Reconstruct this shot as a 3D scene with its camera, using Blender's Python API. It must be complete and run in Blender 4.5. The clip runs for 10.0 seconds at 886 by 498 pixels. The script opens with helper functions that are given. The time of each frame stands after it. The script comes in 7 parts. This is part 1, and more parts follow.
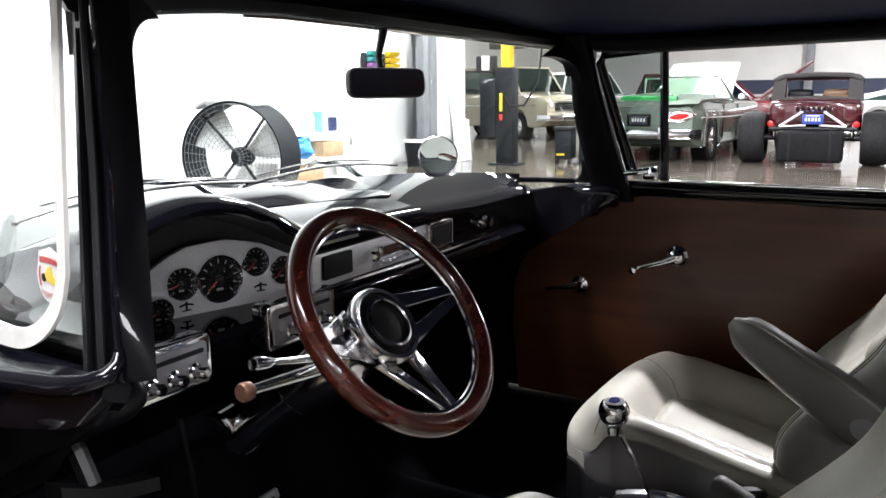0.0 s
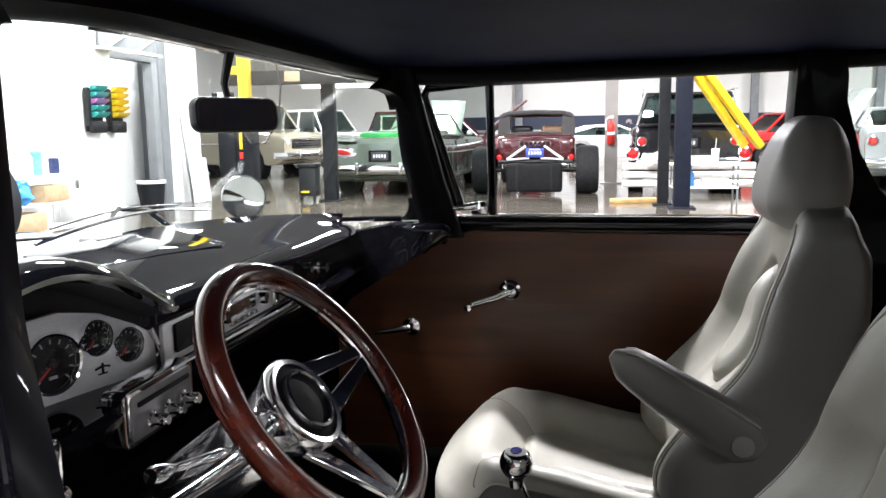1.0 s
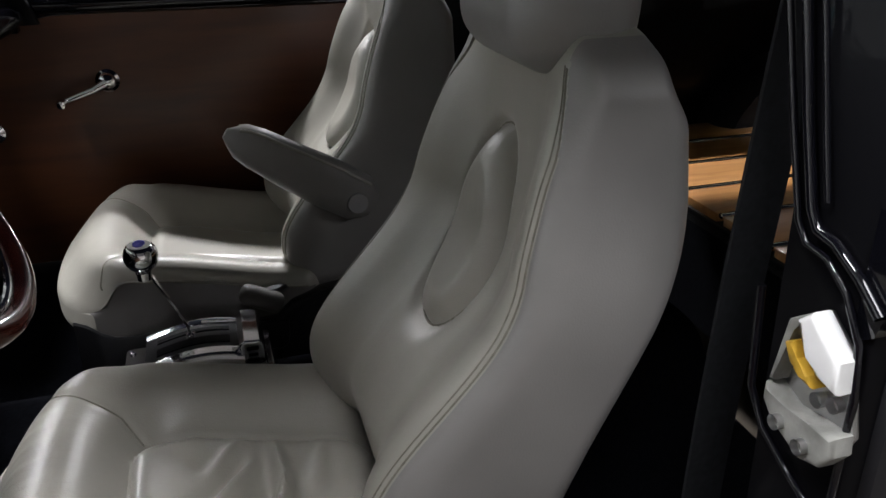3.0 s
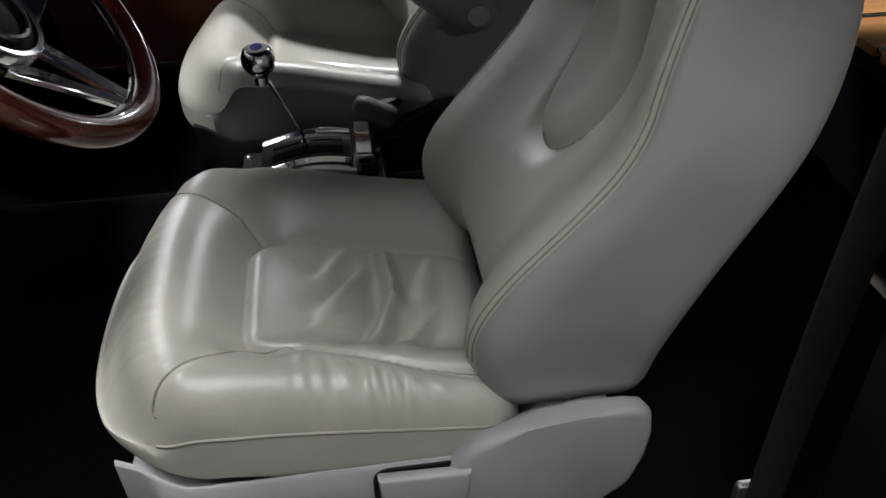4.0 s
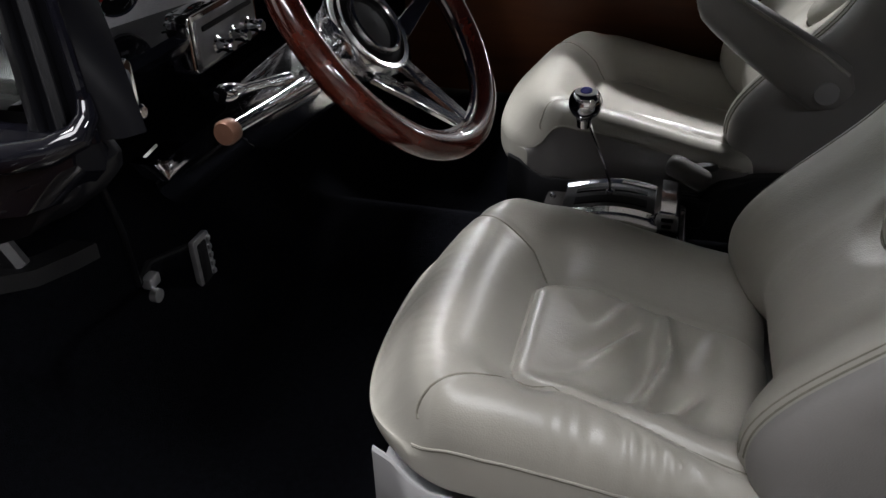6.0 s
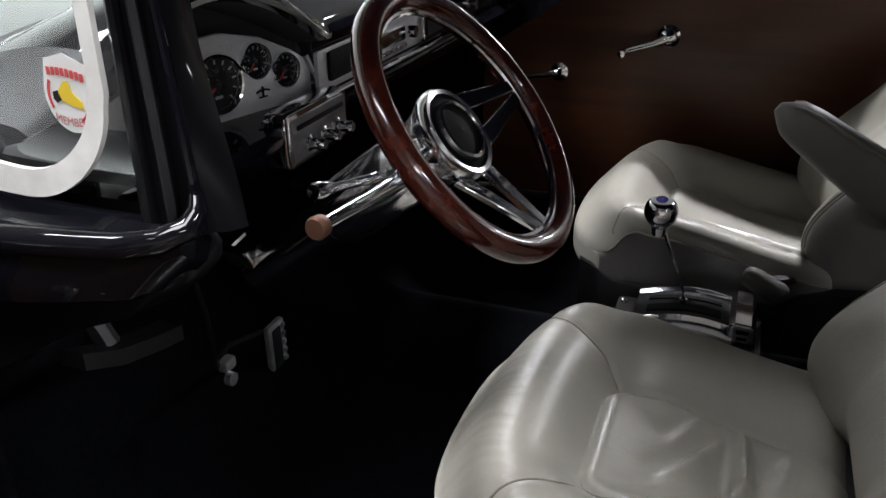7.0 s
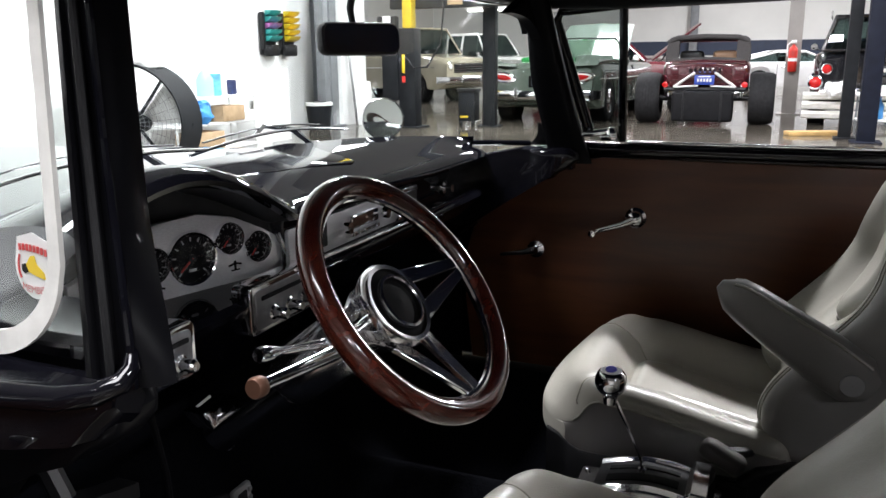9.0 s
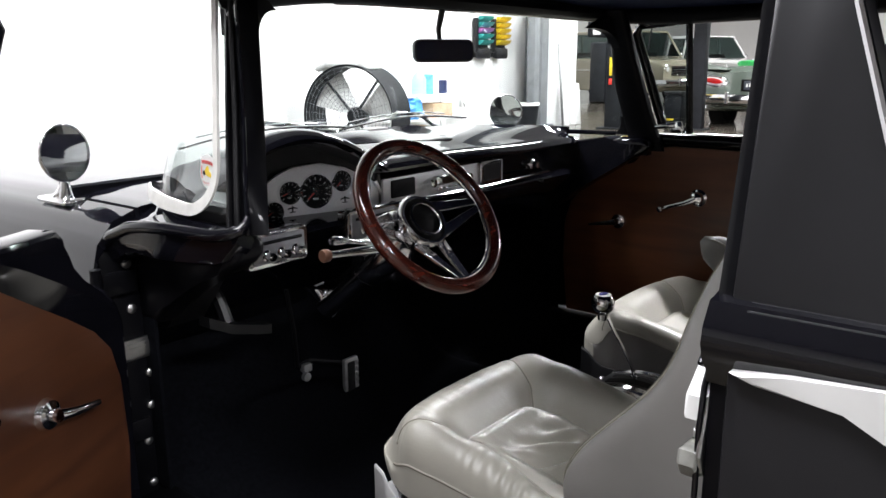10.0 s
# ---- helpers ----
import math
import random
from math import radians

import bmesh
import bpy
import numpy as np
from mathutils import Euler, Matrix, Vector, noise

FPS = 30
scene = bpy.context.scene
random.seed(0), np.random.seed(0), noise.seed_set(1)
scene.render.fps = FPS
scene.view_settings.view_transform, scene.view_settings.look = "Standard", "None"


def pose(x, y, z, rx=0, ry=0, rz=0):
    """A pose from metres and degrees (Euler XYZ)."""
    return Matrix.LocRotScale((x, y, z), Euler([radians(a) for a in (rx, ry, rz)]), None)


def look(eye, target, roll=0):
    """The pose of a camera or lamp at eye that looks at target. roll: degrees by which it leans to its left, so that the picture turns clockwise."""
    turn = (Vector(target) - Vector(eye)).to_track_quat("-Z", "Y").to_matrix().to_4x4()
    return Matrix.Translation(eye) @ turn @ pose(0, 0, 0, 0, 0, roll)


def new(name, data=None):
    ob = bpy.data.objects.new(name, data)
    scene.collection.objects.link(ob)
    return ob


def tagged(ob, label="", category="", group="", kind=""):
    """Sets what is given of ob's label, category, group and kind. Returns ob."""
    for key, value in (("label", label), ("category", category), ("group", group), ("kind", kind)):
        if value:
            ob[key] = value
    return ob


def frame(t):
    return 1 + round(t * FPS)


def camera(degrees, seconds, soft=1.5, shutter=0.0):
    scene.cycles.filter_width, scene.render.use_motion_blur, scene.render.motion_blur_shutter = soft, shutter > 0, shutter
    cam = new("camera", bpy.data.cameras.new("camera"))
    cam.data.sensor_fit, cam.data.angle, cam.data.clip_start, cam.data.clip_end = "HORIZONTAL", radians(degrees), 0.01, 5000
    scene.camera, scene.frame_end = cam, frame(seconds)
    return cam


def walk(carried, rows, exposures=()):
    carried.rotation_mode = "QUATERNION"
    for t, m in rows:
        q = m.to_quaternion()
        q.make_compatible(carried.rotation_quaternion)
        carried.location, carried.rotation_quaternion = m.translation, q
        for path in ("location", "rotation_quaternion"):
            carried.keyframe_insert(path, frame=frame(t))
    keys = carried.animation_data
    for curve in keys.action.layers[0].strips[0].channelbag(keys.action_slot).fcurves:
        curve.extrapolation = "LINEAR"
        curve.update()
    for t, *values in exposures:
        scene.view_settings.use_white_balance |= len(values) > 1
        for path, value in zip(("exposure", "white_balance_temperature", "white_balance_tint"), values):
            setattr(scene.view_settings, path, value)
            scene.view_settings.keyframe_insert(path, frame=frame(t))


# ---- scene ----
cam = camera(58.4, 10.0)
# seconds, place in metres, turn in degrees
PATH = [
    (0.0, -1.400, 0.000, 1.250, 79.00, 0.50, -60.00),
    (0.5, -1.352, 0.238, 1.246, 79.49, 0.66, -70.15),
    (1.0, -1.347, 0.308, 1.245, 81.41, 0.83, -79.38),
    (1.5, -1.352, 0.303, 1.246, 82.07, 0.98, -88.24),
    (2.0, -1.351, 0.292, 1.244, 80.52, 0.91, -97.31),
    (2.5, -1.347, 0.282, 1.237, 74.41, 0.84, -103.14),
    (3.0, -1.356, 0.281, 1.223, 65.80, 0.74, -106.54),
    (3.2, -1.356, 0.281, 1.223, 61.92, 1.01, -106.06),
    (4.3, -1.320, 0.294, 1.198, 51.99, 0.52, -94.74),
    (4.5, -1.320, 0.294, 1.198, 52.43, 0.75, -91.97),
    (5.0, -1.320, 0.305, 1.197, 52.73, 1.02, -84.48),
    (5.5, -1.324, 0.316, 1.199, 53.32, 1.16, -78.67),
    (5.7, -1.324, 0.316, 1.199, 54.73, 1.19, -76.79),
    (6.8, -1.341, 0.330, 1.215, 62.48, 0.70, -70.17),
    (7.0, -1.343, 0.331, 1.217, 63.86, 0.75, -69.16),
    (7.5, -1.350, 0.333, 1.224, 67.49, 0.63, -67.61),
    (8.0, -1.357, 0.329, 1.231, 71.74, 0.51, -67.47),
    (8.5, -1.365, 0.318, 1.237, 75.78, 0.45, -66.64),
    (9.0, -1.389, 0.196, 1.243, 76.31, 0.54, -67.62),
    (9.5, -1.572, -0.073, 1.246, 76.24, 0.34, -61.91),
    (10.0, -1.750, -0.446, 1.252, 76.56, 0.34, -51.43),
]
walk(cam, [(t, pose(x, y, z, rx, ry, rz)) for t, x, y, z, rx, ry, rz in PATH],
     [(0.0, 0.52), (1.0, 0.68), (2.0, 0.34), (2.5, 0.02), (3.0, -0.14), (4.3, -0.1), (5.5, -0.15), (7.0, -0.18), (8.5, 0.02), (9.5, 0.08), (10.0, 0.2)])
FLOOR = 0.07

# ---- world and light ----
world = bpy.data.worlds.new("World")
scene.world = world
world.use_nodes = True
world.node_tree.nodes["Background"].inputs[0].default_value = (0.75, 0.85, 1.0, 1)
world.node_tree.nodes["Background"].inputs[1].default_value = 0.3


def area_lamp(name, x, y, z, sx, sy, watts, colour=(0.985, 0.985, 1.03)):
    data = bpy.data.lights.new(name, "AREA")
    data.shape, data.size, data.size_y, data.energy, data.color = "RECTANGLE", sx, sy, watts, colour
    ob = new(name, data)
    ob.matrix_world = pose(x, y, z)
    return ob


# ---- materials ----
def material(name, base, rough=0.5, metal=0.0, vary=0.15, scale=8.0, bump=0.0, bump_scale=60.0, coat=0.0, spec=0.5, rough_vary=0.0):
    m = bpy.data.materials.new(name)
    m.use_nodes = True
    nt = m.node_tree
    b = nt.nodes["Principled BSDF"]
    b.inputs["Roughness"].default_value, b.inputs["Metallic"].default_value = rough, metal
    b.inputs["Coat Weight"].default_value, b.inputs["Coat Roughness"].default_value = coat, 0.03
    b.inputs["Specular IOR Level"].default_value = spec
    tc = nt.nodes.new("ShaderNodeTexCoord")
    nz = nt.nodes.new("ShaderNodeTexNoise")
    nz.inputs["Scale"].default_value, nz.inputs["Detail"].default_value = scale, 6.0
    nt.links.new(tc.outputs["Object"], nz.inputs["Vector"])
    rp = nt.nodes.new("ShaderNodeValToRGB")
    rp.color_ramp.elements[0].position, rp.color_ramp.elements[1].position = 0.3, 0.7
    lo, hi = [c * (1 - vary) for c in base], [min(1, c * (1 + vary)) for c in base]
    rp.color_ramp.elements[0].color, rp.color_ramp.elements[1].color = (*lo, 1), (*hi, 1)
    nt.links.new(nz.outputs["Fac"], rp.inputs["Fac"])
    nt.links.new(rp.outputs["Color"], b.inputs["Base Color"])
    if rough_vary:
        mr = nt.nodes.new("ShaderNodeMapRange")
        mr.inputs["To Min"].default_value, mr.inputs["To Max"].default_value = max(0.02, rough - rough_vary), min(1, rough + rough_vary)
        nz3 = nt.nodes.new("ShaderNodeTexNoise")
        nz3.inputs["Scale"].default_value, nz3.inputs["Detail"].default_value = scale * 2.3, 5.0
        nt.links.new(tc.outputs["Object"], nz3.inputs["Vector"])
        nt.links.new(nz3.outputs["Fac"], mr.inputs["Value"])
        nt.links.new(mr.outputs["Result"], b.inputs["Roughness"])
    if bump:
        nz2 = nt.nodes.new("ShaderNodeTexNoise")
        nz2.inputs["Scale"].default_value, nz2.inputs["Detail"].default_value = bump_scale, 4.0
        nt.links.new(tc.outputs["Object"], nz2.inputs["Vector"])
        bp = nt.nodes.new("ShaderNodeBump")
        bp.inputs["Strength"].default_value, bp.inputs["Distance"].default_value = bump, 0.004
        nt.links.new(nz2.outputs["Fac"], bp.inputs["Height"])
        nt.links.new(bp.outputs["Normal"], b.inputs["Normal"])
    return m


def glass(name, tint=(0.92, 0.97, 0.95), rough=0.0):
    m = bpy.data.materials.new(name)
    m.use_nodes = True
    nt = m.node_tree
    nt.nodes.clear()
    out = nt.nodes.new("ShaderNodeOutputMaterial")
    tr, gl, mix, fr, pw, ad = (nt.nodes.new(n) for n in ("ShaderNodeBsdfTransparent", "ShaderNodeBsdfGlossy", "ShaderNodeMixShader", "ShaderNodeLayerWeight", "ShaderNodeMath", "ShaderNodeMath"))
    tr.inputs["Color"].default_value = (*tint, 1)
    gl.inputs["Roughness"].default_value = rough
    pw.operation, pw.inputs[1].default_value = "POWER", 4.0
    ad.operation, ad.inputs[1].default_value, ad.inputs[2].default_value = "MULTIPLY_ADD", 0.75, 0.045
    nt.links.new(fr.outputs["Facing"], pw.inputs[0])
    nt.links.new(pw.outputs[0], ad.inputs[0])
    nt.links.new(ad.outputs[0], mix.inputs["Fac"])
    nt.links.new(tr.outputs[0], mix.inputs[1])
    nt.links.new(gl.outputs[0], mix.inputs[2])
    nt.links.new(mix.outputs[0], out.inputs["Surface"])
    return m


def glow(name, colour, strength):
    m = bpy.data.materials.new(name)
    m.use_nodes = True
    b = m.node_tree.nodes["Principled BSDF"]
    b.inputs["Base Color"].default_value = (*colour, 1)
    b.inputs["Emission Color"].default_value, b.inputs["Emission Strength"].default_value = (*colour, 1), strength
    return m


BLACK_PAINT = material("black_paint", (0.004, 0.004, 0.006), 0.3, vary=0.2, scale=3, coat=1.0, spec=0.0)
TRIM_BLACK = material("satin_black_trim", (0.005, 0.005, 0.006), 0.42, vary=0.3, scale=8, spec=0.12, bump=0.05, bump_scale=200)
JAMB = material("jamb_paint", (0.004, 0.004, 0.005), 0.4, vary=0.3, scale=6, spec=0.05, coat=0.11)
HEADLINER = material("headliner_cloth", (0.010, 0.014, 0.034), 0.75, vary=0.25, scale=5, bump=0.3, bump_scale=400, spec=0.1)
RUBBER = material("black_rubber", (0.010, 0.010, 0.011), 0.6, vary=0.25, scale=30, bump=0.1, spec=0.2)
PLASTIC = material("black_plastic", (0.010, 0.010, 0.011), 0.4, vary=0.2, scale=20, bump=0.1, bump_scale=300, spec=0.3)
CARPET = material("black_carpet", (0.0035, 0.0038, 0.0052), 0.95, vary=0.5, scale=90, bump=1.0, bump_scale=500, spec=0.03)
CHROME = material("chrome", (0.86, 0.86, 0.88), 0.08, metal=1.0, vary=0.04, scale=12, rough_vary=0.03)
SATIN_CHROME = material("soft_polished_chrome", (0.86, 0.86, 0.88), 0.15, metal=1.0, vary=0.06, scale=14, rough_vary=0.08)
BRASS = material("dull_brass", (0.42, 0.28, 0.10), 0.3, metal=1.0, vary=0.25, scale=40)
STEEL = material("worn_steel", (0.5, 0.5, 0.5), 0.35, metal=1.0, vary=0.2, scale=25, bump=0.1)


def leather(name, base, rough, grain=0.35, wrinkle=0.2):
    """Hide with a fine grain, stretched creases and worn, slightly shinier patches."""
    m = material(name, base, rough, vary=0.10, scale=5, rough_vary=0.07, spec=0.6)
    nt = m.node_tree
    b = nt.nodes["Principled BSDF"]
    tc = next(n for n in nt.nodes if n.bl_idname == "ShaderNodeTexCoord")
    vo, nz, mp = nt.nodes.new("ShaderNodeTexVoronoi"), nt.nodes.new("ShaderNodeTexNoise"), nt.nodes.new("ShaderNodeMapping")
    vo.inputs["Scale"].default_value = 420.0
    mp.inputs["Scale"].default_value = (48, 14, 30)
    nz.inputs["Scale"].default_value, nz.inputs["Detail"].default_value, nz.inputs["Distortion"].default_value = 1.0, 5.0, 1.4
    nt.links.new(tc.outputs["Object"], vo.inputs["Vector"])
    nt.links.new(tc.outputs["Object"], mp.inputs["Vector"])
    nt.links.new(mp.outputs["Vector"], nz.inputs["Vector"])
    b1, b2 = nt.nodes.new("ShaderNodeBump"), nt.nodes.new("ShaderNodeBump")
    b1.inputs["Strength"].default_value, b1.inputs["Distance"].default_value = wrinkle, 0.0022
    b2.inputs["Strength"].default_value, b2.inputs["Distance"].default_value = grain, 0.0005
    nt.links.new(nz.outputs["Fac"], b1.inputs["Height"])
    nt.links.new(vo.outputs["Distance"], b2.inputs["Height"])
    nt.links.new(b1.outputs["Normal"], b2.inputs["Normal"])
    nt.links.new(b2.outputs["Normal"], b.inputs["Normal"])
    return m


LEATHER = leather("grey_beige_leather", (0.315, 0.302, 0.263), 0.36)
LEATHER_SIDE = leather("grey_vinyl", (0.218, 0.210, 0.202), 0.42, 0.3, 0.12)
# darkened copy of the grey vinyl: the passenger cushion's shade is in its colour
SHADED_SIDE = leather("shaded_grey_vinyl", (0.125, 0.118, 0.112), 0.5, 0.3, 0.12)
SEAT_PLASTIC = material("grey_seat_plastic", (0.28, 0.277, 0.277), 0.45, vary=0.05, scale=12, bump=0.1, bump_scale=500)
THREAD = material("dark_seam", (0.17, 0.16, 0.13), 0.8, vary=0.2, scale=80)
WHITE_WALL = material("white_wall", (0.80, 0.80, 0.79), 0.7, vary=0.05, scale=1.5, bump=0.05)
GREY_WALL = material("grey_white_wall", (0.72, 0.71, 0.68), 0.7, vary=0.06, scale=0.8, bump=0.05)
NAVY = material("navy_wall_paint", (0.02, 0.03, 0.06), 0.6, vary=0.1)
WHITE = material("white_paint", (0.78, 0.78, 0.77), 0.35, vary=0.06, scale=10)
SEAL = material("white_seal", (0.62, 0.61, 0.58), 0.6, vary=0.12, scale=25, bump=0.2)
GLASS = glass("car_glass")
VENT_GLASS = glass("smoked_vent_glass", (0.46, 0.50, 0.49))
MIRROR = material("mirror_glass", (0.9, 0.9, 0.9), 0.01, metal=1.0, vary=0.0)
YELLOW = material("yellow_paint", (0.70, 0.50, 0.02), 0.4, vary=0.15, scale=12)
RED = material("red_plastic", (0.55, 0.03, 0.02), 0.4, vary=0.1)
BLUE = material("blue_plastic", (0.06, 0.28, 0.65), 0.4, vary=0.2)
TEAL = material("teal_plastic", (0.03, 0.30, 0.28), 0.45, vary=0.1)
PURPLE = material("purple_plastic", (0.35, 0.12, 0.33), 0.45, vary=0.1)
CARD = material("cardboard", (0.42, 0.29, 0.17), 0.8, vary=0.2, scale=15)
GAUGE = material("gauge_black", (0.004, 0.004, 0.005), 0.6, vary=0.2, scale=60, spec=0.15)


def wood(name, dark, light, rough, coat, along="Y", scale=6.0):
    m = material(name, dark, rough, coat=coat)
    nt = m.node_tree
    tc = next(n for n in nt.nodes if n.bl_idname == "ShaderNodeTexCoord")
    rp = next(n for n in nt.nodes if n.bl_idname == "ShaderNodeValToRGB")
    nz = next(n for n in nt.nodes if n.bl_idname == "ShaderNodeTexNoise")
    mp = nt.nodes.new("ShaderNodeMapping")
    s = {"X": (0.12, 1, 1), "Y": (1, 0.12, 1), "Z": (1, 1, 0.12)}[along]
    mp.inputs["Scale"].default_value = [v * 4 for v in s]
    nt.links.new(tc.outputs["Object"], mp.inputs["Vector"])
    nt.links.new(mp.outputs["Vector"], nz.inputs["Vector"])
    nz.inputs["Scale"].default_value, nz.inputs["Detail"].default_value, nz.inputs["Distortion"].default_value = scale, 10.0, 0.6
    rp.color_ramp.elements[0].color, rp.color_ramp.elements[1].color = (*dark, 1), (*light, 1)
    return m


DOOR_WOOD = wood("door_wood_panel", (0.060, 0.020, 0.009), (0.105, 0.036, 0.014), 0.42, 0.10, "Y", 5)
RIM_WOOD = wood("mahogany_rim", (0.030, 0.006, 0.004), (0.085, 0.016, 0.009), 0.2, 1.0, "X", 12)
DECK_WOOD = wood("varnished_deck_wood", (0.30, 0.13, 0.04), (0.50, 0.25, 0.09), 0.3, 0.6, "Y", 8)


def brushed():
    m = material("brushed_aluminium", (0.72, 0.72, 0.74), 0.34, metal=0.42, vary=0.12)
    nt = m.node_tree
    tc = next(n for n in nt.nodes if n.bl_idname == "ShaderNodeTexCoord")
    nz = next(n for n in nt.nodes if n.bl_idname == "ShaderNodeTexNoise")
    mp = nt.nodes.new("ShaderNodeMapping")
    mp.inputs["Scale"].default_value = (2, 60, 200)
    nt.links.new(tc.outputs["Object"], mp.inputs["Vector"])
    nt.links.new(mp.outputs["Vector"], nz.inputs["Vector"])
    return m


BRUSHED = brushed()


# ---- mesh tools ----
def thing(name, label, category, group="", at=(0, 0, 0), rz=0, kind=""):
    ob = new(name)
    ob.empty_display_size = 0.1
    ob.matrix_world = pose(*at, 0, 0, rz)
    return tagged(ob, label, category, group, kind)


def part(name, bm, mat, parent=None, label="", smooth=True, kind=""):
    me = bpy.data.meshes.new(name)
    bmesh.ops.recalc_face_normals(bm, faces=bm.faces)
    bm.to_mesh(me)
    bm.free()
    mats = mat if isinstance(mat, (list, tuple)) else [mat]
    for m in mats:
        me.materials.append(m)
    if smooth:
        me.shade_smooth()
        me.set_sharp_from_angle(angle=radians(38))
    ob = new(name, me)
    if parent is not None:
        ob.parent = parent
    return tagged(ob, label, kind=kind)


def box(bm, c, s, bevel=0.0, m=None, seg=2, mi=0):
    r = bmesh.ops.create_cube(bm, size=1.0)
    vs = r["verts"]
    for v in vs:
        v.co = Vector((v.co.x * s[0], v.co.y * s[1], v.co.z * s[2]))
    if bevel:
        es = list({e for v in vs for e in v.link_edges})
        q = bmesh.ops.bevel(bm, geom=es, offset=bevel, segments=seg, affect="EDGES", profile=0.5)
        vs = list({v for f in q["faces"] for v in f.verts} | {v for v in vs if v.is_valid})
    mat = Matrix.Translation(c) @ (m if m is not None else Matrix())
    for v in vs:
        v.co = mat @ v.co
    if mi:
        for f in {f for v in vs for f in v.link_faces}:
            f.material_index = mi
    return vs


def loft(bm, rings, closed=True, caps=True, mi=0):
    """Skin a row of rings of equal length."""
    rows = [[bm.verts.new(p) for p in r] for r in rings]
    n = len(rows[0])
    for a, b in zip(rows, rows[1:]):
        for i in range(n if closed else n - 1):
            f = bm.faces.new((a[i], a[(i + 1) % n], b[(i + 1) % n], b[i]))
            f.material_index = mi
    if caps and closed:
        for r in (rows[0], rows[-1]):
            try:
                bm.faces.new(r).material_index = mi
            except ValueError:
                pass
    return rows


def tube(bm, pts, r, seg=10, caps=True, closed=False, flat=1.0, mi=0):
    """A round bar along a line; r: one radius or one for each point."""
    pts = [Vector(p) for p in pts]
    n = len(pts)
    rs = r if isinstance(r, (list, tuple)) else [r] * n
    rings, up = [], None
    for i, p in enumerate(pts):
        a, b = pts[(i - 1) % n if closed else max(i - 1, 0)], pts[(i + 1) % n if closed else min(i + 1, n - 1)]
        d = (b - a).normalized()
        if up is None:
            up = Vector((0, 0, 1)) if abs(d.z) < 0.9 else Vector((0, 1, 0))
        u = d.cross(up).normalized()
        v = u.cross(d).normalized()
        up = v
        rings.append([p + rs[i] * (math.cos(t) * u + flat * math.sin(t) * v) for t in (2 * math.pi * k / seg for k in range(seg))])
    if closed:
        rings.append(rings[0])
        return loft(bm, rings, caps=False, mi=mi)
    return loft(bm, rings, caps=caps, mi=mi)


def lathe(bm, profile, m=None, seg=32, mi=0, caps=False):
    """Turn a profile of (radius, height) round z, then move it by m."""
    m = m if m is not None else Matrix()
    rings = [[m @ Vector((r * math.cos(t), r * math.sin(t), h)) for t in (2 * math.pi * k / seg for k in range(seg))] for r, h in profile]
    loft(bm, rings, caps=caps, mi=mi)


def prism(bm, poly, axis, a, b, bevel=0.0, seg=2, mi=0):
    """A polygon in the plane across axis, pushed from a to b."""
    put = {"x": lambda u, v, w: (w, u, v), "y": lambda u, v, w: (u, w, v), "z": lambda u, v, w: (u, v, w)}[axis]
    lo, hi = [bm.verts.new(put(u, v, a)) for u, v in poly], [bm.verts.new(put(u, v, b)) for u, v in poly]
    n = len(poly)
    fs = [bm.faces.new(lo), bm.faces.new(hi)] + [bm.faces.new((lo[i], lo[(i + 1) % n], hi[(i + 1) % n], hi[i])) for i in range(n)]
    for f in fs:
        f.material_index = mi
    if bevel:
        bmesh.ops.bevel(bm, geom=list({e for f in fs[:2] for e in f.edges}), offset=bevel, segments=seg, affect="EDGES", profile=0.5)


def sheet(bm, fn, nu, nv, thick=None, mi=0):
    """A grid fn(u, v), u and v from 0 to 1; thick: an offset vector or a function for its other side."""
    g = [[Vector(fn(i / nu, j / nv)) for j in range(nv + 1)] for i in range(nu + 1)]
    a = [[bm.verts.new(p) for p in row] for row in g]
    def skin(q):
        for i in range(nu):
            for j in range(nv):
                bm.faces.new((q[i][j], q[i + 1][j], q[i + 1][j + 1], q[i][j + 1])).material_index = mi
    skin(a)
    if thick is not None:
        b = [[bm.verts.new(p + Vector(thick)) for p in row] for row in g]
        skin(b)
        rim = lambda q: [q[i][0] for i in range(nu + 1)] + [q[nu][j] for j in range(1, nv + 1)] + [q[i][nv] for i in range(nu - 1, -1, -1)] + [q[0][j] for j in range(nv - 1, 0, -1)]
        ra, rb = rim(a), rim(b)
        for i in range(len(ra)):
            bm.faces.new((ra[i], ra[(i + 1) % len(ra)], rb[(i + 1) % len(rb)], rb[i])).material_index = mi


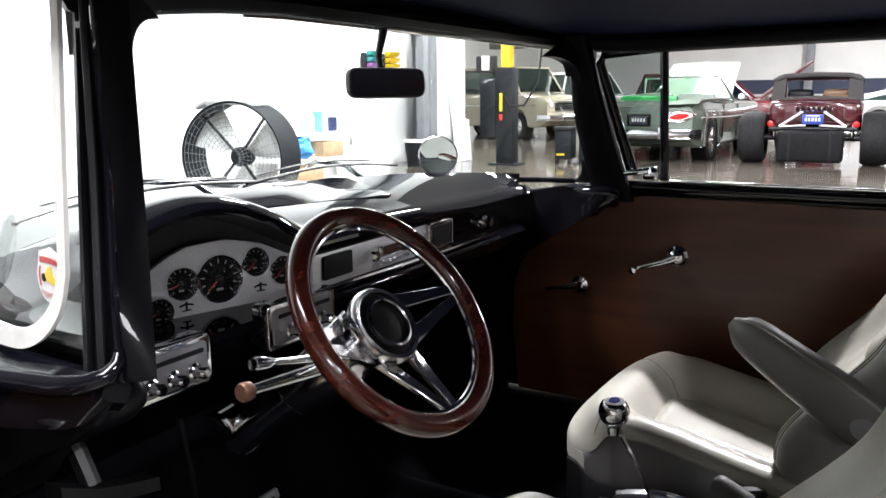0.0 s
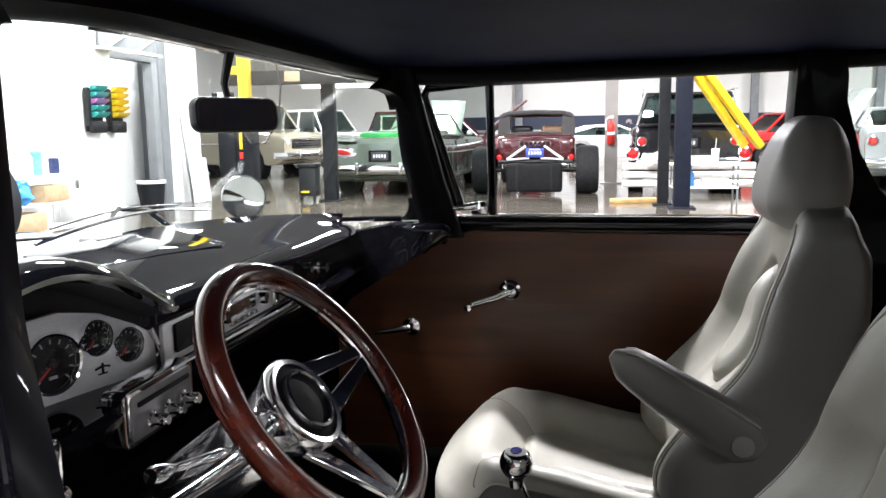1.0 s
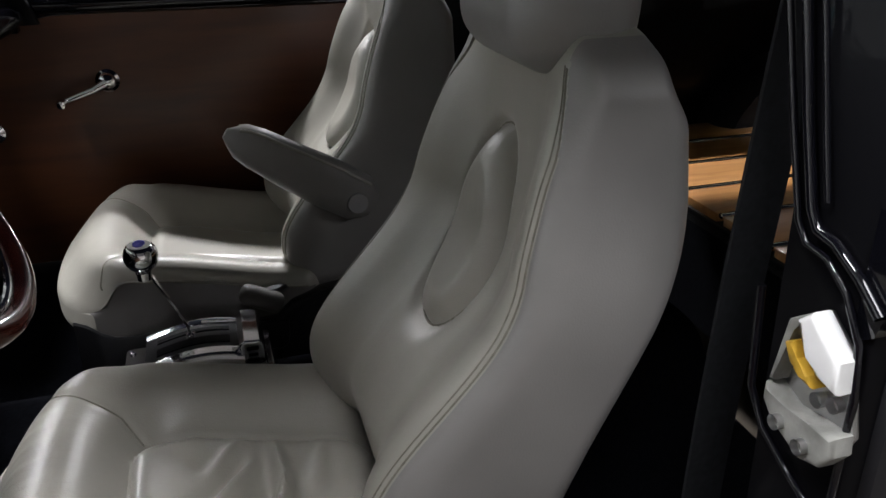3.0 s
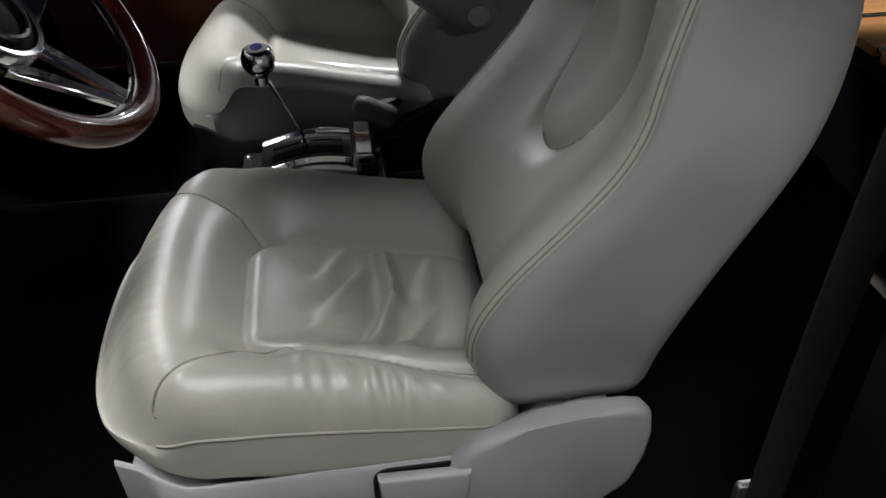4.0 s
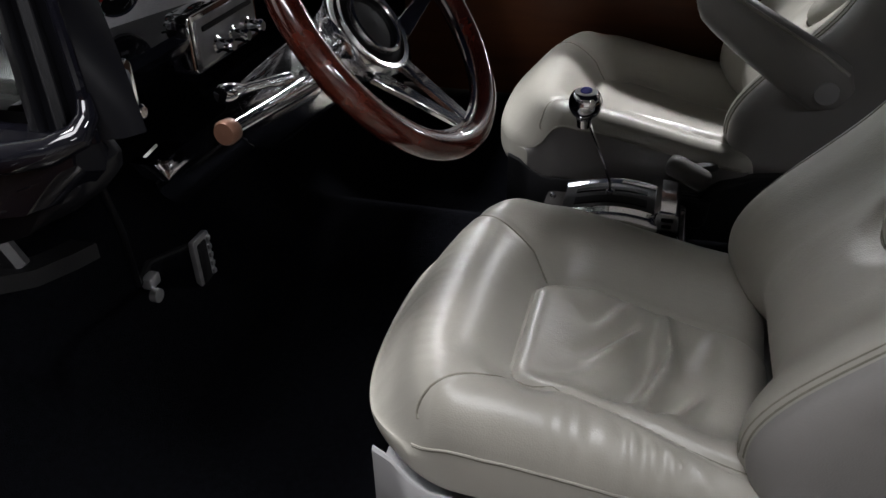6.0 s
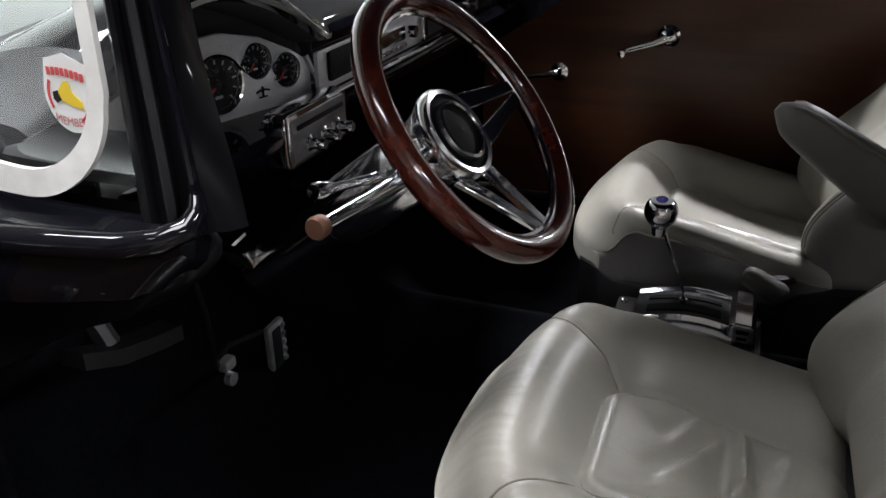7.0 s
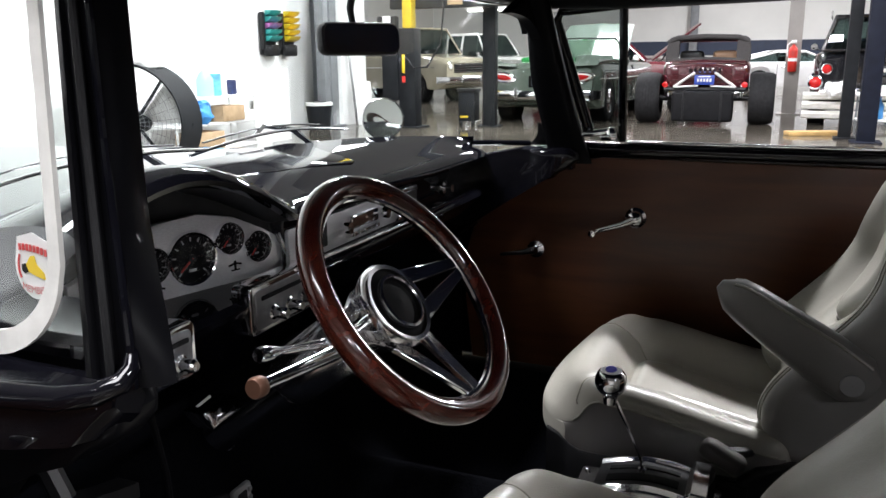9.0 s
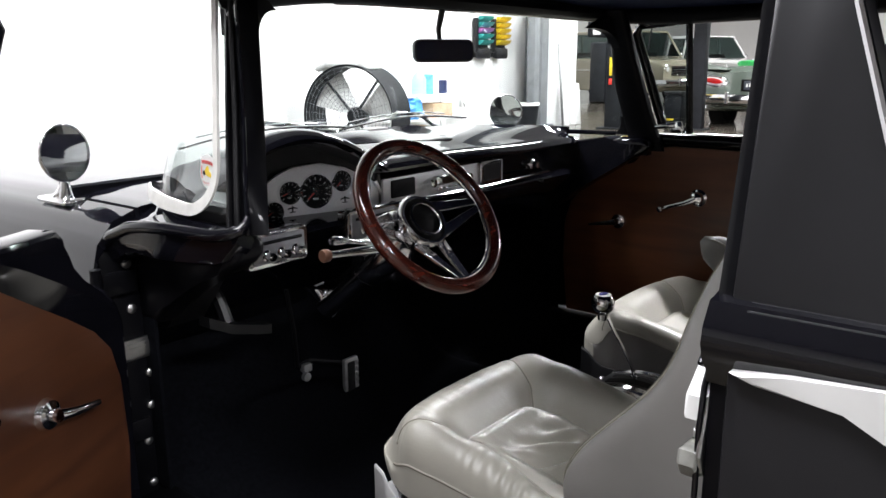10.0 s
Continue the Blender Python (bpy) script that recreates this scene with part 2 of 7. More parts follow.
def softbox(bm, size, r, n, shape=None, power=2.6, mi=0):
    """A rounded, padded box of that size about the origin, with n faces along each side, bent by shape(p, q): q is the place before rounding, -1 to 1."""
    sx, sy, sz = (s / 2 for s in size)
    cache = {}
    def vert(q):
        k = tuple(round(c, 5) for c in q)
        if k not in cache:
            p = []
            inner = [max(s - r, 1e-4) for s in (sx, sy, sz)]
            full = Vector((q[0] * sx, q[1] * sy, q[2] * sz))
            core = Vector([max(-i, min(i, c)) for i, c in zip(inner, full)])
            d = full - core
            if d.length > 1e-9:
                m = max(abs(c) for c in d)
                d = d.normalized() * m
            p = core + d
            cache[k] = bm.verts.new(shape(p, q) if shape else p)
        return cache[k]
    for ax in range(3):
        u, v = [i for i in range(3) if i != ax]
        for side in (-1, 1):
            for i in range(n[u]):
                for j in range(n[v]):
                    def c(a, b):
                        q = [0, 0, 0]
                        q[ax], q[u], q[v] = side, -1 + 2 * a / n[u], -1 + 2 * b / n[v]
                        return vert(q)
                    bm.faces.new((c(i, j), c(i + 1, j), c(i + 1, j + 1), c(i, j + 1))).material_index = mi


def smooth(a, b, x):
    t = max(0.0, min(1.0, (x - a) / (b - a)))
    return t * t * (3 - 2 * t)


def bm_new():
    return bmesh.new()


def arc(cx, cy, r, a0, a1, n):
    return [(cx + r * math.cos(radians(a0 + (a1 - a0) * i / n)), cy + r * math.sin(radians(a0 + (a1 - a0) * i / n))) for i in range(n + 1)]


def rounded(x0, y0, x1, y1, r, n=4):
    """The outline of a rectangle with round corners."""
    return arc(x1 - r, y0 + r, r, -90, 0, n) + arc(x1 - r, y1 - r, r, 0, 90, n) + arc(x0 + r, y1 - r, r, 90, 180, n) + arc(x0 + r, y0 + r, r, 180, 270, n)


# ---- the building ----
GROUND = material("polished_concrete", (0.085, 0.074, 0.060), 0.12, vary=0.25, scale=0.8, bump=0.03, bump_scale=8, rough_vary=0.1)
CEILING = material("ceiling_panels", (0.36, 0.36, 0.36), 0.8, vary=0.05, scale=1)


def structure(name, c, s, mat, label, bevel=0.0):
    bm = bm_new()
    box(bm, c, s, bevel)
    return tagged(part(name, bm, mat, smooth=False), label, name.split("_")[0], kind="structure")


structure("floor", (10, -12, FLOOR - 0.1), (64, 62, 0.2), GROUND, "polished grey-brown concrete workshop floor")
structure("ceiling", (10, -12, 6.6), (64, 62, 0.2), CEILING, "pale workshop ceiling high above")
structure("wall_north", (-3.15, 6.95, 3.3), (23.7, 0.3, 6.46), WHITE_WALL, "bright white painted workshop wall")
structure("wall_recess", (9.8, 8.0, 3.3), (2.6, 0.3, 6.46), WHITE_WALL, "white recessed wall beside the steel post")
structure("wall_return", (8.55, 7.475, 3.3), (0.3, 0.75, 6.46), WHITE_WALL, "white wall return at the recess")
structure("wall_panel", (11.4, 7.3, 3.3), (0.9, 0.25, 6.46), WHITE_WALL, "white partition wall behind the car lift")
structure("wall_far_north", (22.4, 14.9, 3.3), (21.1, 0.3, 6.46), GREY_WALL, "pale wall behind the parked van")
structure("wall_partition", (11.72, 11.1, 3.3), (0.25, 7.3, 6.46), WHITE_WALL, "white side wall of the van bay")
structure("wall_east", (33.0, -12, 3.3), (0.3, 54.2, 6.46), GREY_WALL, "pale far workshop wall")
structure("wall_south", (10, -40, 3.3), (46, 0.3, 6.46), GREY_WALL, "pale back workshop wall")
# unseen west wall, added to return light to the car's paint and chrome
structure("wall_west", (-15, -16.5, 3.3), (0.3, 47, 6.46), GREY_WALL, "unseen pale wall added behind the open door")
structure("wall_stripe", (32.82, -6, 1.45), (0.04, 26, 0.55), NAVY, "navy painted stripe on the far wall")

# lamps over the bays; the one beside the passenger door shines through its window onto the far seat
# the three on the driver's side are added fill for seats, gauges and door
for lx, ly, sx, sy, w in ((4.3, 0.3, 0.4, 1.6, 1150), (-3.5, 0.6, 2.0, 2.6, 310), (-8.0, -6.5, 2.4, 1.2, 260), (-2.5, -7.5, 2.4, 1.2, 900), (-0.5, 3.0, 2.4, 1.2, 650), (8.5, 4.4, 2.4, 1.2, 720), (9, -4, 2.4, 1.2, 700), (17, 4, 2.4, 1.2, 950), (17, -5, 2.4, 1.2, 900), (25, 0, 2.4, 1.2, 1000), (25, -12, 2.4, 1.2, 950), (16, -15, 2.4, 1.2, 800), (20, 11.5, 2.4, 1.2, 500)):
    area_lamp("ceiling_and_fill_lamp", lx, ly, 5.9, sx, sy, w)


# ---- the car that the camera looks into ----
car = thing("custom_car", "black 1950s custom wagon with its driver door open", "car")


def base_y(x):
    a = abs(x)
    return 0.80 + 0.49 * max(0.0, 1 - (a / 0.85) ** 4) ** (0.30 if x < 0 else 0.4545)


def ws_point(u, v):
    """The windshield's surface: u across from -1 to 1, v from the cowl up."""
    k = math.copysign(1 - (1 - min(1.0, abs(u))) ** 1.8, u)
    xb, xt = 0.85 * k, 0.775 * k
    yb, yt = base_y(xb * 0.9999999999), 0.862 + 0.09 * (1 - (0.99999 * k) ** 4) ** 0.5
    bulge = 0.05 * math.sin(math.pi * v) * (1 - abs(u) ** 4)
    return Vector((xb + (xt - xb) * v, yb + (yt - yb) * v + bulge, 0.965 + (1.39 - 0.965) * v))


bm = bm_new()
sheet(bm, lambda a, b: ws_point(2 * a - 1, b), 40, 10)
ws = part("windshield", bm, GLASS, car, "curved wraparound clear windshield")
ws.visible_shadow = False

# pillars and header
def pillar_marks(s, z):
    """Across the pillar at height z: the glass's edge, the door flange, the inner edge."""
    low = smooth(1.18, 0.95, z)
    a = ws_point(s * 1.0, (z - 0.965) / 0.425) + Vector((s * 0.003, -0.004, 0))
    c = Vector((s * (0.797 + 0.049 * low), 0.799 - 0.055 * low, z))
    foot = smooth(1.11, 0.92, z)
    d = Vector((s * (0.754 + 0.068 * foot), 0.792 - 0.080 * foot, z))
    return a, c, d


bm = bm_new()
rings = []
for i in range(15):
    v = -0.06 + 1.1 * i / 14
    up, low = smooth(0.4, 1.0, v), max(0, 0.3 - v)
    p = Vector((0.860 - 0.122 * v + 0.014 * up, 0.736 + 0.085 * v - 0.012 * low - 0.012 * up, 0.965 + 0.425 * v))
    w = 0.036 + 0.012 * low - 0.012 * up
    rings.append([p + Vector((0.022 * math.copysign(abs(math.cos(t)) ** 0.7, math.cos(t)), 1.5 * w * math.copysign(abs(math.sin(t)) ** 0.7, math.sin(t)), 0)) for t in (2 * math.pi * k / 16 for k in range(16))])
loft(bm, rings)
part("windshield_pillar", bm, JAMB, car, "satin black forward-leaning windshield pillar")
for s in (-1,):
    bm = bm_new()
    rings, ridge, flange = [], [], []
    for i in range(25):
        z = 0.935 + 0.475 * i / 24
        a, c, d = pillar_marks(s, z)
        n = Vector((s * 0.62, -0.78, 0))
        r1 = a.lerp(c, 0.52) + n * 0.004
        ridge.append(r1)
        flange.append(c + n * 0.002)
        rings.append([a, a.lerp(c, 0.12) + n * 0.004, a.lerp(c, 0.34) - n * 0.006, r1, a.lerp(c, 0.76) - n * 0.008, c, c.lerp(d, 0.2) + n * 0.003, c.lerp(d, 0.55) + n * 0.006, c.lerp(d, 0.88) + n * 0.002, d, d + Vector((-s * 0.004, 0.016, 0)), d + Vector((s * 0.006, 0.045, 0)), a + Vector((-s * 0.03, 0.03, 0))])
    loft(bm, rings)
    part("windshield_pillar", bm, JAMB, car, "black windshield pillar with a forward-curving foot")
    bm = bm_new()
    tube(bm, ridge, 0.0045, 8)
    part("pillar_weatherstrip", bm, RUBBER, car)
    bm = bm_new()
    tube(bm, flange, 0.0045, 8)
    part("pillar_flange", bm, BLACK_PAINT, car, "gloss black flange of the door opening")
bm = bm_new()


def header_low(u):
    """The header's lower edge."""
    p = ws_point(u, 1.0)
    return Vector((p.x, p.y - 0.026, 1.342 + 0.040 * smooth(-0.95, -0.2, u) - 0.008 * smooth(0.2, 1, u)))


tube(bm, [header_low(u) + Vector((0, 0, 0.022)) for u in [-1 + i / 12 for i in range(25)]], 0.028, 10, flat=0.8)
part("windshield_header", bm, TRIM_BLACK, car)
bm = bm_new()
tube(bm, [header_low(u) + Vector((0, 0.016, 0.001)) for u in [-0.35 + 1.2 * i / 24 for i in range(25)]], 0.0035, 8)
part("header_trim", bm, CHROME, car, "thin chrome trim along the windshield header")
bm = bm_new()
tube(bm, [ws_point(u, 0.07) + Vector((0, -0.012, 0.0)) for u in [-0.70 + 1.67 * i / 24 for i in range(25)]], 0.008, 8)
part("windshield_gasket", bm, BLACK_PAINT, car)
bm = bm_new()


def cowl_pad(a, b):
    """From the door's side of the dash out to the glass."""
    y = 0.775 + 0.40 * b
    edge = 0.842 * (1 - (max(0.0, y - 0.80) / 0.49) ** 3.4) ** 0.25
    x = -(0.775 + (edge - 0.775) * a)
    return (x, y, 0.978 + 0.012 * (1 - a) ** 2)


sheet(bm, cowl_pad, 24, 24, (0, 0, -0.012))
part("cowl_pad", bm, BLACK_PAINT, car, "gloss black pad inside the windshield corner")



def along_edge(s, v, dist):
    """The place that lies dist along the glass's edge of height v, from its side corner."""
    p, d, k = ws_point(s, v), 0.0, 0
    while d < dist:
        k += 1
        q = ws_point(s * (1 - k / 2000), v)
        d += (q - p).length
        p = q
    return p


def corner_fillet(s, v0, up, r):
    """Fills the glass's corner with a rounded gusset of radius r."""
    c, a, b = ws_point(s, v0), ws_point(s, v0 + up * r / 0.43), along_edge(s, v0, r)
    rows = []
    for i in range(13):
        t = i / 12
        p = a * (1 - t) ** 2 + c * 2 * t * (1 - t) + b * t * t
        p = p.lerp(c, -0.08)
        rows.append([p + Vector((-s * 0.004, -0.022, 0)), c + Vector((s * 0.004, -0.03, 0)), c + Vector((s * 0.004, 0.012, 0)), p + Vector((0, 0.008, 0))])
    bm = bm_new()
    loft(bm, rows)
    part("corner_gusset", bm, TRIM_BLACK, car)


for s in (-1, 1):
    corner_fillet(s, 1.0, -1, 0.085)
    # rounded inner corner between pillar and header
    c, a, b = Vector((s * 0.742, 0.808, 1.348)), Vector((s * 0.754, 0.794, 1.285)), Vector((s * 0.66, 0.850, 1.350))
    far = Vector((s * 0.785, 0.80, 1.42))
    rows = []
    for i in range(15):
        t = i / 14
        p = a * (1 - t) ** 2 + c * 2 * t * (1 - t) + b * t * t
        rows.append([p, far, far + Vector((0, 0.04, 0)), p + Vector((0, 0.03, 0))])
    bm = bm_new()
    loft(bm, rows)
    part("inner_gusset", bm, TRIM_BLACK, car)
corner_fillet(1, 0.06, 1, 0.06)

# white bead of the glass on the driver's corner
bm = bm_new()
rows = []


def seal_at(y, z):
    """On the outside of the glass near the driver's corner."""
    f = max(0.0, min(1.0, (z - 0.965) / 0.425))
    side = 0.85 * (1 - min(0.98, max(0.0, y - 0.80 - 0.062 * f) / 0.49) ** 3.4) ** 0.25
    return Vector((-(side - 0.075 * f) - 0.016, y, z))


for i in range(61):
    t = i / 60
    j = 0.0018 * noise.noise(Vector((t * 17, 0, 0)))
    if t < 0.5:
        z = 1.385 - 0.345 * t / 0.5
        e = ws_point(-1.0, (z - 0.965) / 0.425).y - 0.004
        (y0, z0), (y1, z1) = (e, z), (e + 0.017 + j, z + 0.008)
    elif t < 0.7:
        c = (t - 0.5) / 0.2 * math.pi / 2
        y0, z0 = 0.905 - 0.094 * math.cos(c), 1.04 - 0.083 * math.sin(c)
        y1, z1 = 0.905 - 0.077 * math.cos(c), 1.048 - 0.067 * math.sin(c)
    else:
        d = (t - 0.7) / 0.3
        y0, z0 = 0.905 + 0.235 * d, 0.957 + 0.014 * d * d
        y1, z1 = 0.905 + 0.225 * d, 0.981 + 0.014 * d + j
    a, b = seal_at(y0, z0), seal_at(y1, z1)
    rows.append([a, a + Vector((-0.006, 0, 0)), b + Vector((-0.005, 0, 0)), b])
loft(bm, rows)
part("glass_seal", bm, SEAL, car, "white windshield sealing bead, rough and hand-laid")

# round club sticker inside the glass
def sticker_at(x, z):
    """Places in the sticker's plane, metres from its middle."""
    return Vector((-0.838, 0.866, 1.041)) + Vector((0.10, 0.985, 0.0)).normalized() * (-x) + Vector((0.05, 0.0, 1.0)).normalized() * z


def sticker_part(name, poly, mat, lift, parent=None):
    bm = bm_new()
    o = Vector((-0.985, 0.10, 0.05)).normalized() * lift
    a = [bm.verts.new(sticker_at(x, z) + o) for x, z in poly]
    b = [bm.verts.new(sticker_at(x, z) + o * 1.0 + Vector((0.0006, 0, 0))) for x, z in poly]
    bm.faces.new(a)
    bm.faces.new(b)
    for i in range(len(a)):
        bm.faces.new((a[i], a[(i + 1) % len(a)], b[(i + 1) % len(b)], b[i]))
    return part(name, bm, mat, parent, smooth=False)


STICK_RED = material("sticker_red", (0.55, 0.06, 0.06), 0.4)
stk = sticker_part("club_sticker", [(0.030 * math.cos(radians(a)), 0.032 * math.sin(radians(a))) for a in range(-200, 21, 10)] + [(0.024, 0.028), (0.0, 0.036), (-0.024, 0.030)], WHITE, 0.0)
tagged(stk, "white and red round club sticker with a yellow shape", "sticker")
for a0 in (-60, 150):
    sticker_part("red_arc", [(0.025 * math.cos(radians(a)), 0.025 * math.sin(radians(a))) for a in range(a0, a0 + 61, 10)] + [(0.0225 * math.cos(radians(a)), 0.0225 * math.sin(radians(a))) for a in range(a0 + 60, a0 - 1, -10)], STICK_RED, 0.0012, stk)
for k in range(8):
    bx, bz = -0.0195 + 0.0056 * k, 0.0215 - 0.00012 * (k - 3.5) ** 2 - 0.0004 * k
    sticker_part("red_bar", [(bx - 0.0019, bz - 0.0034), (bx + 0.0019, bz - 0.0034), (bx + 0.0019, bz + 0.0034), (bx - 0.0019, bz + 0.0034)], STICK_RED, 0.0012, stk)
sticker_part("yellow_shape", [(-0.004, 0.012), (0.002, 0.013), (0.005, 0.004), (0.016, -0.004), (0.017, -0.010), (0.004, -0.008), (-0.010, -0.004), (-0.012, 0.002)], YELLOW, 0.0012, stk)
sticker_part("dark_shape", [(-0.018, 0.002), (-0.012, 0.004), (-0.008, -0.004), (-0.014, -0.007), (-0.018, -0.004)], RUBBER, 0.0014, stk)
cu = bpy.data.curves.new("member_word", "FONT")
cu.body, cu.size, cu.align_x, cu.extrude = "MEMBER", 0.0105, "CENTER", 0.0002
ob = new("member_word", cu)
dg = bpy.context.evaluated_depsgraph_get()
me = bpy.data.meshes.new_from_object(ob.evaluated_get(dg))
bpy.data.objects.remove(ob)
o = Vector((-0.985, 0.10, 0.05)).normalized() * 0.0014
for v in me.vertices:
    bend = -24 * v.co.x * v.co.x
    v.co = sticker_at(v.co.x, v.co.y - 0.026 - bend * 0.35) + o
me.materials.append(STICK_RED)
wd = new("word", me)
wd.parent = stk

# roof and headliner
bm = bm_new()
sheet(bm, lambda a, b: (-0.86 + 1.72 * a, 0.96 - 3.3 * b - 0.06 * abs(2 * a - 1) ** 3 * (1 - b), 1.405 + 0.035 * (1 - abs(2 * a - 1) ** 2.5) + 0.03 * math.sin(math.pi * min(1, b * 1.2)) - 0.02 * abs(2 * a - 1) ** 6), 30, 30, (0, 0, 0.05))
part("roof", bm, HEADLINER, car, "dark navy cloth headliner under the roof")
bm = bm_new()
sheet(bm, lambda a, b: (-0.862 + 1.724 * a, 0.962 - 3.304 * b - 0.06 * abs(2 * a - 1) ** 3 * (1 - b), 1.458 + 0.035 * (1 - abs(2 * a - 1) ** 2.5) + 0.03 * math.sin(math.pi * min(1, b * 1.2)) - 0.02 * abs(2 * a - 1) ** 6), 30, 30, (0, 0, 0.004))
part("roof_skin", bm, BLACK_PAINT, car, "gloss black outer roof skin")
bm = bm_new()


def header_skin(a, b):
    """From the roof's front edge down to the header over the glass."""
    k = abs(2 * a - 1)
    top = Vector((-0.86 + 1.72 * a, 0.965 - 0.06 * k ** 3, 1.445 + 0.035 * (1 - k ** 2.5) - 0.02 * k ** 6))
    low = ws_point(2 * a - 1, 1.0) + Vector((0, -0.01, -0.006))
    return top.lerp(low, b)


sheet(bm, header_skin, 40, 4, (0, -0.03, 0))
part("header_panel", bm, TRIM_BLACK, car, "dark trim panel above the windshield")

# hood, fenders, cowl
SECTION = [(-0.97, 0.35), (-0.985, 0.66), (-0.978, 0.80), (-0.955, 0.885), (-0.915, 0.930), (-0.85, 0.952), (-0.74, 0.962), (-0.55, 0.967), (-0.3, 0.975), (0, 0.98)]
SECTION += [(-x, z) for x, z in SECTION[-2::-1]]


def section_at(u):
    i = min(int(u * (len(SECTION) - 1)), len(SECTION) - 2)
    f = u * (len(SECTION) - 1) - i
    return SECTION[i][0] * (1 - f) + SECTION[i + 1][0] * f, SECTION[i][1] * (1 - f) + SECTION[i + 1][1] * f


def hood_point(a, b):
    x, z = section_at(a)
    y0 = max(base_y(x) + 0.015, 1.10 * smooth(0.76, 0.84, abs(x)))
    y = y0 + (3.3 - y0) * b
    z -= 0.05 * b * b
    return (x, y, z)


bm = bm_new()
sheet(bm, hood_point, 54, 40, (0, 0, -0.03))
part("hood", bm, BLACK_PAINT, car, "gloss black hood and fenders")

for s in (-1, 1):
    mir = part("fender_mirror", bm_new(), CHROME, car, "round chrome mirror on the front fender")
    bm = bm_new()
    m = look((s * 0.885, 1.34, 1.052), (s * 0.885 - (0.89 if s > 0 else -0.18), 1.34 - (0.455 if s > 0 else 0.85), 1.08)) @ pose(0, 0, 0, 180, 0, 0)
    lathe(bm, [(0.001, -0.035), (0.03, -0.033), (0.055, -0.018), (0.066, 0.0), (0.066, 0.006), (0.061, 0.006)], m, 28)
    lathe(bm, [(0.018, -0.11), (0.012, -0.09), (0.008, -0.06)], pose(s * 0.885, 1.35, 1.06), 14)
    tube(bm, [(s * 0.885, 1.352, 1.0), (s * 0.885, 1.36, 0.97), (s * 0.885, 1.37, 0.94)], [0.008, 0.012, 0.03], 14)
    box(bm, (s * 0.885, 1.37, 0.943), (0.06, 0.13, 0.014), 0.006)
    bm.to_mesh(mir.data)
    bm.free()
    mir.data.shade_smooth()
    bm = bm_new()
    lathe(bm, [(0.061, 0.004), (0.03, 0.0045), (0.001, 0.005)], m, 28)
    part("mirror_glass", bm, MIRROR, mir)

# wipers
for x0, x1 in ((-0.62, 0.02), (-0.04, 0.56)):
    bm = bm_new()
    P = lambda x, dy, z: Vector((x, base_y(x) + dy, z))
    pts = [P(x0 + (x1 - x0) * k / 8, 0.045 - 0.012 * math.sin(math.pi * k / 8), 1.042 + 0.022 * math.sin(math.pi * k / 8) + 0.006 * k / 8) for k in range(9)]
    tube(bm, pts, 0.0055, 8, flat=0.7)
    tube(bm, [p + Vector((0, 0.028, 0.010)) for p in pts[1:-1]], 0.004, 8, flat=0.6)
    arm = [P(x1 - 0.06, 0.09, 1.0), P(x1 - 0.16, 0.085, 1.06), P((x0 + x1) / 2, 0.065, 1.080), P((x0 + x1) / 2 - 0.06, 0.05, 1.062)]
    tube(bm, arm, [0.009, 0.008, 0.006, 0.004], 8)
    lathe(bm, [(0.022, -0.03), (0.022, 0.0), (0.016, 0.014), (0.006, 0.02), (0.0005, 0.021)], Matrix.Translation(arm[0]), 16)
    part("wiper", bm, CHROME, car, "chrome windshield wiper lying on the cowl")

# floor pan, tunnel, firewall, sills
bm = bm_new()
sheet(bm, lambda a, b: (-0.86 + 1.72 * a, 1.34 - 2.0 * b, 0.235 + 0.13 * math.exp(-((a - 0.5) / 0.085) ** 4) + 0.30 * max(0, 1 - b / 0.17) ** 1.3), 60, 40, (0, 0, -0.03))
part("floor_carpet", bm, CARPET, car, "black carpet over the floor and transmission tunnel")
bm = bm_new()
box(bm, (0, 1.37, 0.62), (1.74, 0.04, 0.70))
part("firewall", bm, CARPET, car)
for s in (-1, 1):
    bm = bm_new()
    box(bm, (s * 0.90, 0.2, 0.225), (0.14, 2.2, 0.13), 0.012)
    part("door_sill", bm, JAMB, car)
    bm = bm_new()
    box(bm, (s * 0.868, 0.30, 0.292), (0.006, 0.70, 0.006), 0.002)
    part("scuff_strip", bm, CHROME, car, "bright metal scuff strip on the door sill")
    # kick panel and hinge pillar
    bm = bm_new()
    box(bm, (s * 0.905, 1.19, 0.555), (0.10, 0.17, 0.63), 0.02)
    part("hinge_pillar", bm, JAMB, car)
    bm = bm_new()
    prism(bm, [(1.065, 0.3), (1.35, 0.3), (1.35, 0.95), (1.10, 0.95), (1.065, 0.8)], "x", s * 0.855, s * 0.865, 0.003)
    part("kick_panel", bm, CARPET, car)

# cargo deck behind the seats
deck = part("cargo_deck", bm_new(), PLASTIC, car, "varnished wood cargo floor with bright metal strips")
bm = bm_new()
box(bm, (0, -1.55, 0.50), (1.70, 1.5, 0.03))
bm.to_mesh(deck.data)
bm.free()
for i in range(9):
    bm = bm_new()
    box(bm, (-0.72 + 0.18 * i, -1.55, 0.527), (0.155, 1.49, 0.022), 0.003)
    part("plank", bm, DECK_WOOD, deck)
for i in range(8):
    bm = bm_new()
    box(bm, (-0.63 + 0.18 * i, -1.55, 0.535), (0.018, 1.49, 0.012), 0.004)
    part("metal_strip", bm, CHROME, deck)
bm = bm_new()
box(bm, (0, -0.81, 0.37), (1.70, 0.02, 0.28))
part("deck_riser", bm, CARPET, car)

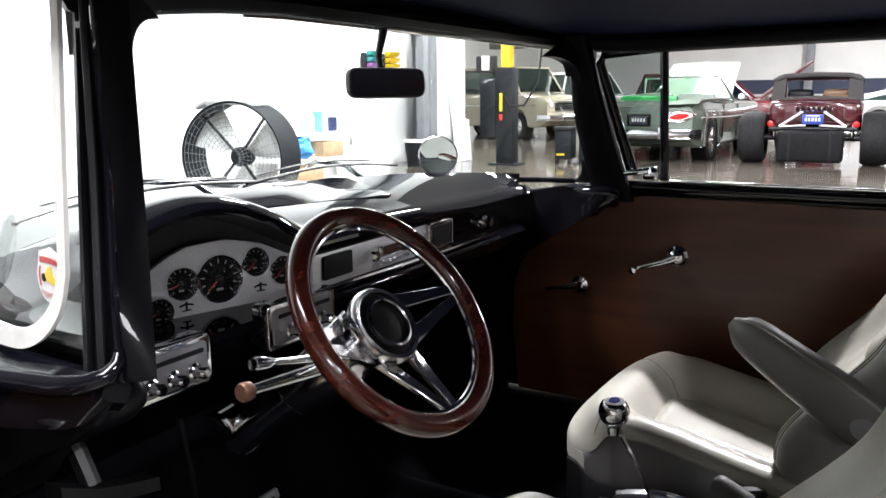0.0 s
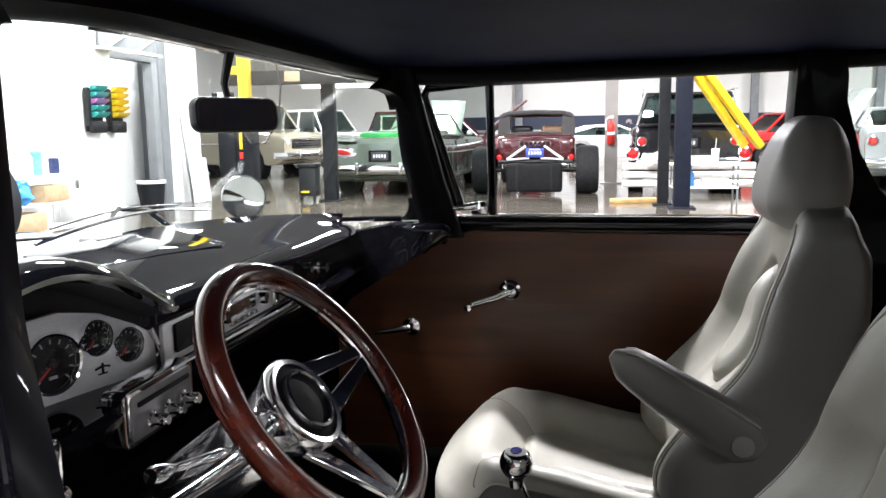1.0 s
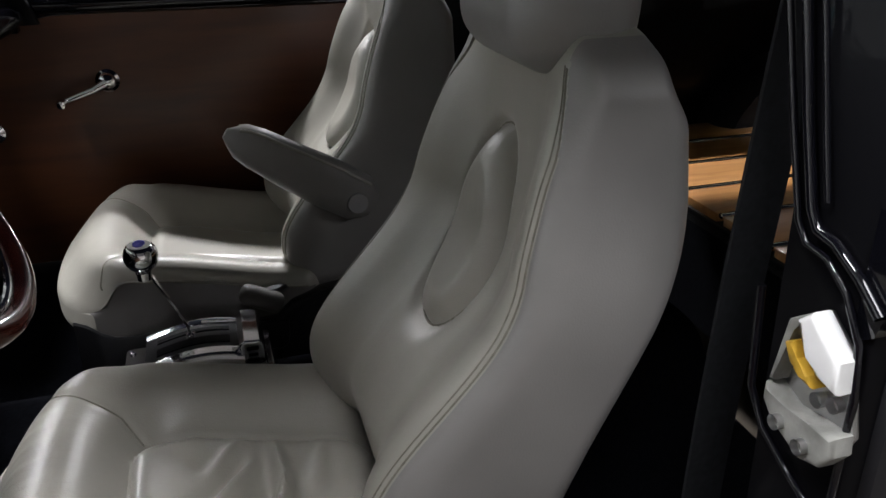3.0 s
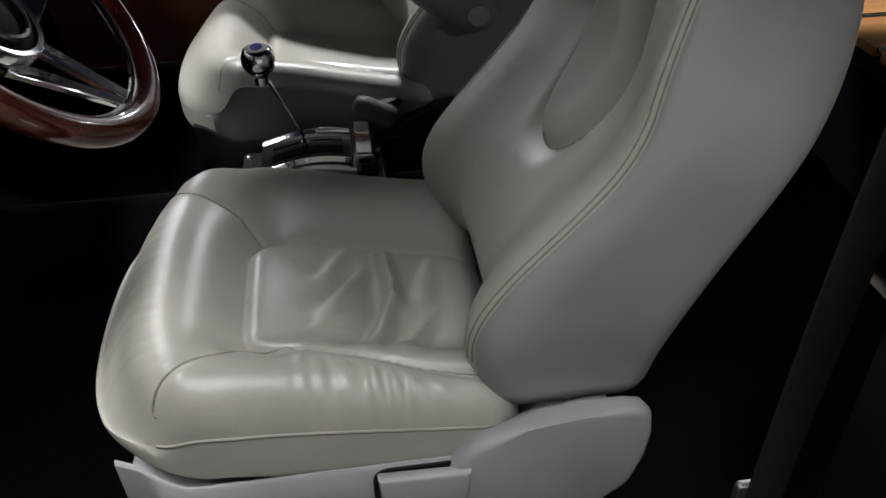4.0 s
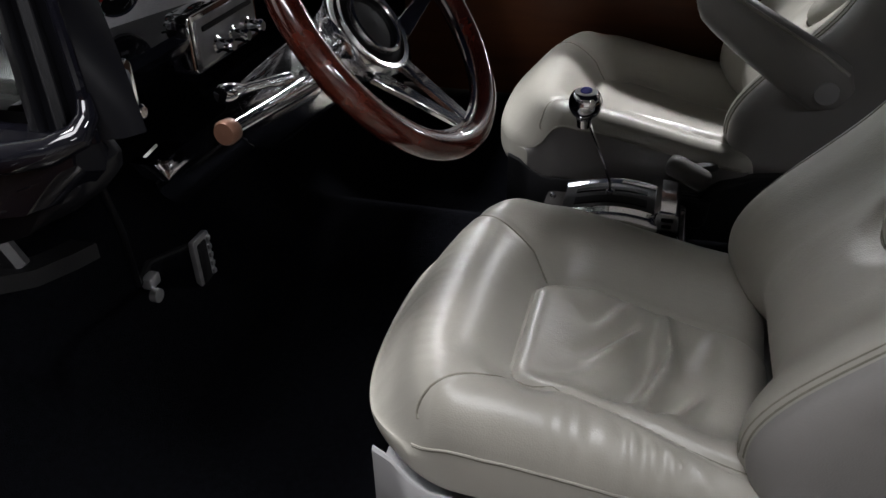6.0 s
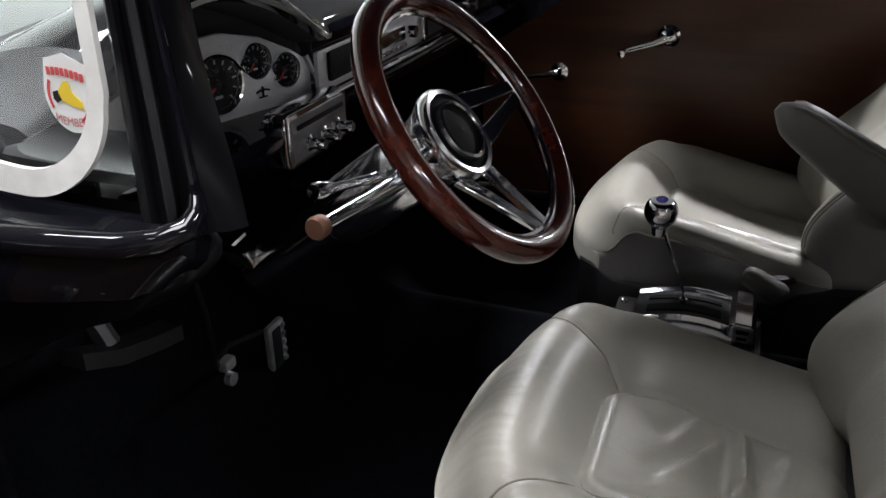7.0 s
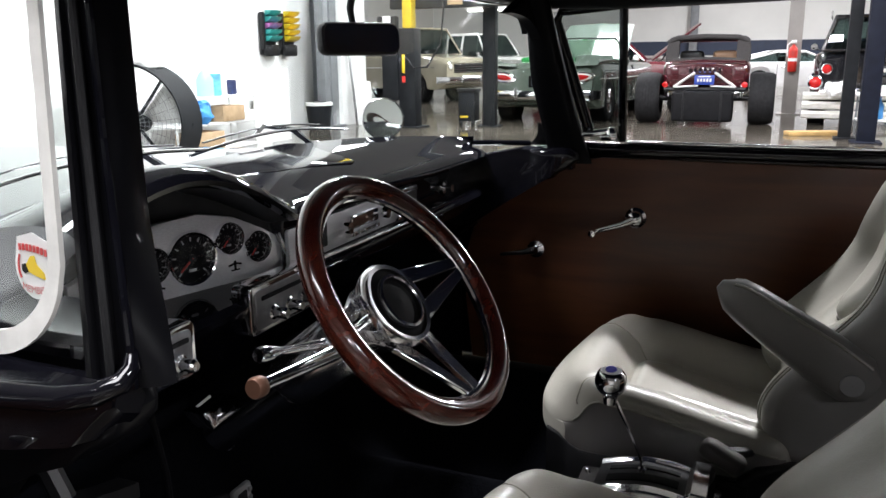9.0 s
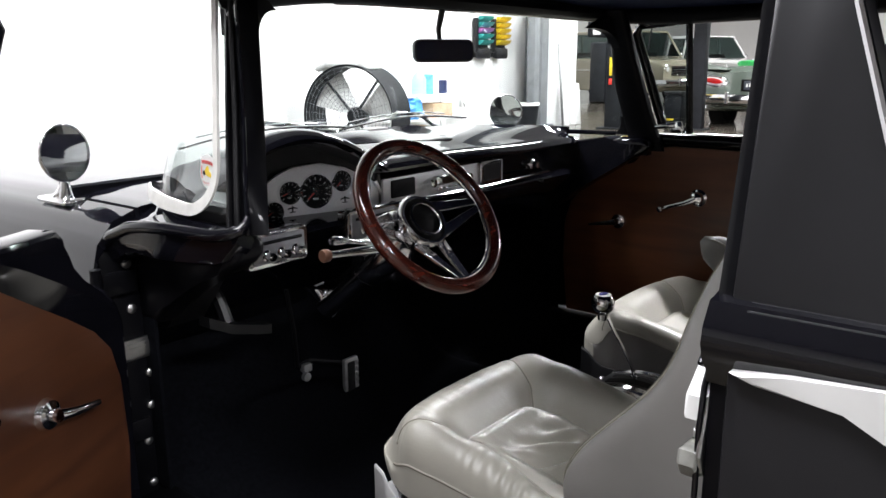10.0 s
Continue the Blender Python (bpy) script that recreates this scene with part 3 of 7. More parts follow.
HOOD_LINER = material("hood_liner", (0.012, 0.012, 0.014), 0.55, vary=0.25, scale=30, spec=0.3, bump=0.1, bump_scale=300)
POST_PAINT = material("satin_black_paint", (0.013, 0.013, 0.015), 0.42, vary=0.3, scale=3, spec=0.35)
# sides behind the doors: lower body, window openings, quarter panels
for s in (-1, 1):
    bm = bm_new()
    lift = 0.03 if s > 0 else 0.0
    box(bm, (s * 0.91, -1.25, 0.62 + lift / 2), (0.12, 2.12, 0.78 + lift), 0.02)
    part("quarter_panel", bm, POST_PAINT if s < 0 else JAMB, car)
    # post between door and quarter window, leaning back at its lower front edge
    bm = bm_new()
    fwd = 0.046 if s < 0 else 0.0
    back = [(-0.30 + fwd, 1.42), (-0.295 + fwd, 1.36), (-0.31 + fwd, 1.30), (-0.355 + fwd, 1.17), (-0.40 + fwd, 1.07), (-0.44 + fwd, 1.035), (-0.49 + fwd, 1.02), (-0.52 + fwd, 0.98)]
    prism(bm, [(-0.185, 0.98), (-0.185, 1.42)] + back, "x", s * 0.86, s * 0.955, 0.012)
    for v in bm.verts:
        v.co.x -= s * 0.19 * max(0, v.co.z - 0.98)
    part("centre_post", bm, POST_PAINT if s < 0 else JAMB, car, "satin black post behind the door opening")
    if s < 0:
        bm = bm_new()
        tube(bm, [(-0.955 + 0.19 * max(0, z - 0.98), y - 0.003, z) for y, z in back[:-1]], 0.005, 8)
        part("window_edge_trim", bm, CHROME, car, "bright trim along the quarter window's front edge")
    bm = bm_new()
    prism(bm, [(-1.94, 0.98), (-1.87, 1.42), (-2.3, 1.42), (-2.3, 0.98)], "x", s * 0.82, s * 0.93, 0.012)
    part("rear_post", bm, BLACK_PAINT, car)
    # slim divider in the side glass
    bm = bm_new()
    tube(bm, [(s * 0.862, -1.12, 1.40), (s * 0.866, -1.17, 1.22), (s * 0.87, -1.215, 1.02)], 0.011, 8)
    part("window_divider", bm, BRASS, car, "brass-toned divider in the side window")
    # roof rail
    bm = bm_new()
    tube(bm, [(s * 0.775, 0.86, 1.395), (s * 0.815, 0.6, 1.385), (s * 0.835, 0.1, 1.395), (s * 0.84, -0.6, 1.415), (s * 0.84, -2.2, 1.42)], [0.03, 0.028, 0.026, 0.026, 0.026], 10)
    part("roof_rail", bm, TRIM_BLACK, car)
    bm = bm_new()
    prism(bm, [(-0.40, 1.02), (-0.29, 1.385), (-1.89, 1.40), (-1.94, 1.02)], "x", s * 0.868, s * 0.872)
    g = part("quarter_glass", bm, GLASS, car)
    g.visible_shadow = False
    bm = bm_new()
    box(bm, (s * 0.865, -1.18, 1.012 + lift), (0.075, 1.50, 0.018), 0.006)
    part("quarter_sill_trim", bm, CHROME, car)
bm = bm_new()
box(bm, (0, -2.3, 0.72), (1.75, 0.06, 0.6), 0.02)
part("tailgate", bm, JAMB, car)


# wheels under the car
for wy, sx in ((2.05, -1), (2.05, 1), (-1.55, -1), (-1.55, 1)):
    r = 0.34
    m = Matrix.Translation((sx * 0.80, wy, FLOOR + r)) @ pose(0, 0, 0, 0, 90 * sx, 0)
    bm = bm_new()
    lathe(bm, [(0.2, -0.1), (0.31, -0.1), (r, -0.06), (r, 0.06), (0.31, 0.1), (0.2, 0.1)], m, 32)
    t = part("road_wheel", bm, RUBBER, car)
    bm = bm_new()
    lathe(bm, [(0.21, 0.10), (0.18, 0.06), (0.06, 0.08), (0.001, 0.09)], m, 24)
    part("rim", bm, CHROME, t)

# ---- doors ----
def car_door(name, label, s, m):
    """A door in the place of its closed state on side s, then moved by m."""
    d = part(name, bm_new(), BLACK_PAINT, car, label)
    X = lambda v: s * v
    bm = bm_new()
    # steel shell below the belt
    prism(bm, [(-0.13, 0.30), (1.10, 0.30), (1.10, 0.80), (1.07, 0.87), (1.01, 0.93), (0.93, 0.965), (0.84, 0.98), (0.68, 0.985), (-0.13, 0.985)] if s > 0 else [(-0.13, 0.30), (1.10, 0.30), (1.10, 0.76), (1.085, 0.80), (1.05, 0.84), (0.99, 0.875), (0.955, 0.90), (0.945, 0.93), (0.95, 0.965), (0.93, 0.985), (-0.13, 0.985)], "x", X(0.885), X(0.955), 0.01)
    # belt rail
    tube(bm, [(X(0.883), 0.72, 0.98), (X(0.883), 0.3, 0.98), (X(0.883), -0.13, 0.98)], 0.020, 12)
    bm.to_mesh(d.data)
    bm.free()
    d.data.shade_smooth()
    d.data.set_sharp_from_angle(angle=radians(40))
    bm = bm_new()
    front = [(1.035, 0.30), (1.055, 0.5), (1.052, 0.65), (1.03, 0.725), (0.985, 0.775), (0.91, 0.825), (0.83, 0.875), (0.76, 0.92), (0.70, 0.948), (0.64, 0.956)]
    prism(bm, [(-0.12, 0.30)] + front + [(-0.12, 0.956)], "x", X(0.872), X(0.886), 0.004)
    part("wood_panel", bm, DOOR_WOOD, d, "dark reddish-brown wood door panel")
    bm = bm_new()
    box(bm, (X(0.874), 0.22, 1.004), (0.022, 0.70, 0.007), 0.003)
    part("belt_trim", bm, CHROME, d, "bright chrome strip along the window sill")
    # screws and a small lock button on the panel
    for sy, sz in ((0.62, 0.60), (0.10, 0.86), (0.10, 0.45), (0.75, 0.50)):
        bm = bm_new()
        lathe(bm, [(0.009, 0.0), (0.008, 0.004), (0.004, 0.007), (0.0005, 0.0075)], Matrix.Translation((X(0.872), sy, sz)) @ pose(0, 0, 0, 0, -90 * s, 0), 12)
        if s < 0:
            part("panel_screw", bm, CHROME, d)
        else:
            bm.free()
    # vent window: frame, pane, latch
    a, b, c, e = Vector((X(0.882), 0.675, 1.005)), Vector((X(0.822), 0.778, 1.357)), Vector((X(0.815), 0.585, 1.368)), Vector((X(0.875), 0.585, 1.005))
    bm = bm_new()
    rnd = [a.lerp(b, 0.04), a.lerp(b, 0.5), a.lerp(b, 0.93), b.lerp(c, 0.12), b.lerp(c, 0.9), c]
    tube(bm, rnd, [0.017, 0.017, 0.016, 0.014, 0.010, 0.010], 10)
    part("vent_frame", bm, BLACK_PAINT, d, "rounded black vent window frame")
    bm = bm_new()
    tube(bm, [e, c], 0.012, 8)
    part("vent_post", bm, BLACK_PAINT, d, "black post of the vent window")
    bm = bm_new()
    f = [bm.verts.new(p) for p in (a, b, c, e)]
    bm.faces.new(f)
    g = part("vent_glass", bm, VENT_GLASS, d, "smoke-tinted vent window glass")
    g.visible_shadow = False
    bm = bm_new()
    box(bm, (X(0.862), 0.62, 1.018), (0.03, 0.05, 0.026), 0.010, None, 3)
    lathe(bm, [(0.001, 0.024), (0.012, 0.022), (0.017, 0.012), (0.017, 0.0)], Matrix.Translation((X(0.85), 0.612, 1.022)), 16)
    tube(bm, [(X(0.85), 0.615, 1.035), (X(0.835), 0.65, 1.03), (X(0.84), 0.70, 1.022)], [0.010, 0.010, 0.006], 10)
    part("vent_latch", bm, CHROME, d, "chrome vent window latch")
    # crank
    bm = bm_new()
    mm = Matrix.Translation((X(0.872), 0.536, 0.789)) @ pose(0, 0, 0, 0, -90 * s, 0)
    lathe(bm, [(0.03, 0.0), (0.03, 0.005), (0.022, 0.012), (0.02, 0.03), (0.012, 0.036), (0.001, 0.038)], mm, 20)
    tube(bm, [(X(0.842), 0.536, 0.789), (X(0.838), 0.57, 0.773), (X(0.84), 0.655, 0.745)], [0.013, 0.010, 0.007], 10)
    lathe(bm, [(0.012, 0), (0.013, 0.01), (0.010, 0.028), (0.001, 0.03)], Matrix.Translation((X(0.84), 0.65, 0.745)) @ pose(0, 0, 0, 0, -90 * s, 0), 14)
    part("window_crank", bm, CHROME, d, "chrome window crank handle")
    bm = bm_new()
    mm = Matrix.Translation((X(0.872), 0.826, 0.675)) @ pose(0, 0, 0, 0, -90 * s, 0)
    lathe(bm, [(0.03, 0.0), (0.026, 0.012), (0.012, 0.016), (0.012, 0.03)], mm, 16)
    tube(bm, [(X(0.845), 0.826, 0.675), (X(0.838), 0.86, 0.668), (X(0.84), 0.93, 0.655)], [0.013, 0.010, 0.006], 10)
    part("door_pull", bm, CHROME, d, "small chrome inside door handle")
    d.matrix_basis = m
    return d


car_door("passenger_door", "closed black door with a reddish-brown wood inner panel", 1, Matrix())
HINGE = Vector((-0.95, 1.12, 0))
car_door("driver_door", "open black door with a reddish-brown wood inner panel", -1, Matrix.Translation(HINGE) @ pose(0, 0, 0, 0, 0, -63) @ Matrix.Translation(-HINGE - Vector((0, 0, 0.03))))


# lip of the door opening under the windshield corner, and the jamb below it
for s in (-1, 1):
    if s < 0:
        bm = bm_new()
        bend = [(0.842, 0.746, 0.972), (0.850, 0.741, 0.957), (0.864, 0.742, 0.947), (0.878, 0.760, 0.939), (0.890, 0.795, 0.934), (0.905, 0.845, 0.936), (0.918, 0.90, 0.938), (0.927, 0.95, 0.938), (0.93, 1.01, 0.930), (0.93, 1.08, 0.906), (0.93, 1.145, 0.858), (0.93, 1.18, 0.80), (0.93, 1.19, 0.70), (0.93, 1.19, 0.3)]
        tube(bm, [(-x, y, z) for x, y, z in bend], [0.006, 0.009, 0.011, 0.012, 0.013, 0.013, 0.013, 0.013, 0.013, 0.013, 0.013, 0.013, 0.013, 0.013], 14)
        part("door_opening_lip", bm, BLACK_PAINT, car, "gloss black rolled edge of the door opening")
    bm = bm_new()
    rows = []
    for i in range(15):
        y = (0.715 if s > 0 else 0.748) + (0.445 if s > 0 else 0.412) * i / 14
        xo = 0.93 if s > 0 else 0.93 - 0.062 * smooth(0.96, 0.735, y) ** 1.3
        xg = 0.85 * (1 - (max(0.0, y - 0.80) / 0.49) ** (2.2 if s > 0 else 3.4)) ** 0.25
        zt, dz = 0.944 + (0.02 if s > 0 else 0.006) * smooth(0.95, 1.1, y), 0.05 * smooth(1.02, 1.16, y)
        lift = 0.06 * smooth(0.80, 0.715, y)
        rows.append([Vector((s * px, y, max(pz, min(zt - 0.02, pz + lift)))) for px, pz in ((xg - 0.02, zt - 0.03), (xg - 0.01, zt - 0.004), (xg + 0.01, zt), ((xg + xo) / 2, zt - 0.008 - dz * 0.5), (xo - 0.005, 0.938 - dz), (xo, 0.90 - dz), (xo - 0.008, 0.875 - dz), (xo - 0.03, 0.865 - dz), (min(0.875, xo - 0.04), 0.88))])
    loft(bm, rows)
    part("cowl_side", bm, BLACK_PAINT, car, "gloss black cowl side below the windshield")
    bm = bm_new()
    if s > 0:
        outline = [(0.715, 0.99), (0.695, 0.975), (0.692, 0.955), (0.72, 0.930), (0.77, 0.905), (0.84, 0.862), (0.92, 0.812), (0.99, 0.765), (1.06, 0.70), (1.12, 0.70), (1.12, 0.955), (0.85, 0.965), (0.80, 0.985)]
    else:
        outline = [(0.79, 0.925), (0.766, 0.920), (0.757, 0.905), (0.760, 0.888), (0.78, 0.868), (0.82, 0.848), (0.87, 0.828), (0.92, 0.802), (0.99, 0.76), (1.06, 0.70), (1.12, 0.70), (1.12, 0.93), (0.85, 0.925)]
    prism(bm, outline, "x", s * 0.79, s * 0.868, 0.020, 3)
    part("dash_end", bm, BLACK_PAINT if s > 0 else JAMB, car, "rounded gloss black end of the dashboard")
for by, bz, br in ((-0.895, 0.834, 0.011), (-0.893, 0.733, 0.011), (-0.865, 0.578, 0.010), (-0.869, 0.502, 0.010), (-0.884, 0.419, 0.010), (-0.881, 0.315, 0.010)):
    bm = bm_new()
    lathe(bm, [(br, 0.0), (br, 0.005), (br * 0.6, 0.008), (0.0005, 0.0085)], Matrix.Translation((by, 1.104, bz)) @ pose(0, 0, 0, 90, 0, 0), 10)
    part("jamb_bolt", bm, STEEL, car)
for bz in (0.80, 0.46):
    bm = bm_new()
    box(bm, (-0.935, 1.085, bz), (0.10, 0.012, 0.05), 0.004)
    tube(bm, [(-0.975, 1.08, bz - 0.04), (-0.975, 1.08, bz + 0.04)], 0.012, 10)
    part("door_hinge", bm, JAMB, car)
bm = bm_new()
box(bm, (-0.899, 1.100, 0.641), (0.088, 0.008, 0.048), 0.002)
box(bm, (-0.899, 1.0945, 0.641), (0.078, 0.003, 0.030))
box(bm, (-0.899, 1.0925, 0.645), (0.06, 0.003, 0.004))
part("jamb_plate", bm, STEEL, car, "small riveted metal plate on the jamb")

# rear jamb of the driver's opening
bm = bm_new()
prism(bm, [(-0.955, 0.30), (-0.855, 0.30), (-0.855, 0.98), (-0.78, 1.40), (-0.865, 1.40), (-0.945, 1.0), (-0.955, 0.96)], "y", -0.23, -0.172, 0.008)
part("rear_jamb", bm, JAMB, car, "dark painted jamb behind the door opening")
for pts, r in (([(-0.775, 1.385), (-0.81, 1.142), (-0.835, 1.057), (-0.862, 0.975), (-0.875, 0.960), (-0.90, 0.957), (-0.926, 0.938), (-0.947, 0.905), (-0.954, 0.86), (-0.954, 0.30)], 0.0035), ([(-0.792, 1.39), (-0.83, 1.144), (-0.853, 1.057), (-0.874, 0.99), (-0.885, 0.975), (-0.905, 0.972), (-0.935, 0.955), (-0.96, 0.935)], 0.005), ([(-0.81, 1.395), (-0.849, 1.146), (-0.872, 1.06), (-0.889, 1.0)], 0.003)):
    bm = bm_new()
    tube(bm, [(x, -0.166, z) for x, z in pts], r, 10)
    part("jamb_flange", bm, BLACK_PAINT, car, "gloss black rolled flange of the door opening")
bm = bm_new()
tube(bm, [(-0.83, -0.168, 0.90), (-0.838, -0.168, 0.80), (-0.862, -0.168, 0.768), (-0.90, -0.168, 0.748), (-0.93, -0.168, 0.735), (-0.938, -0.168, 0.70), (-0.938, -0.168, 0.30)], 0.004, 10)
part("jamb_flange", bm, BLACK_PAINT, car)
strike = part("striker_plate", bm_new(), STEEL, car, "worn metal door striker with a white nylon block")
bm = bm_new()
prism(bm, [(-0.890, 0.90), (-0.912, 0.917), (-0.945, 0.893), (-0.962, 0.827), (-0.949, 0.799), (-0.93, 0.795), (-0.892, 0.805), (-0.877, 0.835), (-0.882, 0.861)], "y", -0.173, -0.166, 0.003)
bm.to_mesh(strike.data)
bm.free()
CAST = material("cast_zinc", (0.27, 0.27, 0.25), 0.5, metal=0.0, vary=0.35, scale=30, bump=0.3, bump_scale=80)
bm = bm_new()
prism(bm, [(-0.878, 0.834), (-0.905, 0.822), (-0.935, 0.828), (-0.962, 0.832), (-0.964, 0.815), (-0.952, 0.797), (-0.93, 0.790), (-0.892, 0.803), (-0.878, 0.818)], "y", -0.168, -0.146, 0.004, 3)
part("striker_ramp", bm, CAST, strike, "grey cast metal striker ramp")
bm = bm_new()
prism(bm, [(-0.877, 0.835), (-0.888, 0.90), (-0.912, 0.918), (-0.912, 0.910), (-0.894, 0.896), (-0.885, 0.838)], "y", -0.168, -0.150, 0.003)
part("striker_rim", bm, CAST, strike)
bm = bm_new()
prism(bm, [(-0.900, 0.906), (-0.915, 0.920), (-0.950, 0.893), (-0.953, 0.866), (-0.930, 0.870), (-0.922, 0.884)], "y", -0.168, -0.146, 0.005, 3)
part("nylon_block", bm, WHITE, strike, "white nylon block")
bm = bm_new()
prism(bm, [(-0.893, 0.882), (-0.903, 0.888), (-0.908, 0.874), (-0.925, 0.868), (-0.93, 0.858), (-0.915, 0.862), (-0.902, 0.868)], "y", -0.167, -0.145, 0.003)
part("latch_wedge", bm, material("yellow_nylon", (0.50, 0.30, 0.03), 0.5, vary=0.2, scale=60), strike, "yellow nylon wedge")
for bx, bz in ((-0.904, 0.810), (-0.934, 0.806), (-0.925, 0.842), (-0.942, 0.848), (-0.897, 0.893)):
    bm = bm_new()
    lathe(bm, [(0.007, -0.006), (0.0065, 0.003), (0.003, 0.0045), (0.002, 0.001), (0.0005, 0.001)], Matrix.Translation((bx, -0.145 if bz < 0.83 else -0.164, bz)) @ pose(0, 0, 0, 90, 0, 0), 12)
    part("screw", bm, STEEL if bz < 0.9 else WHITE, strike)
# belt bulge along the rear quarter outside
bm = bm_new()
rows = []
for i in range(21):
    y = -0.17 - 2.0 * i / 20
    k = smooth(0, 0.12, i / 20)
    rows.append([Vector((-0.955 - dx, y, z)) for dx, z in ((-0.02, 1.012), (0.006, 1.008), (0.022, 0.985), (0.026, 0.965), (0.018, 0.945), (0.004 + 0.01 * k, 0.93), (0.012 * k, 0.915), (-0.02, 0.90))])
loft(bm, rows)
part("belt_bulge", bm, BLACK_PAINT, car, "gloss black rounded belt moulding")
# white colour stands in for the bright reflection on the polished spear
bm = bm_new()
prism(bm, [(-0.202, 0.942), (-0.259, 0.951), (-0.341, 0.958), (-2.2, 0.965), (-2.2, 0.86), (-0.6, 0.872), (-0.40, 0.888), (-0.346, 0.909), (-0.311, 0.930), (-0.228, 0.934)], "x", -0.962, -0.986, 0.003)
part("side_spear", bm, WHITE, car, "pointed side spear below the belt, its bright reflection painted white")
# seat belt hanging from the post
bm = bm_new()
rows = []
for i in range(13):
    t = i / 12
    p = Vector((-0.795 + 0.02 * math.sin(3 * t), -0.215 + 0.05 * t, 1.36 - 1.1 * t))
    rows.append([p + Vector((0.004, -0.024, 0)), p + Vector((0.004, 0.024, 0)), p + Vector((0, 0.024, 0)), p + Vector((0, -0.024, 0))])
loft(bm, rows)
belt = thing("seat_belt", "black seat belt webbing hanging at the door post", "seat belt")
part("webbing", bm, material("black_webbing", (0.010, 0.011, 0.013), 0.7, vary=0.3, scale=120, spec=0.2), belt)
bm = bm_new()
box(bm, (-0.80, -0.215, 1.365), (0.012, 0.07, 0.04), 0.006)
part("anchor_loop", bm, STEEL, belt)
bm = bm_new()
prism(bm, rounded(-0.165, 0.335, -0.135, 0.385, 0.006), "x", -0.782, -0.770, 0.002)
part("latch_tongue", bm, STEEL, belt, "bright metal latch tongue")


# ---- dashboard ----
def hood_arch(x):
    """How far the instrument hood stands above the dash's lip."""
    d = abs(x + 0.515) / 0.285
    k = max(0.0, 1 - d ** 1.9)
    return 0.099 * (k * k / (k + 0.12) * 1.12)


def dash_ring(x):
    k = hood_arch(x)
    pod = x < -0.236
    end = max(0, (abs(x) - 0.62) / 0.2) ** 2
    yb, zc = base_y(x) - 0.03, 1.043 - 0.024 * (x / 0.72) ** 2
    low = 0.968 + k - 0.010 * smooth(0.0, 0.5, x) - 0.006 * end
    lip = 0.945 + 0.02 * end
    face = 0.985 - 0.325 * (x + 0.236) if pod else 0.985
    face = min(face + (0.02 if pod else 0.0), 1.15)
    rim = [(lip + 0.045, low + 0.030), (lip + 0.022, low + 0.0265), (lip + 0.008, low + 0.019), (lip, low + 0.008), (lip + 0.003, low), (lip + 0.016, low - 0.004)]
    top = [(yb, 0.985), (yb, zc - 0.012), (yb - 0.012, zc)]
    for f in (0.12, 0.25, 0.4, 0.55, 0.7, 0.85):
        e = smooth(0, 1, f) if k > 0.02 else f ** 0.9
        y0, z0 = rim[0]
        top.append((yb - 0.012 + (y0 - yb + 0.012) * f, zc + (z0 - zc) * (0.5 * e + 0.5 * f) + 0.006 * math.sin(math.pi * f)))
    low_part = [(face, low - 0.010), (face, 0.875), (0.955, 0.868), (0.945, 0.858), (0.95, 0.845), (1.0, 0.80), (1.12, 0.66), (1.3, 0.62)]
    return [Vector((x, *p)) for p in top + rim + low_part]


bm = bm_new()
xs = [-0.80 + 1.60 * i / 100 for i in range(101)]
loft(bm, [dash_ring(x) for x in xs])
for f in bm.faces:
    c = f.calc_center_median()
    if c.x < -0.236 and c.y > 0.956 and 0.872 < c.z < 0.966 + hood_arch(c.x):
        f.material_index = 1
    elif c.x < -0.70:
        f.material_index = 1
dash = part("dashboard", bm, [BLACK_PAINT, HOOD_LINER], car, "gloss black dashboard with a hooded instrument pod")

# instrument panel, turned a little towards the middle of the car
PANEL = pose(-0.281, 1.006, 0, 0, 0, -16.7)


def on_panel(bm):
    for v in bm.verts:
        v.co = PANEL @ v.co


bm = bm_new()
prism(bm, [(-0.33, 0.846), (-0.24, 0.848), (-0.16, 0.855), (-0.03, 0.864), (0.076, 0.874), (0.045, 0.938), (0.018, 0.955), (-0.041, 0.984), (-0.109, 1.000), (-0.184, 0.996), (-0.226, 0.981), (-0.27, 0.95), (-0.33, 0.93)], "y", 0.0, 0.012, 0.002)
on_panel(bm)
panel = part("gauge_panel", bm, BRUSHED, dash, "brushed aluminium instrument panel")
bm = bm_new()
tube(bm, [(0.080, -0.003, 0.868), (0.060, -0.003, 0.912), (0.046, -0.003, 0.942)], 0.004, 8)
on_panel(bm)
part("panel_end", bm, CHROME, panel)
NEEDLE = material("red_needle", (0.5, 0.02, 0.01), 0.4)
INK = material("white_dial_print", (0.35, 0.35, 0.35), 0.5)
DIAL_GLASS = glass("dial_glass", (0.85, 0.85, 0.85))
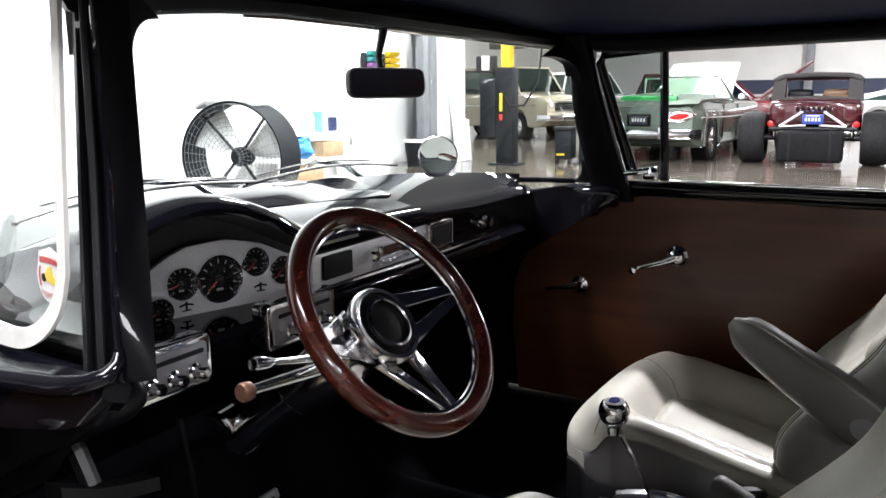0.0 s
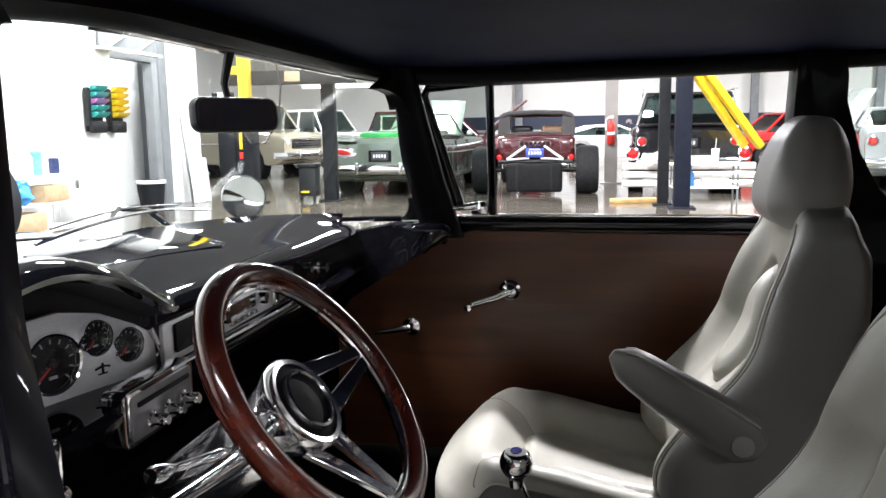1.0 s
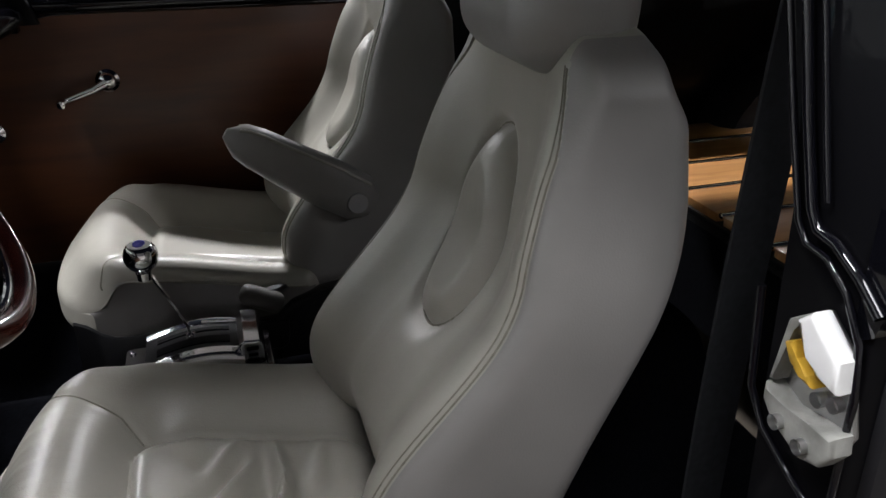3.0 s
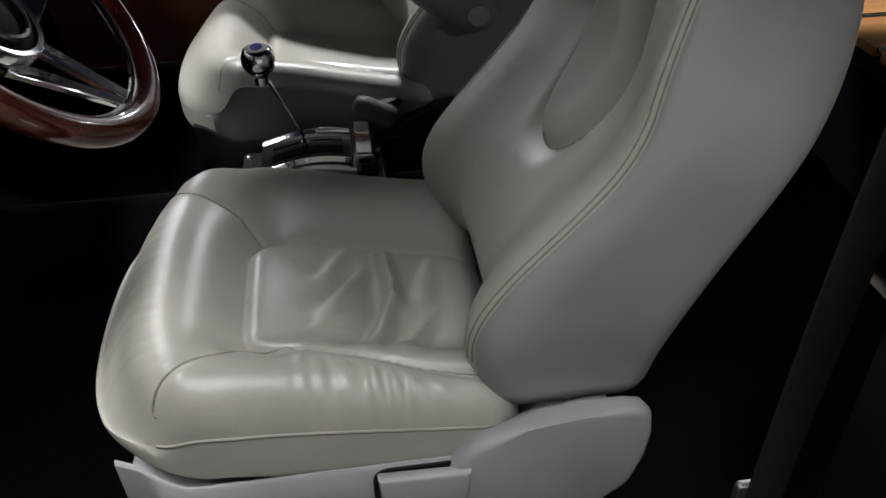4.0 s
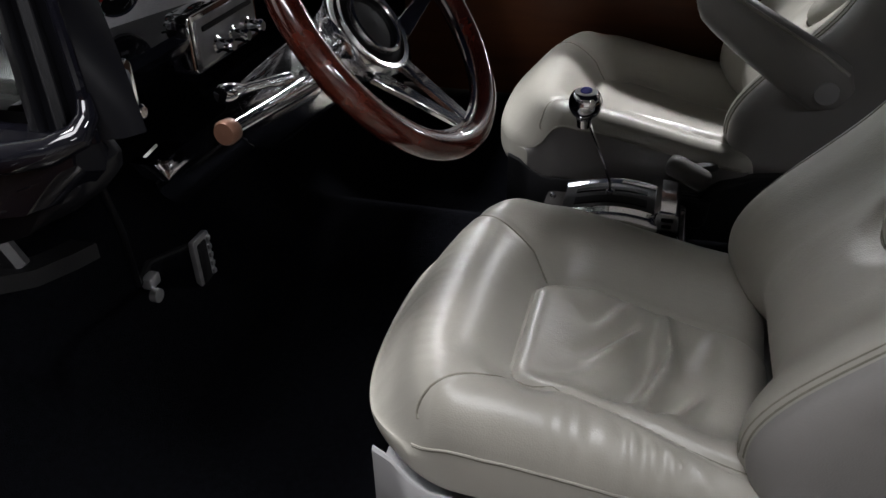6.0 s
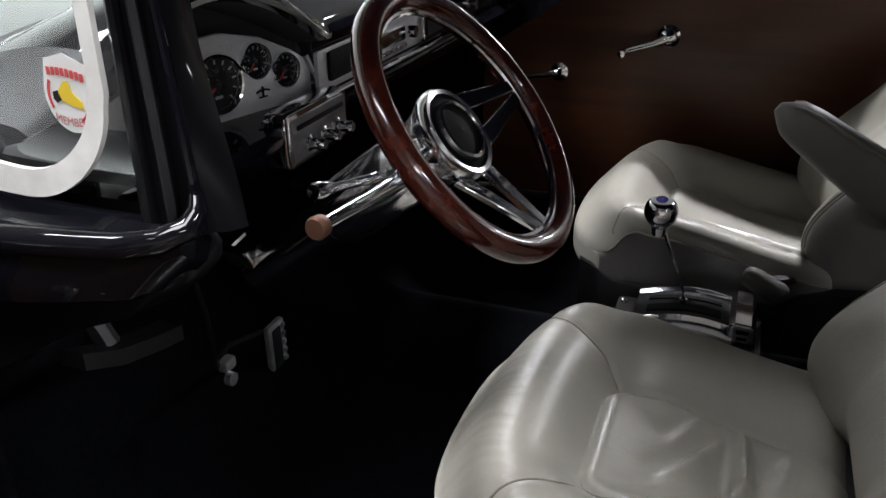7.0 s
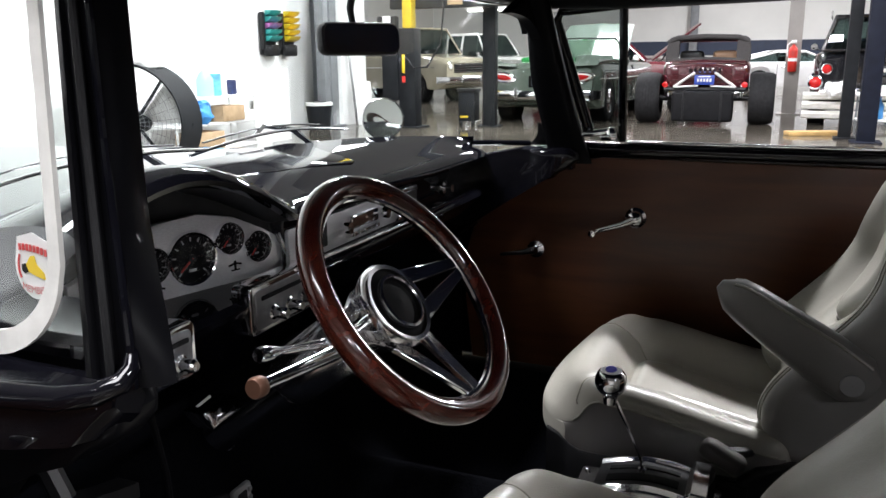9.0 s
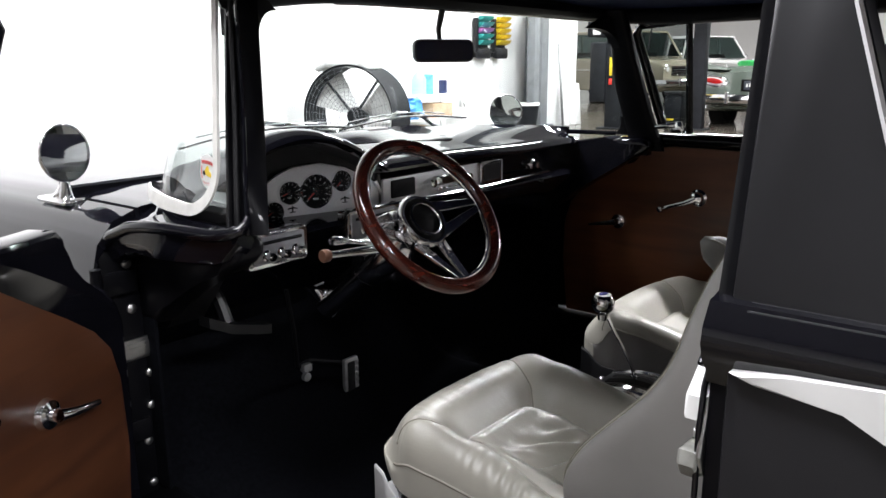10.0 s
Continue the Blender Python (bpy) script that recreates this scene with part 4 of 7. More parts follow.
for gx, gz, r, ang in ((-0.128, 0.931, 0.043, 220), (-0.200, 0.934, 0.029, 200), (-0.056, 0.951, 0.0265, 230), (0.0, 0.927, 0.0265, 230), (-0.245, 0.890, 0.026, 210)):
    m = PANEL @ Matrix.Translation((gx, 0, gz)) @ pose(0, 0, 0, 90, 0, 0)
    turn = PANEL.to_3x3().to_4x4()
    bm = bm_new()
    lathe(bm, [(r * 1.06, 0.0), (r * 1.04, 0.008), (r * 0.99, 0.011), (r * 0.93, 0.009), (r * 0.89, 0.002)], m, 36)
    dial = part("gauge", bm, CHROME, panel, "round black gauge with a chrome bezel and red needle")
    bm = bm_new()
    lathe(bm, [(r * 0.9, 0.001), (r * 0.5, 0.0015), (0.0005, 0.0015)], m, 28)
    for k in range(11):
        a = radians(225 - 27 * k)
        box(bm, m @ Vector((r * 0.74 * math.cos(a), r * 0.74 * math.sin(a), 0.0025)), (r * 0.16, 0.001, r * 0.05), 0, turn @ Matrix.Rotation(-a, 4, "Y"), mi=1)
    a = radians(ang)
    box(bm, m @ Vector((r * 0.3 * math.cos(a), r * 0.3 * math.sin(a), 0.004)), (r * 0.75, 0.0015, r * 0.07), 0, turn @ Matrix.Rotation(-a, 4, "Y"), mi=2)
    box(bm, m @ Vector((0, -r * 0.45, 0.003)), (r * 0.3, 0.001, r * 0.1), 0, turn, mi=1)
    part("dial", bm, [GAUGE, INK, NEEDLE], dial, smooth=False)
    bm = bm_new()
    lathe(bm, [(r * 0.16, -0.004), (r * 0.16, 0.005), (0.001, 0.006)], m, 12)
    part("dial_hub", bm, PLASTIC, dial)
    bm = bm_new()
    lathe(bm, [(r * 0.92, 0.008), (r * 0.6, 0.012), (r * 0.3, 0.014), (0.0005, 0.0145)], m, 28)
    g = part("dial_lens", bm, DIAL_GLASS, dial)
    g.visible_shadow = False
for bx, bz in ((-0.192, 0.892), (-0.045, 0.902)):
    bm = bm_new()
    for sx in (-1, 1):
        box(bm, (bx + sx * 0.007, -0.001, bz + 0.002), (0.012, 0.002, 0.003), 0, pose(0, 0, 0, 0, sx * 14, 0))
    box(bm, (bx, -0.001, bz), (0.003, 0.002, 0.016))
    box(bm, (bx, -0.001, bz - 0.008), (0.016, 0.002, 0.002))
    on_panel(bm)
    part("emblem", bm, GAUGE, panel)


SWITCH_PLATE = material("dark_metal_plate", (0.22, 0.22, 0.23), 0.38, metal=0.9, vary=0.15, scale=30)


def switch_box(x0, x1, z0, z1, y):
    cx, cz = (x0 + x1) / 2, (z0 + z1) / 2
    bm = bm_new()
    prism(bm, rounded(x0, z0, x1, z1, 0.012), "y", y - 0.008, y + 0.03, 0.004)
    b = part("switch_panel", bm, CHROME, dash, "chrome-framed under-dash switch panel")
    bm = bm_new()
    prism(bm, rounded(x0 + 0.012, z0 + 0.010, x1 - 0.012, z1 - 0.010, 0.008), "y", y - 0.011, y - 0.008, 0.001)
    part("switch_plate", bm, SWITCH_PLATE, b)
    bm = bm_new()
    box(bm, (cx, y - 0.013, z1 - 0.024), ((x1 - x0) * 0.75, 0.004, 0.008), 0.002)
    part("slot", bm, GAUGE, b)
    for k in (-1, 0, 1):
        bm = bm_new()
        m = Matrix.Translation((cx + k * (x1 - x0) * 0.24, y - 0.010, cz - 0.010)) @ pose(0, 0, 0, 90, 0, 0)
        lathe(bm, [(0.013, 0.0), (0.013, 0.008), (0.009, 0.010), (0.010, 0.03), (0.007, 0.034), (0.0005, 0.034)], m, 16)
        part("switch_knob", bm, CHROME, b)


switch_box(-0.70, -0.525, 0.797, 0.880, 0.950)
switch_box(-0.392, -0.200, 0.802, 0.888, 0.950)

# radio strip
bm = bm_new()
prism(bm, rounded(-0.225, 0.876, 0.335, 0.944, 0.006), "y", 0.976, 0.984, 0.002)
strip = part("radio_strip", bm, BRUSHED, dash, "brushed metal strip round the radio")
bm = bm_new()
box(bm, (0.05, 0.972, 0.915), (0.12, 0.012, 0.028), 0.003)
part("radio_dial", bm, CHROME, strip)
bm = bm_new()
for k in range(5):
    box(bm, (0.0 + 0.025 * k, 0.970, 0.892), (0.018, 0.014, 0.009), 0.002)
part("radio_button", bm, CHROME, strip)
for kx in (-0.035, 0.135):
    bm = bm_new()
    lathe(bm, [(0.013, 0), (0.012, 0.02), (0.0005, 0.022)], Matrix.Translation((kx, 0.974, 0.912)) @ pose(0, 0, 0, 90, 0, 0), 16)
    part("radio_knob", bm, CHROME, strip)
bm = bm_new()
prism(bm, rounded(-0.195, 0.89, -0.10, 0.938, 0.004), "y", 0.970, 0.976, 0.001)
part("heater_slot", bm, GAUGE, strip)
bm = bm_new()
prism(bm, rounded(0.205, 0.878, 0.315, 0.948, 0.006), "y", 0.966, 0.976, 0.002)
part("clock_frame", bm, CHROME, strip, "square chrome-framed clock")
bm = bm_new()
prism(bm, rounded(0.218, 0.888, 0.302, 0.938, 0.004), "y", 0.963, 0.966)
part("clock_face", bm, PLASTIC, strip)
bm = bm_new()
prism(bm, [(-0.20, 1.235), (-0.225, 1.14), (-0.20, 1.125), (-0.05, 1.100), (-0.02, 1.100), (0.16, 1.055), (0.19, 1.065), (0.22, 1.22), (0.18, 1.24)], "z", -0.010, 0.004, 0.003)
for v in bm.verts:
    v.co.z += 1.0155 + 0.19 * (v.co.y - 1.08)
part("speaker_cover", bm, BLACK_PAINT, dash, "raised gloss black cover on the dash top")
bm = bm_new()
prism(bm, rounded(-0.01, 1.225, 0.075, 1.268, 0.006), "z", 1.03, 1.050, 0.003)
part("dash_emblem", bm, STEEL, dash, "small bright emblem plate")
bm = bm_new()
lathe(bm, [(0.02, 0), (0.018, 0.008), (0.010, 0.012), (0.012, 0.03), (0.001, 0.032)], Matrix.Translation((0.515, 0.985, 0.908)) @ pose(0, 0, 0, 90, 0, 0), 16)
part("glovebox_knob", bm, CHROME, dash)
bm = bm_new()
tube(bm, [(-0.26, 0.943, 0.884), (0.2, 0.941, 0.878), (0.56, 0.942, 0.884)], 0.0035, 6)
part("lower_trim", bm, CHROME, dash, "thin chrome line along the dash")

# inside mirror
bm = bm_new()
prism(bm, rounded(-0.087, -0.030, 0.087, 0.030, 0.018), "y", -0.012, 0.012, 0.006)
for v in bm.verts:
    v.co = pose(-0.028, 0.926, 1.275, -6, 0, -29) @ v.co
inm = part("inside_mirror", bm, PLASTIC, car, "black rear-view mirror on a stem")
bm = bm_new()
prism(bm, rounded(-0.081, -0.025, 0.081, 0.025, 0.015), "y", -0.0125, -0.0135)
for v in bm.verts:
    v.co = pose(-0.028, 0.926, 1.275, -6, 0, -29) @ v.co
part("mirror_pane", bm, MIRROR, inm)
bm = bm_new()
tube(bm, [(-0.028, 0.936, 1.288), (-0.025, 0.945, 1.33), (-0.02, 0.93, 1.40)], [0.006, 0.007, 0.010], 8)
part("mirror_stem", bm, PLASTIC, inm)

# ---- steering wheel and column ----
WC = Vector((-0.433, 0.641, 0.923))
AX = Vector((-0.040, -0.787, 0.616)).normalized()
WM = Matrix.Translation(WC) @ AX.to_track_quat("Z", "Y").to_matrix().to_4x4()
if (WM.to_3x3() @ Vector((1, 0, 0))).x < 0:
    WM = WM @ pose(0, 0, 0, 0, 0, 180)
wheel = part("steering_wheel", bm_new(), RIM_WOOD, car, "three-spoke steering wheel with a mahogany rim and chrome spokes")
bm = bm_new()
n = 72
tube(bm, [(0.1775 * math.cos(2 * math.pi * k / n), 0.1775 * math.sin(2 * math.pi * k / n), 0) for k in range(n)], 0.0175, 14, closed=True)
for v in bm.verts:
    v.co = WM @ v.co
bm.to_mesh(wheel.data)
bm.free()
wheel.data.shade_smooth()
bm = bm_new()
tube(bm, [(0.1605 * math.cos(2 * math.pi * k / n), 0.1605 * math.sin(2 * math.pi * k / n), -0.002) for k in range(n)], 0.0045, 8, closed=True)
tube(bm, [(0.1775 * math.cos(2 * math.pi * k / n), 0.1775 * math.sin(2 * math.pi * k / n), -0.0165) for k in range(n)], 0.004, 8, closed=True)
for v in bm.verts:
    v.co = WM @ v.co
part("inner_ring", bm, CHROME, wheel, "chrome ring inside the wood rim")
for a in (0, -90, 180):
    bm = bm_new()
    for off in (-1, 1):
        p0, p1, p2 = Vector((0.05, off * 0.034, -0.045)), Vector((0.10, off * 0.022, -0.026)), Vector((0.163, off * 0.008, -0.002))
        rows = []
        for p, w in ((p0, 0.014), (p1, 0.011), (p2, 0.008)):
            rows.append([p + Vector((0, dy, dz)) for dy, dz in ((-w, -0.005), (w, -0.005), (w, 0.004), (-w, 0.004))])
        loft(bm, rows)
    bmesh.ops.bevel(bm, geom=bm.edges[:], offset=0.0012, segments=1, affect="EDGES")
    for v in bm.verts:
        v.co = WM @ (pose(0, 0, 0, 0, 0, a) @ v.co)
    part("spoke", bm, SATIN_CHROME, wheel)
bm = bm_new()
lathe(bm, [(0.034, -0.095), (0.050, -0.08), (0.056, -0.055), (0.064, -0.040), (0.065, -0.030), (0.060, -0.022), (0.054, -0.023), (0.0525, -0.03)], WM, 44)
part("hub", bm, SATIN_CHROME, wheel)
bm = bm_new()
lathe(bm, [(0.0535, -0.028), (0.045, -0.024), (0.0415, -0.024)], WM, 44)
lathe(bm, [(0.0365, -0.024), (0.02, -0.021), (0.0005, -0.019)], WM, 44)
part("horn_button", bm, GAUGE, wheel, "black horn button with a chrome ring")
bm = bm_new()
lathe(bm, [(0.0425, -0.026), (0.0415, -0.017), (0.038, -0.016), (0.0362, -0.018), (0.0358, -0.026)], WM, 44)
part("horn_ring", bm, SATIN_CHROME, wheel)
bm = bm_new()
lathe(bm, [(0.034, -0.46), (0.034, -0.27), (0.046, -0.262), (0.050, -0.25), (0.049, -0.135), (0.045, -0.12), (0.040, -0.112), (0.040, -0.09), (0.036, -0.065)], WM, 36)
col = part("steering_column", bm, SATIN_CHROME, car, "polished steering column with two levers")
bm = bm_new()
e = Vector((-0.649, 0.745, 0.856))
s0 = WM @ Vector((-0.03, -0.01, -0.12))
tube(bm, [s0, s0.lerp(e, 0.5), e], [0.013, 0.010, 0.008], 10)
part("gear_lever", bm, CHROME, col)
bm = bm_new()
lathe(bm, [(0.006, -0.012), (0.013, -0.004), (0.014, 0.008), (0.012, 0.012), (0.0005, 0.0125)], Matrix.Translation(e) @ (e - s0).to_track_quat("Z", "Y").to_matrix().to_4x4(), 18)
part("lever_knob", bm, material("copper_end", (0.15, 0.075, 0.05), 0.4, metal=0.5, vary=0.2), col, "copper-coloured lever end")
bm = bm_new()
s2 = WM @ Vector((-0.03, 0.01, -0.14))
e2 = Vector((-0.590, 0.776, 0.872))
tube(bm, [s2, s2.lerp(e2, 0.6), e2], [0.008, 0.006, 0.006], 10)
lathe(bm, [(0.006, -0.03), (0.0105, -0.01), (0.0115, 0.008), (0.009, 0.014), (0.0005, 0.015)], Matrix.Translation(e2) @ (e2 - s2).to_track_quat("Z", "Y").to_matrix().to_4x4(), 14)
part("signal_lever", bm, CHROME, col)
bm = bm_new()
prism(bm, [(-0.475, 0.70), (-0.455, 0.70), (-0.44, 0.685), (-0.40, 0.69), (-0.385, 0.695), (-0.395, 0.675), (-0.42, 0.66), (-0.45, 0.662)], "y", 0.985, 1.03, 0.006)
part("brake_release", bm, CHROME, car, "chrome pull handle under the dash")

# pedals
PEDAL = material("satin_metal", (0.62, 0.62, 0.63), 0.34, metal=0.8, vary=0.15, scale=40)
bm = bm_new()
prism(bm, rounded(-0.252, 0.285, -0.196, 0.41, 0.006), "y", 1.118, 1.13, 0.003)
gas = part("gas_pedal", bm, PEDAL, car, "chrome accelerator pedal with a black pad")
for k in range(6):
    bm = bm_new()
    box(bm, (-0.204, 1.116, 0.348 + 0.019 * (k - 2.5)), (0.010, 0.006, 0.010), 0.002)
    part("pedal_stud", bm, PEDAL, gas)
bm = bm_new()
prism(bm, rounded(-0.241, 0.297, -0.212, 0.399, 0.004), "y", 1.1165, 1.118, 0.0005)
part("rubber_pad", bm, RUBBER, gas)
bm = bm_new()
tube(bm, [(-0.475, 1.09, 0.68), (-0.465, 1.08, 0.57), (-0.45, 1.09, 0.46)], 0.006, 8)
tube(bm, [(-0.45, 1.09, 0.46), (-0.38, 1.12, 0.45), (-0.25, 1.135, 0.40)], 0.007, 8)
rod = part("throttle_rod", bm, TRIM_BLACK, car, "thin dark throttle linkage")
bm = bm_new()
box(bm, (-0.425, 1.085, 0.452), (0.03, 0.02, 0.022), 0.005)
lathe(bm, [(0.012, 0), (0.012, 0.012), (0.0005, 0.014)], Matrix.Translation((-0.44, 1.075, 0.435)) @ pose(0, 0, 0, 90, 0, 0), 12)
part("clevis", bm, PEDAL, rod)
bm = bm_new()
loft(bm, [[Vector((x, 1.05 + dy, z + dz)) for dy, dz in ((-0.02, -0.012), (0.02, -0.012), (0.02, 0.012), (-0.02, 0.012))] for x, z in ((-0.75, 0.675), (-0.69, 0.645), (-0.62, 0.625), (-0.575, 0.615))])
tube(bm, [(-0.68, 1.06, 0.65), (-0.68, 1.12, 0.76)], 0.016, 8)
part("parking_brake_lever", bm, PLASTIC, car, "dark parking brake lever under the dash")

# belt buckle on its stalk beside the shifter
buckle = thing("seat_belt_buckle", "grey seat belt buckle on a short stalk beside the shifter", "buckle")
bm = bm_new()
softbox(bm, (0.040, 0.095, 0.046), 0.019, (8, 10, 6), lambda p, q: pose(0.168, 0.235, 0.452, 22, 0, -10) @ Vector(p))
part("buckle_body", bm, material("dark_grey_plastic", (0.09, 0.085, 0.08), 0.5, vary=0.1), buckle)
bm = bm_new()
tube(bm, [(0.18, 0.222, 0.455), (0.225, 0.165, 0.450), (0.27, 0.115, 0.435), (0.285, 0.09, 0.36)], [0.014, 0.008, 0.008, 0.008], 8)
part("stalk", bm, material("grey_stalk", (0.05, 0.05, 0.05), 0.6), buckle)

# shifter: a bolted base plate, a gate between two arched rails, a block behind it
def arched(y):
    """Height of the shift gate's curved top."""
    return 0.408 + 0.026 * math.sin(math.pi * max(0.0, min(1.0, (y - 0.235) / 0.245)))


bm = bm_new()
prism(bm, rounded(-0.012, 0.228, 0.158, 0.515, 0.014), "z", 0.355, 0.386, 0.006, 3)
sh = part("gear_shifter", bm, CHROME, car, "chrome floor shifter on the tunnel")
ys = [0.285 + 0.185 * k / 16 for k in range(17)]
for x0, x1 in ((0.000, 0.034), (0.130, 0.152)):
    bm = bm_new()
    loft(bm, [[Vector((x, y, z)) for x, z in ((x0 - 0.006, 0.38), (x0 - 0.004, arched(y) - 0.022), (x0 + 0.002, arched(y) - 0.008), (x0 + 0.010, arched(y)), (x1 - 0.006, arched(y) + 0.002), (x1, arched(y) - 0.004), (x1, 0.38))] for y in ys])
    part("gate_rail", bm, SATIN_CHROME, sh)
bm = bm_new()
loft(bm, [[Vector((x, y, z)) for x, z in ((0.034, 0.38), (0.034, arched(y) - 0.002), (0.130, arched(y) - 0.002), (0.130, 0.38))] for y in ys])
part("slot_cover", bm, PLASTIC, sh, "black slotted gate cover")
for x0, x1, d in ((0.050, 0.076, 0.0005), (0.098, 0.112, 0.0005)):
    bm = bm_new()
    loft(bm, [[Vector((x, y, arched(y) + z)) for x, z in ((x0, -0.003), (x0, d), (x1, d), (x1, -0.003))] for y in ys[2:-2]])
    part("gate_slot", bm, GAUGE, sh)
bm = bm_new()
tube(bm, [(0.036, 0.291, arched(0.29) + 0.004), (0.127, 0.291, arched(0.29) + 0.004), (0.130, 0.300, arched(0.30) + 0.003), (0.130, 0.36, arched(0.36) + 0.003)], 0.003, 6)
part("gate_edge", bm, SATIN_CHROME, sh)
bm = bm_new()
prism(bm, [(0.240, 0.38), (0.246, 0.436), (0.254, 0.446), (0.282, 0.448), (0.292, 0.440), (0.292, 0.38)], "x", 0.004, 0.142, 0.006, 3)
blk = part("gate_block", bm, SATIN_CHROME, sh)
for k, (bz, bh) in enumerate(((0.432, 0.010), (0.418, 0.007), (0.406, 0.009), (0.395, 0.006))):
    bm = bm_new()
    box(bm, (0.0025, 0.268, bz), (0.003, 0.022 - 0.004 * (k % 2), bh * 0.7), 0.0008)
    part("gate_print", bm, GAUGE, blk)
for bx, by in ((0.012, 0.248), (0.130, 0.236), (0.010, 0.498), (0.138, 0.500), (0.004, 0.400)):
    bm = bm_new()
    lathe(bm, [(0.0065, 0.0), (0.0065, 0.004), (0.004, 0.006), (0.0005, 0.0062)], Matrix.Translation((bx, by, 0.385)), 12)
    part("plate_bolt", bm, SATIN_CHROME, sh)
bm = bm_new()
loft(bm, [[p + Vector((dx, dy, 0)) for dx, dy in ((-w, -0.0022), (w, -0.0022), (w, 0.0022), (-w, 0.0022))] for p, w in ((Vector((0.090, 0.378, 0.425)), 0.009), (Vector((0.078, 0.384, 0.465)), 0.006), (Vector((0.050, 0.400, 0.525)), 0.005), (Vector((0.022, 0.420, 0.585)), 0.005), (Vector((0.004, 0.433, 0.63)), 0.005))])
lathe(bm, [(0.010, 0.0), (0.009, 0.008), (0.004, 0.010)], Matrix.Translation((0.086, 0.381, 0.432)), 12)
part("shift_lever", bm, SATIN_CHROME, sh)
bm = bm_new()
bmesh.ops.create_uvsphere(bm, u_segments=28, v_segments=18, radius=0.030, matrix=Matrix.Translation((0.0, 0.436, 0.652)))
for v in bm.verts:
    v.co.z = min(v.co.z, 0.652 + 0.021)
lathe(bm, [(0.012, -0.045), (0.014, -0.03)], Matrix.Translation((0.0, 0.436, 0.652)), 16)
part("shift_knob", bm, CHROME, sh, "round chrome shift knob")
bm = bm_new()
lathe(bm, [(0.0205, 0.0200), (0.0195, 0.0222), (0.010, 0.0232), (0.0005, 0.0236)], Matrix.Translation((0.0, 0.436, 0.652)), 24)
badge = part("knob_badge", bm, WHITE, sh, "white badge with a blue oval")
bm = bm_new()
lathe(bm, [(0.0150, 0.0), (0.0145, 0.0016), (0.0005, 0.0020)], Matrix.Translation((0.0, 0.436, 0.652 + 0.0226)) @ Matrix.Diagonal((1.0, 0.72, 1.0, 1.0)), 24)
part("blue_oval", bm, material("badge_blue", (0.10, 0.10, 0.42), 0.25, vary=0.3, scale=120), badge)


# ---- bucket seats ----
def groove(d, w=0.007, depth=0.007):
    return -depth * math.exp(-(d / w) ** 2)


def soft_at(size, r, q):
    """A place on a softbox's skin before it is bent."""
    h = [c / 2 for c in size]
    full = Vector([a * b for a, b in zip(q, h)])
    core = Vector([max(-(c - r), min(c - r, f)) for c, f in zip(h, full)])
    d = full - core
    if d.length > 1e-9:
        d = d.normalized() * max(abs(c) for c in d)
    return core + d


# seams and creases of the cushion, across and ahead of its middle
CORNER_SEAM = ((0.132, 0.074), (0.164, 0.10), (0.184, 0.14), (0.206, 0.18), (0.232, 0.212), (0.250, 0.226))
CREASES = (((0.075, -0.112), (-0.045, -0.120), 0.020, 0.013), ((-0.005, -0.121), (-0.160, -0.078), 0.024, 0.014), ((-0.070, -0.167), (-0.180, -0.112), 0.016, 0.012), ((0.040, -0.078), (-0.070, -0.014), 0.015, 0.012), ((-0.045, -0.062), (-0.145, 0.055), 0.003, 0.008), ((0.075, -0.052), (0.010, -0.018), 0.011, 0.012), ((0.07, -0.184), (-0.03, -0.158), 0.009, 0.014))


def insert_side(x, y):
    """Half the insert's width; its outer side flares towards the back."""
    return 0.143 + (0.062 if x < 0 else -0.016) * smooth(0.10, -0.25, y)


def segment_gap(x, y, a, b):
    """How far a place lies from the line between a and b."""
    ex, ey = b[0] - a[0], b[1] - a[1]
    f = max(0.0, min(1.0, ((x - a[0]) * ex + (y - a[1]) * ey) / (ex * ex + ey * ey)))
    return math.hypot(x - a[0] - f * ex, y - a[1] - f * ey)


